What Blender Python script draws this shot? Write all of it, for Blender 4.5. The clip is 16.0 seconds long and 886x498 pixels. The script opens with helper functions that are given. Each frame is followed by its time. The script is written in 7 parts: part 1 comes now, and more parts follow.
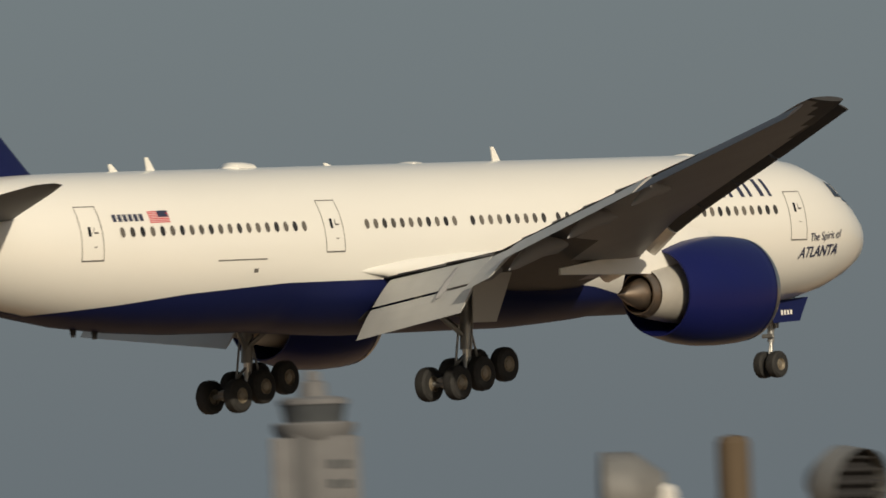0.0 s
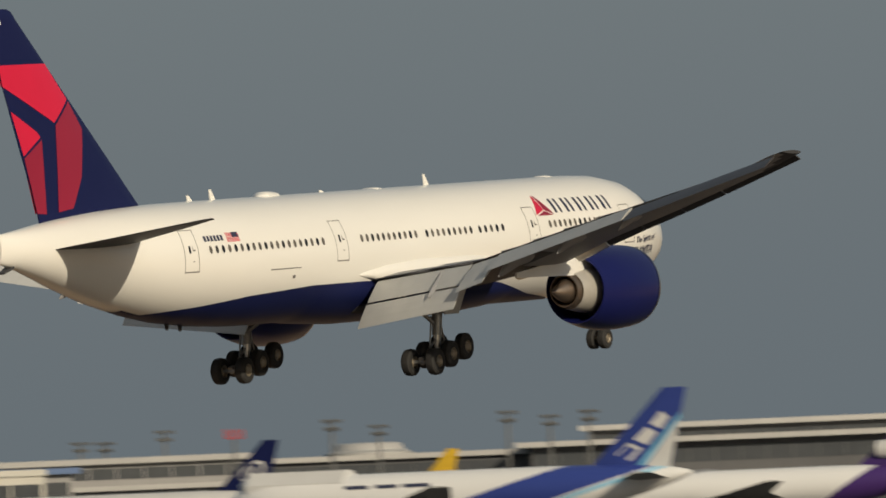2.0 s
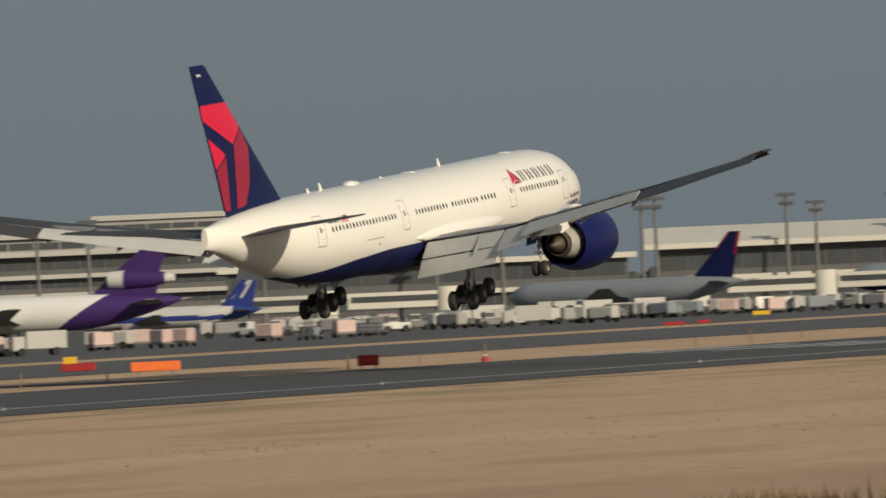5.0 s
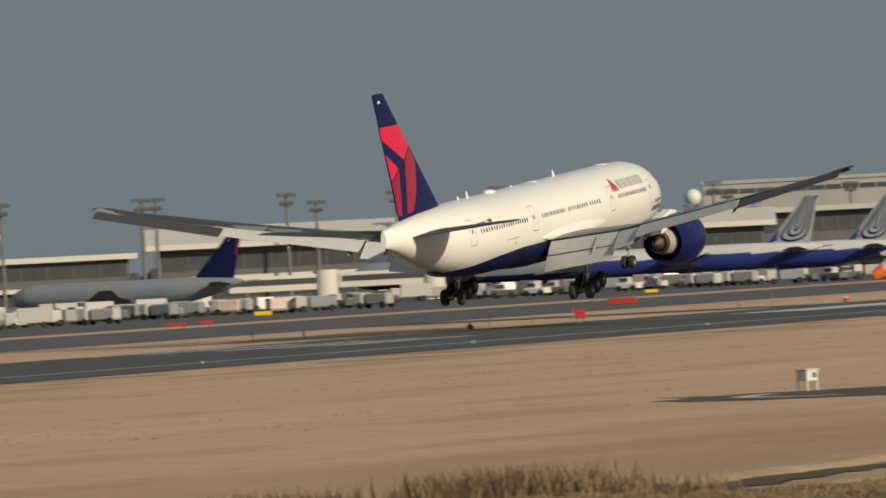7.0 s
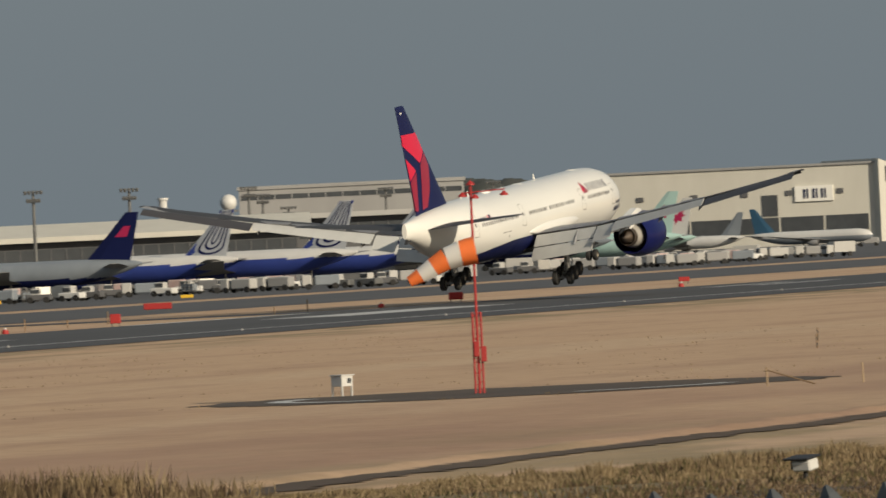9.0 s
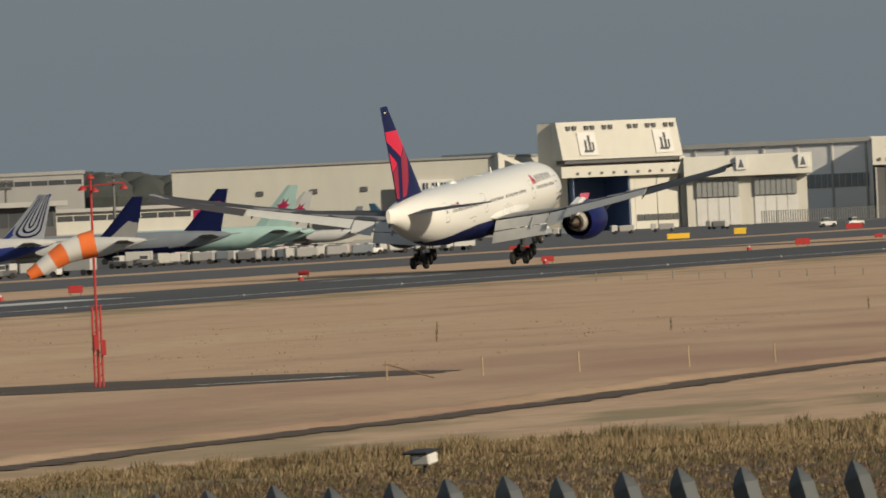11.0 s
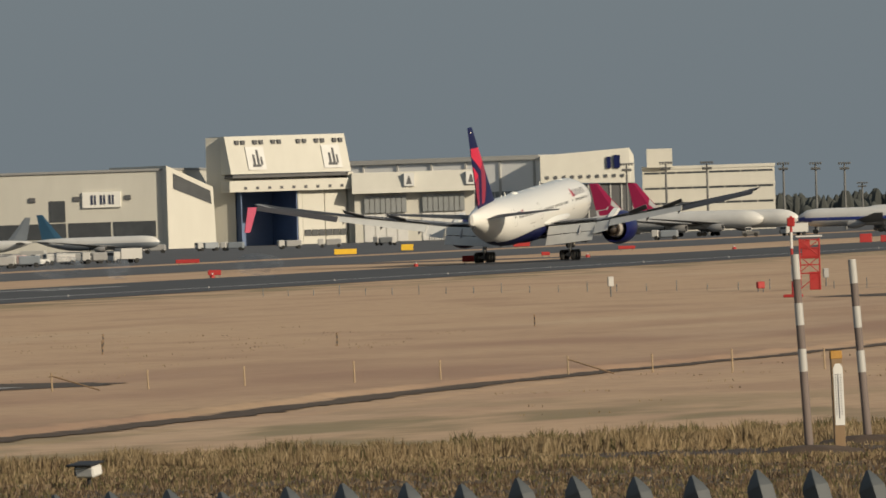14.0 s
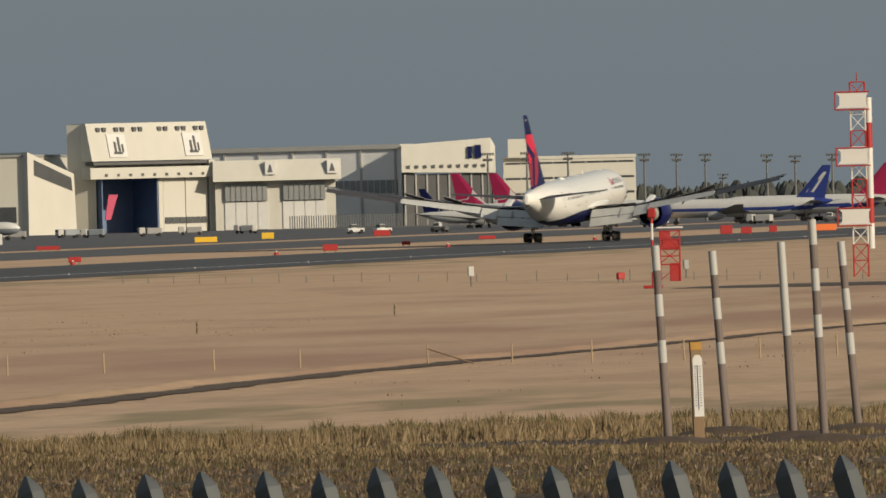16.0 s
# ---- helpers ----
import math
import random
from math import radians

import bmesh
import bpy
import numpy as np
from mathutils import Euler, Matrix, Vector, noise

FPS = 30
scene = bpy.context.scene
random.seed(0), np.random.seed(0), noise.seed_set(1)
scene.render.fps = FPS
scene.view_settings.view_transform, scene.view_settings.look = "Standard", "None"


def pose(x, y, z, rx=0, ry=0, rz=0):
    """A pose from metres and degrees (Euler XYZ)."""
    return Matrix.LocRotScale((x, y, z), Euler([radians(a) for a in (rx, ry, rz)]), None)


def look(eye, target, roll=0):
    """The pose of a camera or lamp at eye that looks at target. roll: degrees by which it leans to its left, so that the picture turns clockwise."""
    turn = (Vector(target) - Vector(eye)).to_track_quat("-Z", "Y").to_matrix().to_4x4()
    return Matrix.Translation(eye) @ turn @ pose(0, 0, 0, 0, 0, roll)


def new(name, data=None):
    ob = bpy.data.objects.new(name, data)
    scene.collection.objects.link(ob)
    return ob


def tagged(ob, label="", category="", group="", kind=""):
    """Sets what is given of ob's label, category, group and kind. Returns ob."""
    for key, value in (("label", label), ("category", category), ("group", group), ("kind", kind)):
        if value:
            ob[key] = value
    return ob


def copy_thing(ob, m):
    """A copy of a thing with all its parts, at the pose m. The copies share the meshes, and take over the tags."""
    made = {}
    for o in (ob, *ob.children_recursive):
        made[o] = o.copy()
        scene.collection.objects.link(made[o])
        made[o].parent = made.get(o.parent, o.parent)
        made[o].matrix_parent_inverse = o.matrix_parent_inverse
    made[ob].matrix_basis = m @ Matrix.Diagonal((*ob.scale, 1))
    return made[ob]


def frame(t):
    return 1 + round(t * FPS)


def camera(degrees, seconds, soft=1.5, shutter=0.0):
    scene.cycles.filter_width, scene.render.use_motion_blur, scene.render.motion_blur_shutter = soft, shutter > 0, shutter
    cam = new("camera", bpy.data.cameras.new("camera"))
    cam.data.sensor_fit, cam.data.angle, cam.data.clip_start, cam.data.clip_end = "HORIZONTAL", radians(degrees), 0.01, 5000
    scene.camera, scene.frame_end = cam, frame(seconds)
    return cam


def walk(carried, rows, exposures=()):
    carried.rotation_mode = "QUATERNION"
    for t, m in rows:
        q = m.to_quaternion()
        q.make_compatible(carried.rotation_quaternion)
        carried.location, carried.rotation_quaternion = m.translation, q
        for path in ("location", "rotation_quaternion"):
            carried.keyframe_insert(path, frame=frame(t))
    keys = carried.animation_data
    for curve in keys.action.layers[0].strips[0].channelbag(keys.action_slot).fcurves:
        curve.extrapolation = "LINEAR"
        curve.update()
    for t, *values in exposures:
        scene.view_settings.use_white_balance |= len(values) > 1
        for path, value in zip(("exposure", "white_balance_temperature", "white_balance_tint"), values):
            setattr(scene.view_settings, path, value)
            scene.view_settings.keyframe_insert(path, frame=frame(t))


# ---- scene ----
cam = camera(4.5247, 16.0, soft=1.6, shutter=0.4)
EYE = (0.0, 0.0, 6.129)
# seconds, and the turn of the panning camera in degrees
PAN = (
    (0.0, 92.2985, 2.3789, 36.2697),
    (0.5, 91.8578, 2.3693, 33.5734),
    (1.0, 91.5239, 2.3989, 31.2767),
    (1.5, 91.4853, 2.3940, 29.2211),
    (2.0, 91.1633, 2.3885, 27.0569),
    (2.5, 90.9367, 2.4307, 25.6466),
    (3.0, 90.7730, 2.5158, 24.3580),
    (3.5, 90.5323, 2.5317, 23.0914),
    (3.7, 90.4141, 2.5496, 22.4237),
    (5.8, 90.1805, 2.6736, 18.5108),
    (6.0, 90.1749, 2.7915, 18.2823),
    (6.5, 90.1000, 2.8842, 17.6345),
    (7.0, 90.0347, 2.8898, 16.9449),
    (7.5, 89.9790, 2.8995, 16.2925),
    (8.0, 89.9860, 2.8008, 15.7491),
    (8.5, 89.9735, 2.7318, 15.0548),
    (9.0, 89.9457, 2.7249, 14.5687),
    (9.5, 89.9361, 2.5964, 14.1650),
    (10.0, 89.8860, 2.5502, 13.4926),
    (10.2, 89.7315, 2.5489, 13.2334),
    (12.3, 89.9743, 2.2623, 11.8942),
    (12.5, 89.9218, 2.0824, 11.7071),
    (13.0, 89.8819, 2.1043, 11.3749),
    (13.5, 89.9109, 1.9669, 11.0644),
    (14.0, 89.8325, 1.8502, 10.9248),
    (14.5, 89.8243, 1.7445, 10.6585),
    (15.0, 89.8561, 1.6258, 10.2778),
    (15.5, 89.7917, 1.4957, 10.1650),
    (16.0, 89.7566, 1.4336, 10.2130),
)
walk(cam, [(t, pose(*EYE, rx, ry, rz)) for t, rx, ry, rz in PAN],
     exposures=((0, -0.10), (2.5, -0.05), (6.0, 0.16), (9.0, 0.20), (16.0, 0.22)))

# the landing airliner: seconds, place of its main gear, turn in degrees
FLIGHT = (
    (0.0, -256.63, 345.17, 17.65, 1.643, 0.236, -3.306),
    (0.5, -256.59, 381.83, 16.08, 1.473, -0.145, -3.316),
    (1.0, -256.58, 418.49, 14.51, 1.535, -0.336, -3.322),
    (1.5, -256.59, 455.24, 12.93, 1.772, -0.177, -3.318),
    (2.0, -256.61, 492.12, 11.37, 2.085, 0.041, -3.311),
    (2.5, -256.62, 529.15, 9.83, 2.439, 0.092, -3.309),
    (3.0, -256.61, 566.23, 8.48, 2.822, 0.011, -3.312),
    (3.5, -256.60, 603.43, 7.29, 3.063, -0.128, -3.320),
    (3.7, -256.59, 618.33, 6.84, 3.117, -0.188, -3.323),
    (5.8, -256.50, 774.97, 3.02, 4.451, -1.174, -3.404),
    (6.0, -256.50, 789.85, 2.88, 4.429, -1.076, -3.396),
    (6.5, -256.54, 827.03, 2.58, 4.330, -0.733, -3.368),
    (7.0, -256.59, 864.06, 2.40, 4.120, -0.188, -3.326),
    (7.5, -256.63, 901.07, 2.25, 3.911, 0.280, -3.294),
    (8.0, -256.65, 938.08, 2.11, 3.752, 0.468, -3.282),
    (8.5, -256.62, 975.10, 1.86, 3.801, 0.135, -3.304),
    (9.0, -256.57, 1012.08, 1.55, 3.853, -0.367, -3.337),
    (9.5, -256.57, 1049.10, 1.34, 3.800, -0.355, -3.336),
    (10.0, -256.58, 1086.13, 1.05, 3.768, -0.258, -3.330),
    (10.2, -256.59, 1100.95, 0.94, 3.762, -0.232, -3.328),
    (12.3, -256.50, 1255.05, 0.40, 3.740, -0.600, -3.430),
    (12.5, -256.45, 1270.20, 0.15, 3.450, -0.550, -3.330),
    (13.0, -256.56, 1309.30, 0.02, 3.260, -0.250, -3.000),
    (13.5, -256.54, 1347.35, 0.01, 3.400, -0.220, -2.480),
    (14.0, -256.62, 1384.85, 0.00, 3.450, -0.030, -1.860),
    (14.5, -256.52, 1420.85, 0.00, 3.120, -0.030, -1.520),
    (15.0, -256.62, 1456.43, 0.00, 3.080, -0.010, -1.350),
    (15.5, -256.63, 1490.75, 0.00, 2.860, 0.000, -1.400),
    (16.0, -256.58, 1523.90, 0.00, 2.420, -0.100, -1.600),
)


# ---- world, sun, exposure ----
TO_SUN = Vector((0.80, -0.50, 0.36)).normalized()
world = bpy.data.worlds.new("sky")
scene.world = world
world.use_nodes = True
wn = world.node_tree.nodes
wl = world.node_tree.links
wn.clear()
w_out = wn.new("ShaderNodeOutputWorld")
w_bg = wn.new("ShaderNodeBackground")
w_sky = wn.new("ShaderNodeTexSky")
w_sky.sky_type = "NISHITA"
w_sky.sun_disc = False
w_sky.sun_elevation = math.asin(TO_SUN.z)
w_sky.sun_rotation = math.atan2(TO_SUN.x, TO_SUN.y)
w_sky.air_density = 1.0
w_sky.dust_density = 4.0
w_mix = wn.new("ShaderNodeMix")
w_mix.data_type = "RGBA"
w_mix.inputs[0].default_value = 0.80
w_mix.inputs[7].default_value = (1.60, 1.92, 2.14, 1)   # flat grey winter haze
w_bg.inputs[1].default_value = 0.105
wl.new(w_sky.outputs[0], w_mix.inputs[6])
wl.new(w_mix.outputs[2], w_bg.inputs[0])
wl.new(w_bg.outputs[0], w_out.inputs[0])

sun_data = bpy.data.lights.new("sun", "SUN")
sun_data.energy = 3.7
sun_data.angle = radians(0.6)
sun_data.color = (1.0, 0.87, 0.67)
sun = new("sun", sun_data)
sun.matrix_world = look((0, 0, 60), Vector((0, 0, 60)) - TO_SUN)


# ---- materials ----
def material(name, colour, rough=0.5, metal=0.0, grain=0.0, scale=1.0, second=None, bump=0.0, stretch=(1, 1, 1), alpha=1.0, coat=0.0, coarse=0.1):
    """A surface whose colour wanders to `second` at two scales; scale in waves per metre."""
    m = bpy.data.materials.new(name)
    m.use_nodes = True
    nt = m.node_tree
    b = nt.nodes["Principled BSDF"]
    b.inputs["Base Color"].default_value = (*colour, 1)
    b.inputs["Roughness"].default_value = rough
    b.inputs["Metallic"].default_value = metal
    if coat:
        b.inputs["Coat Weight"].default_value = coat
        b.inputs["Coat Roughness"].default_value = 0.08
    if alpha < 1:
        b.inputs["Alpha"].default_value = alpha
    if grain > 0:
        second = second or tuple(c * 0.6 for c in colour)
        tc = nt.nodes.new("ShaderNodeTexCoord")
        mp = nt.nodes.new("ShaderNodeMapping")
        mp.inputs["Scale"].default_value = stretch
        nt.links.new(tc.outputs["Object"], mp.inputs[0])
        n1 = nt.nodes.new("ShaderNodeTexNoise")
        n1.inputs["Scale"].default_value = scale
        n1.inputs["Detail"].default_value = 6
        n2 = nt.nodes.new("ShaderNodeTexNoise")
        n2.inputs["Scale"].default_value = scale * coarse
        n2.inputs["Detail"].default_value = 4
        nt.links.new(mp.outputs[0], n1.inputs[0])
        nt.links.new(mp.outputs[0], n2.inputs[0])
        mean = nt.nodes.new("ShaderNodeMath")
        mean.operation = "MULTIPLY_ADD"
        mean.inputs[1].default_value = 0.5
        half = nt.nodes.new("ShaderNodeMath")
        half.operation = "MULTIPLY"
        half.inputs[1].default_value = 0.5
        nt.links.new(n1.outputs[0], half.inputs[0])
        nt.links.new(n2.outputs[0], mean.inputs[0])
        nt.links.new(half.outputs[0], mean.inputs[2])
        ramp = nt.nodes.new("ShaderNodeMapRange")
        ramp.inputs[1].default_value = 0.36
        ramp.inputs[2].default_value = 0.64
        ramp.inputs[3].default_value = 0.0
        ramp.inputs[4].default_value = grain
        nt.links.new(mean.outputs[0], ramp.inputs[0])
        mix = nt.nodes.new("ShaderNodeMix")
        mix.data_type = "RGBA"
        mix.inputs[6].default_value = (*colour, 1)
        mix.inputs[7].default_value = (*second, 1)
        nt.links.new(ramp.outputs[0], mix.inputs[0])
        nt.links.new(mix.outputs[2], b.inputs["Base Color"])
        if bump:
            bp = nt.nodes.new("ShaderNodeBump")
            bp.inputs["Strength"].default_value = bump
            bp.inputs["Distance"].default_value = 0.5 / scale
            nt.links.new(n1.outputs[0], bp.inputs["Height"])
            nt.links.new(bp.outputs[0], b.inputs["Normal"])
    return m


WHITE = material("white_paint", (0.80, 0.78, 0.72), 0.28, grain=0.35, scale=0.6, second=(0.70, 0.68, 0.62), stretch=(1, 0.25, 1), coat=0.5)
BLUE = material("navy_paint", (0.009, 0.013, 0.060), 0.42, grain=0.4, scale=0.7, second=(0.012, 0.016, 0.066))
COWL = material("cowl_blue", (0.007, 0.010, 0.078), 0.30, grain=0.4, scale=0.8, second=(0.009, 0.012, 0.068))
RED = material("bright_red_paint", (0.60, 0.010, 0.05), 0.35, grain=0.2, scale=0.7)
DARKRED = material("dark_red_paint", (0.27, 0.012, 0.04), 0.35, grain=0.2, scale=0.7)
# near-black: shade under wings and tailplane is put into this grey
SHADEGREY = material("shade_dark_grey", (0.055, 0.056, 0.060), 0.5, grain=0.5, scale=0.9, second=(0.038, 0.039, 0.042), stretch=(0.3, 1, 1))
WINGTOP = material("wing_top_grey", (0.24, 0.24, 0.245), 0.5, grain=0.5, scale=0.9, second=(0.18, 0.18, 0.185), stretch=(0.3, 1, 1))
FLAPGREY = material("flap_grey", (0.46, 0.46, 0.44), 0.45, grain=0.5, scale=1.1, second=(0.34, 0.34, 0.33), stretch=(1, 0.3, 1))
TIPDARK = material("dark_aileron_grey", (0.05, 0.048, 0.052), 0.45, grain=0.4, scale=0.8)
STEEL = material("bare_steel", (0.62, 0.60, 0.56), 0.34, 1.0, grain=0.4, scale=2.0)
CORE = material("silver_core_metal", (0.58, 0.55, 0.49), 0.38, 0.35, grain=0.4, scale=2.0, second=(0.46, 0.43, 0.38))
HOTMETAL = material("heat_stained_metal", (0.34, 0.27, 0.21), 0.42, 0.9, grain=0.6, scale=2.0)
DARK = material("dark_gap", (0.02, 0.02, 0.022), 0.6, grain=0.3, scale=2.0)
GLASS = material("cabin_glass", (0.012, 0.013, 0.016), 0.12)
CABIN = material("cabin_window_pane", (0.03, 0.028, 0.027), 0.2)
cab_info, cab_mix = CABIN.node_tree.nodes.new("ShaderNodeObjectInfo"), CABIN.node_tree.nodes.new("ShaderNodeMix")
cab_mix.data_type = "RGBA"
cab_mix.inputs[6].default_value, cab_mix.inputs[7].default_value = (0.022, 0.021, 0.022, 1), (0.17, 0.15, 0.125, 1)
CABIN.node_tree.links.new(cab_info.outputs["Random"], cab_mix.inputs[0])
CABIN.node_tree.links.new(cab_mix.outputs[2], CABIN.node_tree.nodes["Principled BSDF"].inputs["Base Color"])
TYRE = material("tyre_rubber", (0.011, 0.011, 0.011), 0.8, grain=0.5, scale=6, second=(0.035, 0.033, 0.03))
HUB = material("wheel_hub", (0.30, 0.26, 0.20), 0.45, 0.6, grain=0.4, scale=8)
GEARMETAL = material("gear_metal", (0.30, 0.30, 0.29), 0.4, 0.5, grain=0.5, scale=4)
for m_ in (BLUE, COWL, SHADEGREY):
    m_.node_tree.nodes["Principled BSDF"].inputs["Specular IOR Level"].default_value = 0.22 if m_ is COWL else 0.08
INK = material("dark_lettering", (0.03, 0.035, 0.07), 0.5)
SEAM = material("door_seam", (0.13, 0.12, 0.11), 0.6)
ASPHALT = material("asphalt", (0.058, 0.058, 0.060), 0.85, grain=0.7, scale=0.35, second=(0.032, 0.032, 0.035), stretch=(1, 0.05, 1), bump=0.15)
APRON = material("concrete_apron", (0.080, 0.080, 0.082), 0.85, grain=0.7, scale=0.10, second=(0.05, 0.05, 0.052), stretch=(1, 0.2, 1))


def strip_ground():
    """Dry winter grass: soft straw and red-brown bands along the strip, broad blotches, green by the runway's edge, fine grain."""
    m = material("dry_winter_grass", (0.50, 0.34, 0.20), 0.95)
    nt = m.node_tree
    b = nt.nodes["Principled BSDF"]
    tc = nt.nodes.new("ShaderNodeTexCoord")
    xyz = nt.nodes.new("ShaderNodeSeparateXYZ")
    nt.links.new(tc.outputs["Object"], xyz.inputs[0])

    def wander(scale, stretch, detail=3):
        mp = nt.nodes.new("ShaderNodeMapping")
        mp.inputs["Scale"].default_value = stretch
        nz = nt.nodes.new("ShaderNodeTexNoise")
        nz.inputs["Scale"].default_value = scale
        nz.inputs["Detail"].default_value = detail
        nt.links.new(tc.outputs["Object"], mp.inputs[0])
        nt.links.new(mp.outputs[0], nz.inputs[0])
        return nz.outputs[0]

    def spread(v, a, c, lo=0.0, hi=1.0):
        r = nt.nodes.new("ShaderNodeMapRange")
        r.interpolation_type = "SMOOTHSTEP"
        for i, q in enumerate((a, c, lo, hi), 1):
            r.inputs[i].default_value = q
        nt.links.new(v, r.inputs[0])
        return r.outputs[0]

    def calc(op, a, c):
        n = nt.nodes.new("ShaderNodeMath")
        n.operation = op
        for i, q in enumerate((a, c)):
            if isinstance(q, float):
                n.inputs[i].default_value = q
            else:
                nt.links.new(q, n.inputs[i])
        return n.outputs[0]

    def blend(k, first, rgb):
        mx = nt.nodes.new("ShaderNodeMix")
        mx.data_type = "RGBA"
        nt.links.new(k, mx.inputs[0])
        if isinstance(first, tuple):
            mx.inputs[6].default_value = (*first, 1)
        else:
            nt.links.new(first, mx.inputs[6])
        mx.inputs[7].default_value = (*rgb, 1)
        return mx.outputs[2]

    broad = wander(0.035, (1.0, 0.35, 1))
    x_bent = calc("ADD", xyz.outputs[0], calc("MULTIPLY", broad, 60.0))
    red_zone = calc("SUBTRACT", spread(x_bent, -92.0, -66.0), spread(x_bent, -48.0, -34.0))
    c = blend(calc("MULTIPLY", red_zone, spread(wander(0.05, (1.0, 0.3, 1), 4), 0.36, 0.62, 0.15, 0.95)), (0.475, 0.318, 0.193), (0.325, 0.192, 0.122))
    c = blend(spread(wander(0.11, (1.0, 0.30, 1), 4), 0.48, 0.68, 0.0, 0.55), c, (0.32, 0.192, 0.12))
    c = blend(spread(wander(0.06, (1.0, 0.18, 1), 2), 0.52, 0.70, 0.0, 0.6), c, (0.52, 0.37, 0.235))
    c = blend(spread(wander(0.9, (1.0, 0.5, 1), 5), 0.40, 0.75, 0.0, 0.35), c, (0.27, 0.165, 0.10))
    near_edge = calc("MULTIPLY", spread(xyz.outputs[0], -214.0, -211.0), spread(xyz.outputs[0], -206.0, -186.0, 1.0, 0.0))
    by_bank = calc("MULTIPLY", spread(x_bent, -66.0, -34.0), spread(xyz.outputs[1], 325.0, 385.0, 1.0, 0.0))
    green = calc("MULTIPLY", calc("MAXIMUM", near_edge, by_bank), spread(wander(0.16, (1.0, 0.25, 1), 4), 0.44, 0.58, 0.0, 0.8))
    c = blend(green, c, (0.19, 0.15, 0.07))
    nt.links.new(c, b.inputs["Base Color"])
    bp = nt.nodes.new("ShaderNodeBump")
    bp.inputs["Strength"].default_value = 0.25
    bp.inputs["Distance"].default_value = 0.6
    nt.links.new(wander(0.5, (1.0, 0.6, 1), 5), bp.inputs["Height"])
    nt.links.new(bp.outputs[0], b.inputs["Normal"])
    return m


GRASS = strip_ground()
MARKING = material("runway_marking", (0.55, 0.55, 0.53), 0.8, grain=0.7, scale=0.6, second=(0.3, 0.3, 0.3))

GREEN = material("green_brown_grass", (0.105, 0.09, 0.038), 0.95, grain=0.9, scale=0.5, second=(0.17, 0.12, 0.065), bump=0.3)
SOIL = material("bare_brown_soil", (0.085, 0.056, 0.037), 0.95, grain=0.9, scale=0.9, second=(0.034, 0.024, 0.017), bump=0.4)
DITCH = material("ditch_earth", (0.075, 0.052, 0.036), 0.95, grain=0.8, scale=0.5, second=(0.04, 0.03, 0.022))


def blade_paint(name, *shades):
    """Grass whose single blades take one of several shades."""
    m = material(name, shades[0], 0.9)
    nt = m.node_tree
    geo, ramp = nt.nodes.new("ShaderNodeNewGeometry"), nt.nodes.new("ShaderNodeValToRGB")
    ramp.color_ramp.elements[0].color = (*shades[0], 1)
    ramp.color_ramp.elements[1].color = (*shades[-1], 1)
    for i, c in enumerate(shades[1:-1], 1):
        ramp.color_ramp.elements.new(i / (len(shades) - 1)).color = (*c, 1)
    nt.links.new(geo.outputs["Random Per Island"], ramp.inputs[0])
    nt.links.new(ramp.outputs[0], nt.nodes["Principled BSDF"].inputs["Base Color"])
    return m


STRAW = blade_paint("dry_stalks", (0.060, 0.042, 0.021), (0.185, 0.130, 0.066), (0.265, 0.195, 0.105), (0.38, 0.29, 0.17))
WEED = blade_paint("olive_weeds", (0.040, 0.036, 0.014), (0.095, 0.085, 0.032), (0.17, 0.135, 0.06))
LITTER = blade_paint("dead_brown_litter", (0.025, 0.017, 0.010), (0.075, 0.046, 0.025), (0.13, 0.085, 0.048), (0.26, 0.19, 0.12))
PLASTER = material("pale_cladding", (0.55, 0.53, 0.465), 0.7, grain=0.5, scale=0.3, second=(0.45, 0.43, 0.375), stretch=(1, 1, 0.3))
GREYWALL = material("grey_cladding", (0.30, 0.295, 0.285), 0.75, grain=0.6, scale=0.25, second=(0.23, 0.225, 0.22), stretch=(1, 1, 0.3))
TOWERGREY = material("tower_concrete", (0.155, 0.153, 0.155), 0.8, grain=0.5, scale=0.3)
DARKWALL = material("dark_grey_wall", (0.10, 0.10, 0.102), 0.75, grain=0.6, scale=0.25, second=(0.065, 0.065, 0.07))
PALEPANE = material("pale_door_glazing", (0.22, 0.23, 0.23), 0.3, grain=0.5, scale=0.4, second=(0.32, 0.32, 0.31))
PANE = material("dark_building_glass", (0.05, 0.055, 0.06), 0.25, grain=0.5, scale=0.4, second=(0.09, 0.095, 0.10))
ROOF = material("roof_sheet", (0.42, 0.41, 0.385), 0.6, grain=0.5, scale=0.2, second=(0.30, 0.295, 0.285))
ROOFBLUE = material("blue_roof_sheet", (0.10, 0.16, 0.30), 0.5, grain=0.5, scale=0.3)
POLE = material("dull_galvanised", (0.16, 0.16, 0.155), 0.6, 0.3, grain=0.5, scale=1.0)
WOOD = material("weathered_wood", (0.22, 0.145, 0.08), 0.85, grain=0.8, scale=3, second=(0.19, 0.125, 0.07), stretch=(1, 1, 0.1), bump=0.2)
ORANGE = material("signal_orange", (0.78, 0.17, 0.035), 0.6, grain=0.4, scale=2.0)
MASTRED = material("signal_red", (0.34, 0.015, 0.015), 0.6, grain=0.6, scale=1.5, second=(0.30, 0.03, 0.025))
OFFWHITE = material("off_white_enamel", (0.60, 0.59, 0.56), 0.5, grain=0.5, scale=0.5, second=(0.48, 0.47, 0.45))
YELLOW = material("yellow_enamel", (0.72, 0.45, 0.03), 0.5, grain=0.4, scale=1.0)
PURPLE = material("deep_purple_paint", (0.055, 0.022, 0.13), 0.4, grain=0.4, scale=0.5)
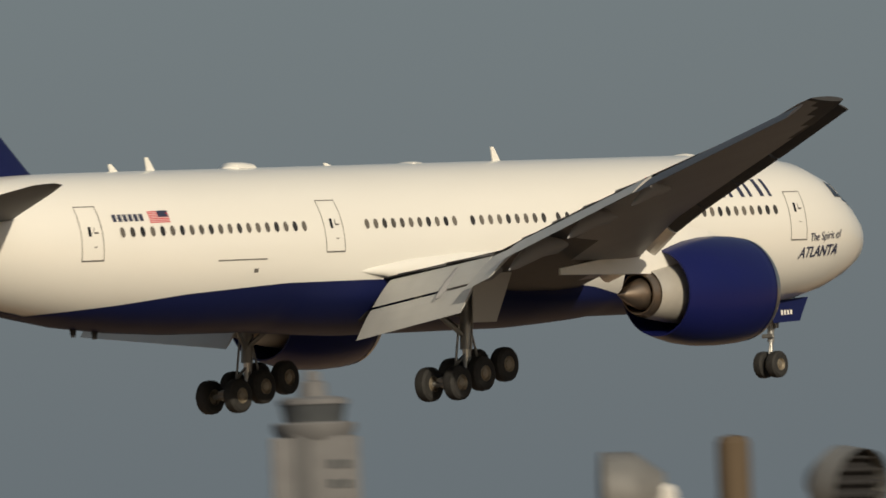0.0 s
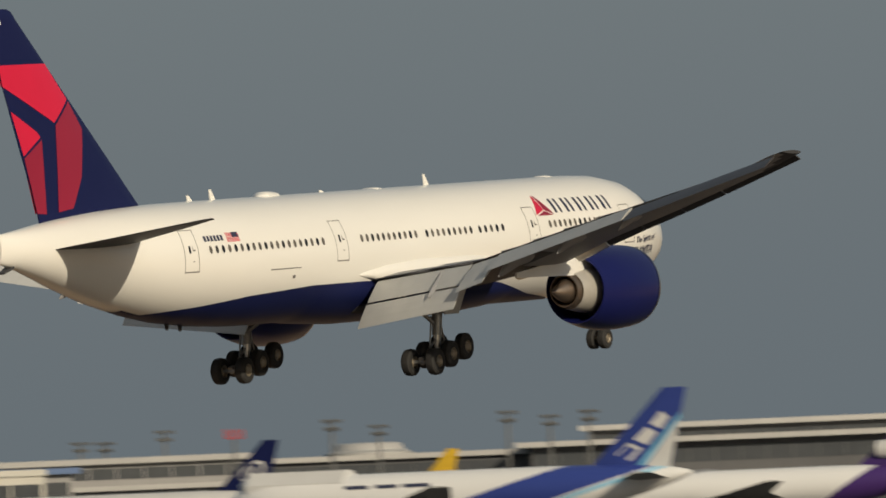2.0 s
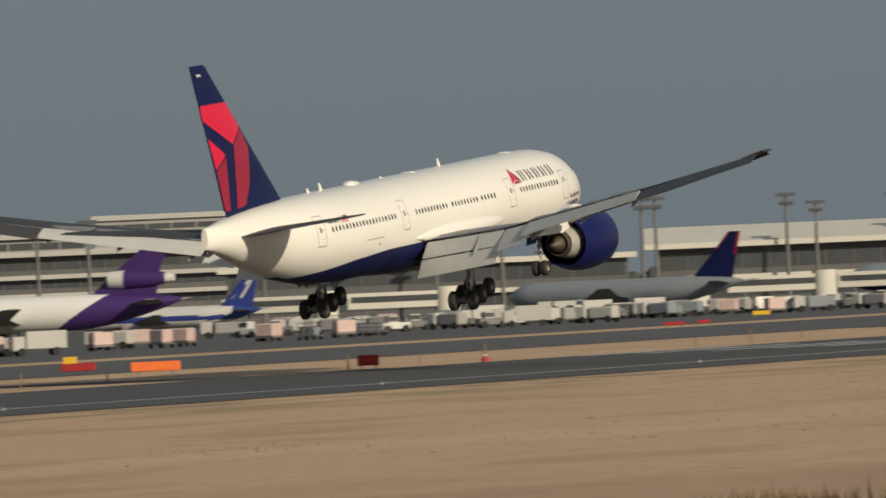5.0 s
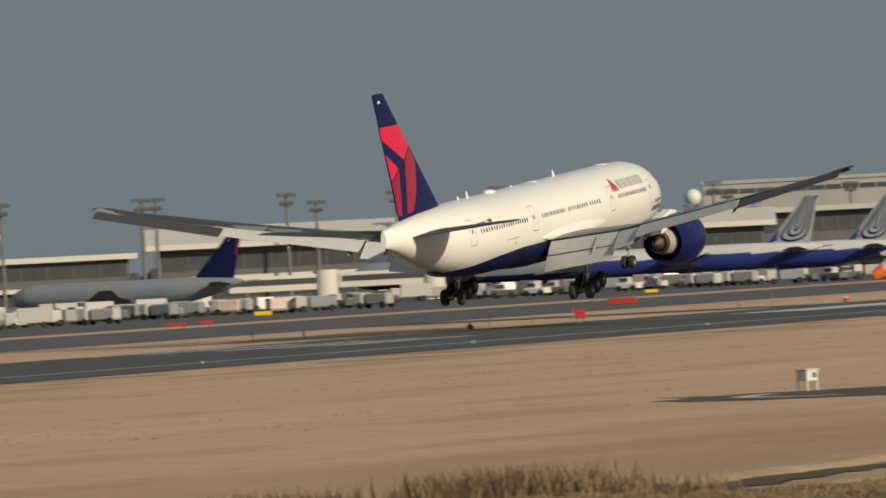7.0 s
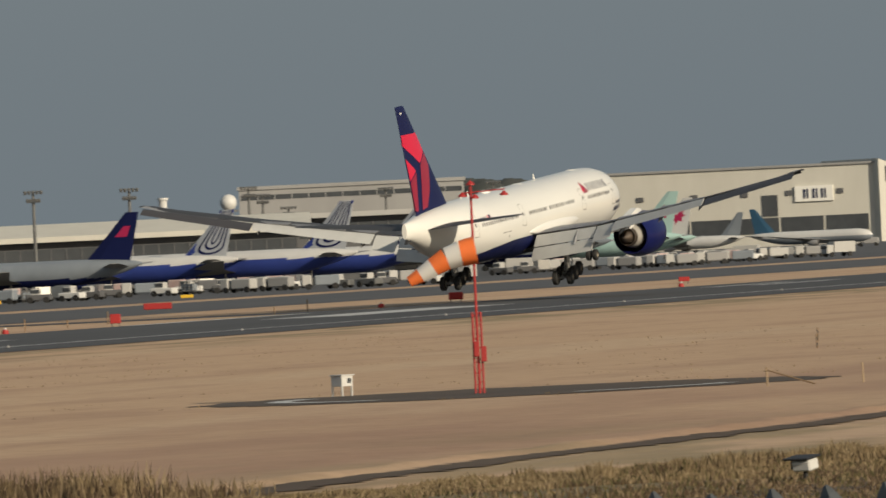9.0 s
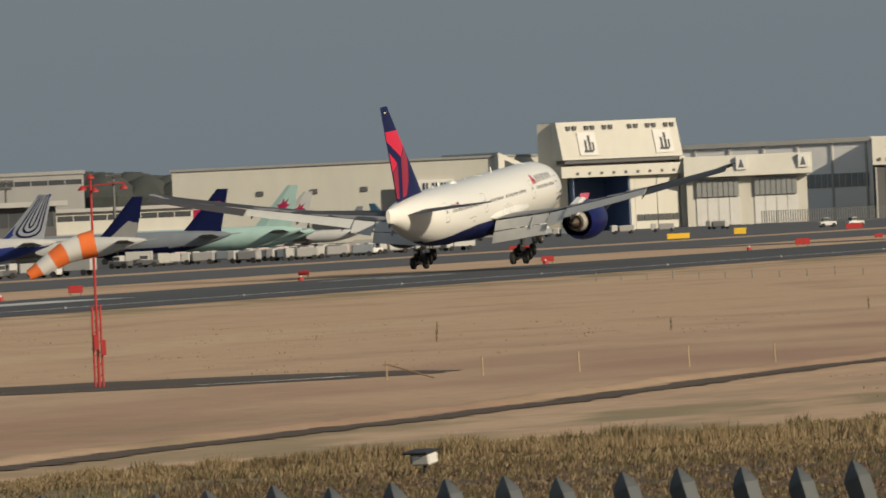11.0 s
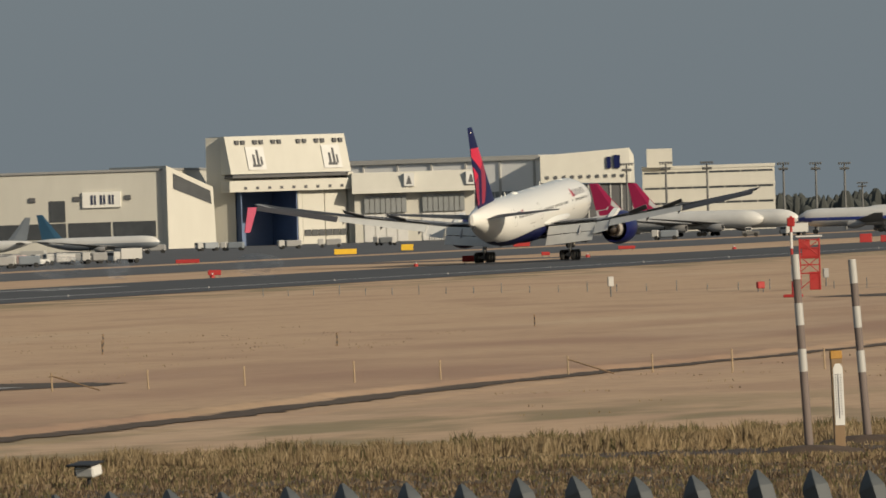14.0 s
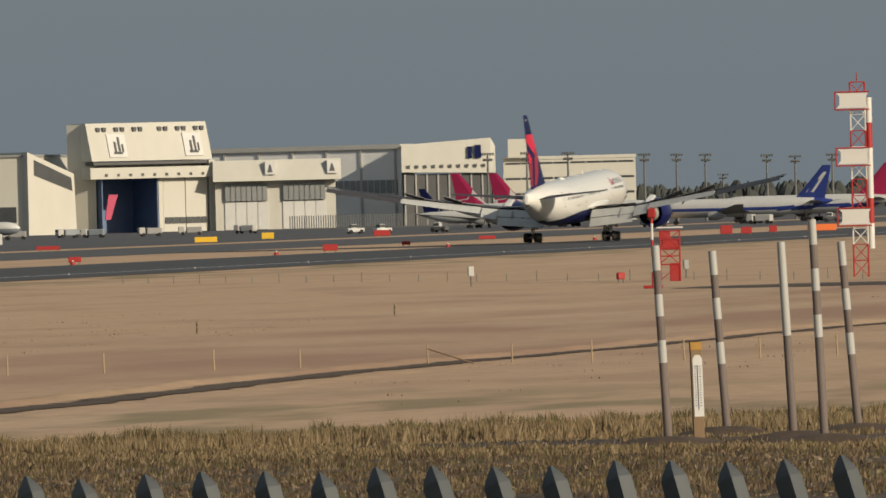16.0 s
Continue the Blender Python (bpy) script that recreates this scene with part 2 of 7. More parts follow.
MIDBLUE = material("bright_blue_paint", (0.03, 0.052, 0.24), 0.4, grain=0.3, scale=0.5)
SKYBLUE = material("light_blue_paint", (0.18, 0.48, 0.66), 0.4, grain=0.3, scale=0.5)
GREYBLUE = material("grey_blue_paint", (0.22, 0.245, 0.27), 0.45, grain=0.4, scale=0.5)
PALEFIN = material("pale_grey_fin", (0.40, 0.42, 0.45), 0.45, grain=0.3, scale=0.5)
PALEGREEN = material("pale_green_paint", (0.42, 0.60, 0.55), 0.4, grain=0.3, scale=0.5)
CRIMSON = material("crimson_paint", (0.42, 0.018, 0.085), 0.4, grain=0.3, scale=0.5)
TREE = material("far_foliage", (0.040, 0.045, 0.042), 0.95, grain=0.8, scale=0.3, second=(0.062, 0.064, 0.058))
SLATE = material("slate_grey_steel", (0.075, 0.082, 0.086), 0.6, 0.1, grain=0.6, scale=3.0, second=(0.04, 0.045, 0.048))


# ---- mesh tools ----
def part(name, bm, mat, parent=None, label="", smooth=True, mats=()):
    bmesh.ops.recalc_face_normals(bm, faces=bm.faces)
    me = bpy.data.meshes.new(name)
    bm.to_mesh(me)
    bm.free()
    for m in (mat, *mats):
        me.materials.append(m)
    if smooth:
        me.shade_smooth()
        me.set_sharp_from_angle(angle=radians(35))
    ob = new(name, me)
    ob.parent = parent
    if label:
        tagged(ob, label)
    return ob


def share(name, me, parent, m):
    ob = new(name, me)
    ob.parent = parent
    ob.matrix_local = m
    return ob


def thing(name, label, category, at=None, group="", kind=""):
    ob = new(name)
    ob.empty_display_size = 0.5
    if at is not None:
        ob.matrix_world = at
    return tagged(ob, label, category, group, kind)


def rings(bm, sections, cap=True, closed=True, mi=0):
    """Skin a list of rings of points."""
    vs = [[bm.verts.new(p) for p in s] for s in sections]
    n = len(vs[0])
    for a, b in zip(vs, vs[1:]):
        for i in range(n if closed else n - 1):
            f = bm.faces.new((a[i], a[(i + 1) % n], b[(i + 1) % n], b[i]))
            f.material_index = mi
    if cap and closed:
        for r in (vs[0], vs[-1]):
            bm.faces.new(r).material_index = mi
    return vs


def tube(bm, p0, p1, r0, r1=None, n=12, mi=0, cap=True):
    p0, p1 = Vector(p0), Vector(p1)
    q = (p1 - p0).to_track_quat("Z", "Y")
    r1 = r0 if r1 is None else r1
    ring = [Vector((math.cos(2 * math.pi * i / n), math.sin(2 * math.pi * i / n), 0)) for i in range(n)]
    rings(bm, [[p0 + q @ (v * r0) for v in ring], [p1 + q @ (v * r1) for v in ring]], cap, True, mi)


def spin(bm, profile, centre, axis="Y", n=40, mi=0):
    """Revolve (along, radius) pairs round an axis through centre."""
    out = []
    for a, r in profile:
        ring = []
        for i in range(n):
            c, s = math.cos(2 * math.pi * i / n) * r, math.sin(2 * math.pi * i / n) * r
            v = {"X": (a, c, s), "Y": (c, a, s), "Z": (c, s, a)}[axis]
            ring.append(Vector(centre) + Vector(v))
        out.append(ring)
    rings(bm, out, False, True, mi)


def box(bm, c, s, m=None, mi=0, bevel=0.0):
    """A box of size s at c, perhaps turned by m, its edges a little broken."""
    geo = bmesh.ops.create_cube(bm, size=1.0)["verts"]
    bmesh.ops.scale(bm, vec=s, verts=geo)
    if m is not None:
        bmesh.ops.transform(bm, matrix=m, verts=geo)
    bmesh.ops.translate(bm, vec=c, verts=geo)
    faces = {f for v in geo for f in v.link_faces}
    for f in faces:
        f.material_index = mi
    if bevel:
        edges = list({e for f in faces for e in f.edges})
        bmesh.ops.bevel(bm, geom=edges, offset=bevel, segments=1, affect="EDGES")


def prism(bm, pts, depth, mi=0):
    """A flat polygon given thickness along depth (a vector)."""
    d = Vector(depth) / 2
    rings(bm, [[Vector(p) - d for p in pts], [Vector(p) + d for p in pts]], True, True, mi)


def site(bearing, dist, z=0.0):
    """A place on the airfield by its bearing (degrees to the west of the runway's heading) and distance."""
    b = radians(bearing)
    return Vector((-math.sin(b) * dist, math.cos(b) * dist, z))


# ---- ground ----
RUNWAY_X = -256.6


def sheet(name, x0, x1, y0, y1, z, mat, label, category, nx=1, ny=1, kind="structure", jag=0.0):
    bm = bmesh.new()
    rnd = random.Random(name)
    rows = []
    for j in range(ny + 1):
        y = y0 + (y1 - y0) * j / ny
        row = []
        for i in range(nx + 1):
            x = x0 + (x1 - x0) * i / nx
            if jag and i in (0, nx):
                x += rnd.uniform(-jag, jag)
            row.append(bm.verts.new((x, y, z)))
        rows.append(row)
    for a, b in zip(rows, rows[1:]):
        for i in range(nx):
            bm.faces.new((a[i], a[i + 1], b[i + 1], b[i]))
    return tagged(part(name, bm, mat, smooth=False), label, category, kind=kind)


sheet("ground", -9000, 9000, -3000, 15000, 0.0, GRASS, "flat airfield ground of dry straw-coloured winter grass", "ground")
sheet("runway", RUNWAY_X - 7.5, RUNWAY_X + 43.5, -400, 4200, 0.03, ASPHALT, "dark grooved asphalt runway with worn tyre marks", "runway", ny=200, jag=0.35)
for n, (x, w) in enumerate(((RUNWAY_X + 31.0, 0.9),)):
    sheet("runway_edge_line", x - w / 2, x + w / 2, -400, 4200, 0.045, MARKING, "worn white runway edge line", "marking")
sheet("taxiway", -362, -305, -300, 4200, 0.02, APRON, "grey concrete parallel taxiway beside the runway", "taxiway", ny=120, jag=0.4)
sheet("apron", -3000, -377, 500, 6000, 0.02, APRON, "wide grey concrete aircraft apron", "apron", ny=60, jag=0.5)

# touchdown markings and the links to the taxiway
for x, w, y0, y1 in ((-266, 8.0, 905, 962), (-247.5, 8.0, 905, 962), (-262, 1.8, 770, 806), (-257.5, 1.8, 770, 806), (-252, 1.8, 770, 806), (-247.5, 1.8, 770, 806), (-243.5, 1.8, 770, 806), (-254, 1.8, 1080, 1116), (-249, 1.8, 1080, 1116)):
    sheet("touchdown_marking", max(x - w / 2, RUNWAY_X - 7.3), x + w / 2, y0, y1, 0.05, MARKING, "worn white touchdown marking on the runway", "marking")
for y0, y1 in ((968, 990), (1484, 1520), (700, 716)):
    sheet("taxiway_link", -305.5, RUNWAY_X - 7.4, y0, y1, 0.025, ASPHALT, "dark asphalt link between runway and taxiway", "taxiway", ny=6, jag=0.2)
sheet("near_green_ground", -130, 40, 120, 266, 0.02, GREEN, "green-brown rough grass ground before the fence", "ground", ny=50, jag=0.8)


# ---- the landing airliner ----
NOSE = 31.8      # the main gear stands this far behind the nose


def S(station, right, z):
    """A point of the airliner: metres behind the nose, to its right, above the wheels' contact."""
    return Vector((right, NOSE - station, z))


HULL = (  # station, top, bottom, half width
    (0.0, 5.60, 5.50, 0.05), (0.15, 5.98, 5.12, 0.45), (0.5, 6.32, 4.76, 0.82), (1.2, 6.82, 4.30, 1.36), (2.2, 7.48, 3.88, 1.92), (3.4, 8.20, 3.50, 2.38),
    (5.0, 8.74, 3.18, 2.76), (7.0, 9.02, 3.00, 2.98), (9.0, 9.09, 2.92, 3.07), (11.5, 9.1, 2.9, 3.1), (20, 9.1, 2.9, 3.1), (30, 9.1, 2.9, 3.1), (40, 9.1, 2.9, 3.1),
    (43, 9.1, 2.93, 3.08), (46, 9.1, 3.08, 3.0), (49, 9.09, 3.36, 2.82), (52, 9.05, 3.85, 2.5), (55, 8.93, 4.52, 2.06), (58, 8.68, 5.38, 1.52), (60, 8.44, 6.02, 1.1),
    (61.6, 8.26, 6.46, 0.66), (62.5, 8.17, 6.66, 0.36), (62.9, 8.12, 6.74, 0.22))


def hull(s):
    for a, b in zip(HULL, HULL[1:]):
        if s <= b[0]:
            k = (s - a[0]) / (b[0] - a[0])
            top, bot, w = (a[i] + (b[i] - a[i]) * k for i in (1, 2, 3))
            return (top + bot) / 2, (top - bot) / 2, w
    return (HULL[-1][1] + HULL[-1][2]) / 2, (HULL[-1][1] - HULL[-1][2]) / 2, HULL[-1][3]


def skin(s, z, side=1, off=0.012):
    """The hull's surface at a station and height."""
    zc, h, w = hull(s)
    k = max(-0.999, min(0.999, (z - zc) / h))
    c = math.sqrt(1 - k * k)
    n = Vector((c / w, 0, k / h)).normalized()
    p = Vector((w * c, 0, zc + h * k)) + n * off
    return S(s, side * p.x, p.z)


def decal(bm, outline, side=1, off=0.012, mi=0, cuts=1):
    """A painted or let-in piece on the hull, as quads of (station, z) corners."""
    a, b, c, d = outline
    rows = []
    for j in range(cuts + 1):
        k = j / cuts
        l = (a[0] + (d[0] - a[0]) * k, a[1] + (d[1] - a[1]) * k)
        r = (b[0] + (c[0] - b[0]) * k, b[1] + (c[1] - b[1]) * k)
        rows.append((bm.verts.new(skin(*l, side, off)), bm.verts.new(skin(*r, side, off))))
    for p, q in zip(rows, rows[1:]):
        bm.faces.new((p[0], p[1], q[1], q[0])).material_index = mi


def foil(le, te, y, z_le, z_te, thick, n=9):
    """A wing section as a ring of points."""
    top, low = [], []
    for i in range(n):
        u = 0.5 - 0.5 * math.cos(math.pi * i / (n - 1))
        t = thick * (2.6 * math.sqrt(u) - 1.1 * u - 1.5 * u * u + 0.06 * u)
        s, z = le + (te - le) * u, z_le + (z_te - z_le) * u
        top.append(S(s, y, z + t * 0.55))
        low.append(S(s, y, z - t * 0.45))
    return top + low[-1:0:-1]


def build_airliner():
    plane = thing("airliner", "white widebody airliner, navy belly, red-and-blue tail, landing with wheels down", "airplane")

    # hull
    bm = bmesh.new()
    secs = []
    stations = [0.0, 0.06, 0.15, 0.3, 0.5, 0.8, 1.2, 1.7, 2.2, 2.8, 3.4, 4.2, 5, 6, 7, 8, 9, 10.2, 11.5] + [14 + 2 * i for i in range(15)] + [43.5 + i for i in range(17)] + [60.8, 61.6, 62.1, 62.5, 62.9]
    for s in stations:
        zc, h, w = hull(s)
        secs.append([S(s, w * math.sin(2 * math.pi * i / 64), zc + h * math.cos(2 * math.pi * i / 64)) for i in range(64)])
    rings(bm, secs)
    part("fuselage", bm, WHITE, plane)

    # navy belly, its upper edge falling towards nose and tail
    LINE = ((12.0, 2.92), (16, 3.3), (20, 4.0), (24, 4.35), (28, 4.55), (34, 4.62), (39, 4.62), (44.5, 4.36), (48, 4.05), (51.6, 3.82), (53.0, 4.12))
    bm = bmesh.new()
    secs = []
    for j in range(84):
        s = 12.0 + 41.0 * j / 83
        for a, b in zip(LINE, LINE[1:]):
            if a[0] <= s <= b[0] + 1e-6:
                zl = a[1] + (b[1] - a[1]) * (s - a[0]) / (b[0] - a[0])
        zc, h, w = hull(s)
        th = math.acos(max(-1, min(1, (zc - zl) / h)))
        bulge = 0.015 + 0.30 * max(0.0, min(1, (s - 18) / 5, (38 - s) / 5)) ** 0.7
        ring = []
        for i in range(33):
            a = -th + 2 * th * i / 32
            edge = min(1.0, (1 - abs(i - 16) / 16) * 6)
            k = 1 + 0.005 + (bulge / 3.1) * edge
            ring.append(S(s, w * math.sin(a) * k, zc - h * math.cos(a) * k))
        secs.append(ring)
    rings(bm, secs, False, False)
    part("belly_fairing", bm, BLUE, plane, "glossy navy-blue belly")

    # wing root fairing on either side
    for side in (1, -1):
        bm = bmesh.new()
        secs = []
        for s, h, w in ((19.0, 0.10, 0.10), (20.5, 0.42, 0.32), (24, 0.62, 0.42), (29, 0.62, 0.46), (32, 0.45, 0.36), (33.8, 0.20, 0.22), (34.8, 0.05, 0.05)):
            ring = []
            for i in range(16):
                a = 2 * math.pi * i / 16
                ring.append(S(s, side * (2.85 + w * math.cos(a)), 4.95 + h * math.sin(a)))
            secs.append(ring)
        rings(bm, secs)
        part("wing_root_fairing", bm, WHITE, plane, "white wing root fairing")

    # wings: main box, flaps, slats, tips
    LEAD = ((2.4, 20.6, 4.15), (10.0, 26.6, 4.95), (16.0, 31.8, 6.2), (22.0, 35.9, 7.42), (29.3, 40.3, 9.1), (31.2, 41.4, 9.62), (31.95, 42.05, 9.78))
    REAR = ((2.4, 33.2, 4.6), (10.0, 35.0, 5.35), (16.0, 38.0, 6.5), (22.0, 40.6, 7.66), (29.3, 43.3, 9.08), (31.2, 43.75, 9.7), (31.95, 43.95, 9.86))
    THICK = ((2.4, 1.75), (10, 1.15), (22, 0.72), (29.3, 0.56), (31.2, 0.5), (31.95, 0.34))

    def along(table, y, k):
        for a, b in zip(table, table[1:]):
            if y <= b[0]:
                return a[k] + (b[k] - a[k]) * (y - a[0]) / (b[0] - a[0])
        return table[-1][k]

    SPOILERGREY = material("spoiler_grey", (0.20, 0.20, 0.205), 0.5, grain=0.4, scale=1.0)
    spoilers, wings = [], []
    for side in (1, -1):
        bm = bmesh.new()
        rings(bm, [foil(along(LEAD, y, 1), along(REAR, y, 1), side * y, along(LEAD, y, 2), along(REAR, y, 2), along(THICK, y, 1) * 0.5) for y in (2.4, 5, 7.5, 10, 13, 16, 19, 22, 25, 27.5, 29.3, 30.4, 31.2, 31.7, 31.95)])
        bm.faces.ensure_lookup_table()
        for i_ in range(14 * 16):     # lighter grey above; the underside's shade is painted with the darker grey
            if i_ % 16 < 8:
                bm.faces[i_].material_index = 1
        wing = part("wing", bm, SHADEGREY, plane, "wing bent upwards in flight, grey on top, shade painted underneath", mats=(WINGTOP,))
        wings.append((wing, side))

        def surface(name, y0, y1, c0, c1, droop, mat, lift=0.0, gap=0.12, thick=0.16, dx=0.0, pieces=1, label=""):
            """A flap or aileron behind the wing box: chords in metres, droop in degrees."""
            bm = bmesh.new()
            for p in range(pieces):
                secs = []
                for y, c in ((y0, c0), (y1, c1)):
                    s0, z0 = along(REAR, y, 1) + dx, along(REAR, y, 2) + lift
                    d = radians(droop)
                    k0, k1 = p / pieces + (0.02 if p else 0), (p + 1) / pieces
                    d2 = d + radians(8) * p
                    a = (s0 + c * k0 * math.cos(d), z0 - c * k0 * math.sin(d) - gap - 0.05 * p)
                    b = (a[0] + c * (k1 - k0) * math.cos(d2), a[1] - c * (k1 - k0) * math.sin(d2))
                    secs.append(foil(a[0], b[0], side * y, a[1], b[1], thick, 6))
                rings(bm, secs)
            return part(name, bm, mat, wing, label, smooth=False)

        surface("inboard_flap", 3.25, 9.5, 3.2, 2.95, 40, FLAPGREY, pieces=2, label="light grey two-piece flap, fully lowered")
        surface("flaperon", 9.65, 11.6, 2.5, 2.3, 32, FLAPGREY)
        surface("outboard_flap", 11.75, 21.8, 1.9, 1.35, 25, FLAPGREY, gap=0.05, label="light grey outer flap, lowered")
        # aileron coloured darker than the flaps and the wing top
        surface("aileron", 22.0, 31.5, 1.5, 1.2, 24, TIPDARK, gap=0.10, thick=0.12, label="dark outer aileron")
        # drooped slats along the leading edge
        for y0, y1 in ((4.6, 8.2), (11.2, 14.6), (14.75, 18.2), (18.35, 21.8), (21.95, 25.2), (25.35, 31.4)):
            bm = bmesh.new()
            secs = []
            for y in (y0, y1):
                s, z = along(LEAD, y, 1), along(LEAD, y, 2)
                secs.append(foil(s - 0.5, s + 0.2, side * y, z - 0.22, z + 0.02, 0.08 + 0.010 * (30 - y), 6))
            rings(bm, secs)
            # outer slats take the same shade-darkened grey as the underside
            part("slat", bm, STEEL if y0 < 12 else SHADEGREY, wing, smooth=False)
        # canoe fairings under the flaps
        for y, l, r in ((7.6, 3.4, 0.40), (12.6, 3.0, 0.32), (17.0, 2.5, 0.26), (21.4, 2.0, 0.2)):
            bm = bmesh.new()
            s, z = along(REAR, y, 1), along(REAR, y, 2)
            secs = []
            for k, q in ((-0.7, 0.15), (-0.5, 0.75), (-0.2, 1.0), (0.1, 0.9), (0.35, 0.5), (0.5, 0.08)):
                drop = 0.42 + (max(0, k + 0.1) * l * 0.48)
                secs.append([S(s + k * l, side * (y + r * q * 0.7 * math.cos(a)), z - drop + r * q * 1.3 * math.sin(a)) for a in [2 * math.pi * i / 12 for i in range(12)]])
            rings(bm, secs)
            part("flap_track_fairing", bm, WINGTOP, wing, "pale flap track fairing")
        # spoilers, hinged on the wing's upper face
        for y0, y1, c in ((3.6, 6.6, 2.1), (6.64, 9.5, 2.0), (11.7, 14.2, 1.75), (14.24, 16.6, 1.65), (16.64, 19.0, 1.5), (19.04, 21.6, 1.35)):
            ym = (y0 + y1) / 2
            c = c * 0.8
            hs, hz = along(REAR, ym, 1) - c * 1.0, along(REAR, ym, 2) + 0.06 + along(THICK, ym, 1) * 0.07
            bm = bmesh.new()
            sl = (along(REAR, y1, 1) - along(REAR, y0, 1)) / (y1 - y0)
            zl = (along(REAR, y1, 2) - along(REAR, y0, 2)) / (y1 - y0)
            pts = []
            for y, k in ((y0, 0), (y1, 0), (y1, 1), (y0, 1)):
                pts.append(Vector((side * (y - ym), -(sl * (y - ym)) - c * k, zl * (y - ym))))
            prism(bm, pts, (0, 0, 0.06))
            sp = part("spoiler", bm, SPOILERGREY, wing, "", False)
            spoilers.append((sp, Vector((side * ym, NOSE - hs, hz)), -26 if y0 in (14.24, 19.04) else -5))
        # navigation light at the tip
        bm = bmesh.new()
        box(bm, S(43.0, side * 31.8, 9.8), (0.16, 0.4, 0.1), bevel=0.03)
        part("wing_tip_light", bm, STEEL, wing, smooth=False)

    # engines
    for side in (1, -1):
        c = S(0, side * 9.95, 3.5)
        bm = bmesh.new()
        spin(bm, [(-22.2, 1.55), (-21.2, 1.66), (-20.6, 1.76), (-20.35, 1.86), (-20.55, 1.97), (-21.2, 2.06), (-22.2, 2.11), (-23.4, 2.09), (-24.4, 1.98), (-25.2, 1.80), (-25.7, 1.66), (-25.7, 1.60), (-24.6, 1.56), (-23.0, 1.55)], c, n=56)
        eng = part("engine_cowl", bm, COWL, plane, "royal-blue glossy engine cowl")
        bm = bmesh.new()
        spin(bm, [(-21.0, 1.69), (-20.6, 1.77), (-20.33, 1.86), (-20.55, 1.985), (-20.72, 2.01)], c, n=56)
        part("intake_lip", bm, STEEL, eng, "polished intake lip")
        bm = bmesh.new()
        # near-black disc closes the duct; the shade inside is its colour
        spin(bm, [(-23.1, 1.56), (-23.1, 0.9)], c, n=40)
        part("bypass_duct", bm, DARK, eng)
        bm = bmesh.new()
        spin(bm, [(-22.6, 1.28), (-23.8, 1.27), (-25.2, 1.12), (-26.3, 0.96), (-26.5, 0.93)], c, n=48)
        part("core_cowl", bm, CORE, eng, "bare silver core cowl")
        bm = bmesh.new()
        spin(bm, [(-26.2, 0.92), (-26.5, 0.86), (-26.85, 0.80), (-26.85, 0.74), (-26.0, 0.7), (-25.6, 0.3)], c, n=48)
        part("nozzle", bm, HOTMETAL, eng, "heat-stained exhaust nozzle")
        bm = bmesh.new()
        spin(bm, [(-25.6, 0.66), (-26.7, 0.60), (-27.2, 0.44), (-27.7, 0.22), (-28.08, 0.02)], c, n=36)
        part("exhaust_plug", bm, HOTMETAL, eng, "pointed brown exhaust plug")
        bm = bmesh.new()
        spin(bm, [(-22.0, 1.57), (-22.05, 0.45)], c, n=44)
        part("fan", bm, DARK, eng)
        bm = bmesh.new()
        spin(bm, [(-20.9, 0.02), (-21.3, 0.22), (-22.0, 0.46)], c, n=24)
        part("spinner", bm, GEARMETAL, eng)
        bm = bmesh.new()
        secs = []
        for s, zt, zb, w in ((21.6, 5.6, 5.3, 0.05), (22.6, 5.85, 4.9, 0.28), (24, 6.0, 4.7, 0.4), (26.5, 5.5, 4.25, 0.42), (29, 4.9, 4.3, 0.34), (31.5, 4.6, 4.35, 0.06)):
            secs.append([S(s, side * 9.95 - w, zb), S(s, side * 9.95 + w, zb), S(s, side * 9.95 + w * 0.8, zt), S(s, side * 9.95 - w * 0.8, zt)])
        rings(bm, secs)
        part("engine_pylon", bm, WHITE, plane, "pale engine pylon", smooth=False)

    # tail fin with its painted fields
    def fin_half(s, z):
        lead = 50.2 + (z - 9.2) * (60.7 - 50.2) / 9.5
        u = max(0.0, min(1.0, (s - lead) / max(0.3, 61.5 + (z - 9) * 0.15 - lead)))
        t = (0.50 - (z - 9) * 0.035)
        return t * (2.2 * math.sqrt(u) - 1.4 * u - 0.72 * u * u)

    bm = bmesh.new()
    secs = []
    for z, le, te in ((8.2, 49.0, 59.0), (9.25, 50.3, 59.25), (12, 53.3, 60.4), (15, 56.6, 61.6), (18.2, 60.1, 62.85), (18.62, 60.5, 63.0), (18.75, 60.9, 62.95)):
        t = max(0.06, 0.50 - (z - 9) * 0.035) * (0.4 if z > 18.7 else 1)
        ring = []
        for i in range(9):
            u = 0.5 - 0.5 * math.cos(math.pi * i / 8)
            ring.append((le + (te - le) * u, t * (2.2 * math.sqrt(u) - 1.4 * u - 0.72 * u * u)))
        secs.append([S(s, w, z) for s, w in ring] + [S(s, -w, z) for s, w in ring[-1:0:-1]])
    rings(bm, secs)
    fin = part("tail_fin", bm, BLUE, plane, "navy tail fin with red fields")

    def field(name, mat, pts, side):
        """A painted polygon on the fin, cut fine enough to follow its curve."""
        bm = bmesh.new()
        vs = [bm.verts.new((p[0], p[1], 0)) for p in pts]
        bm.faces.new(vs)
        bmesh.ops.triangulate(bm, faces=bm.faces)
        bmesh.ops.subdivide_edges(bm, edges=bm.edges, cuts=5, use_grid_fill=True)
        for v in bm.verts:
            s, z = v.co.x, v.co.y
            lead = 50.3 + (z - 9.25) * (60.1 - 50.3) / 8.95
            tail = 59.25 + (z - 9.25) * (62.85 - 59.25) / 8.95
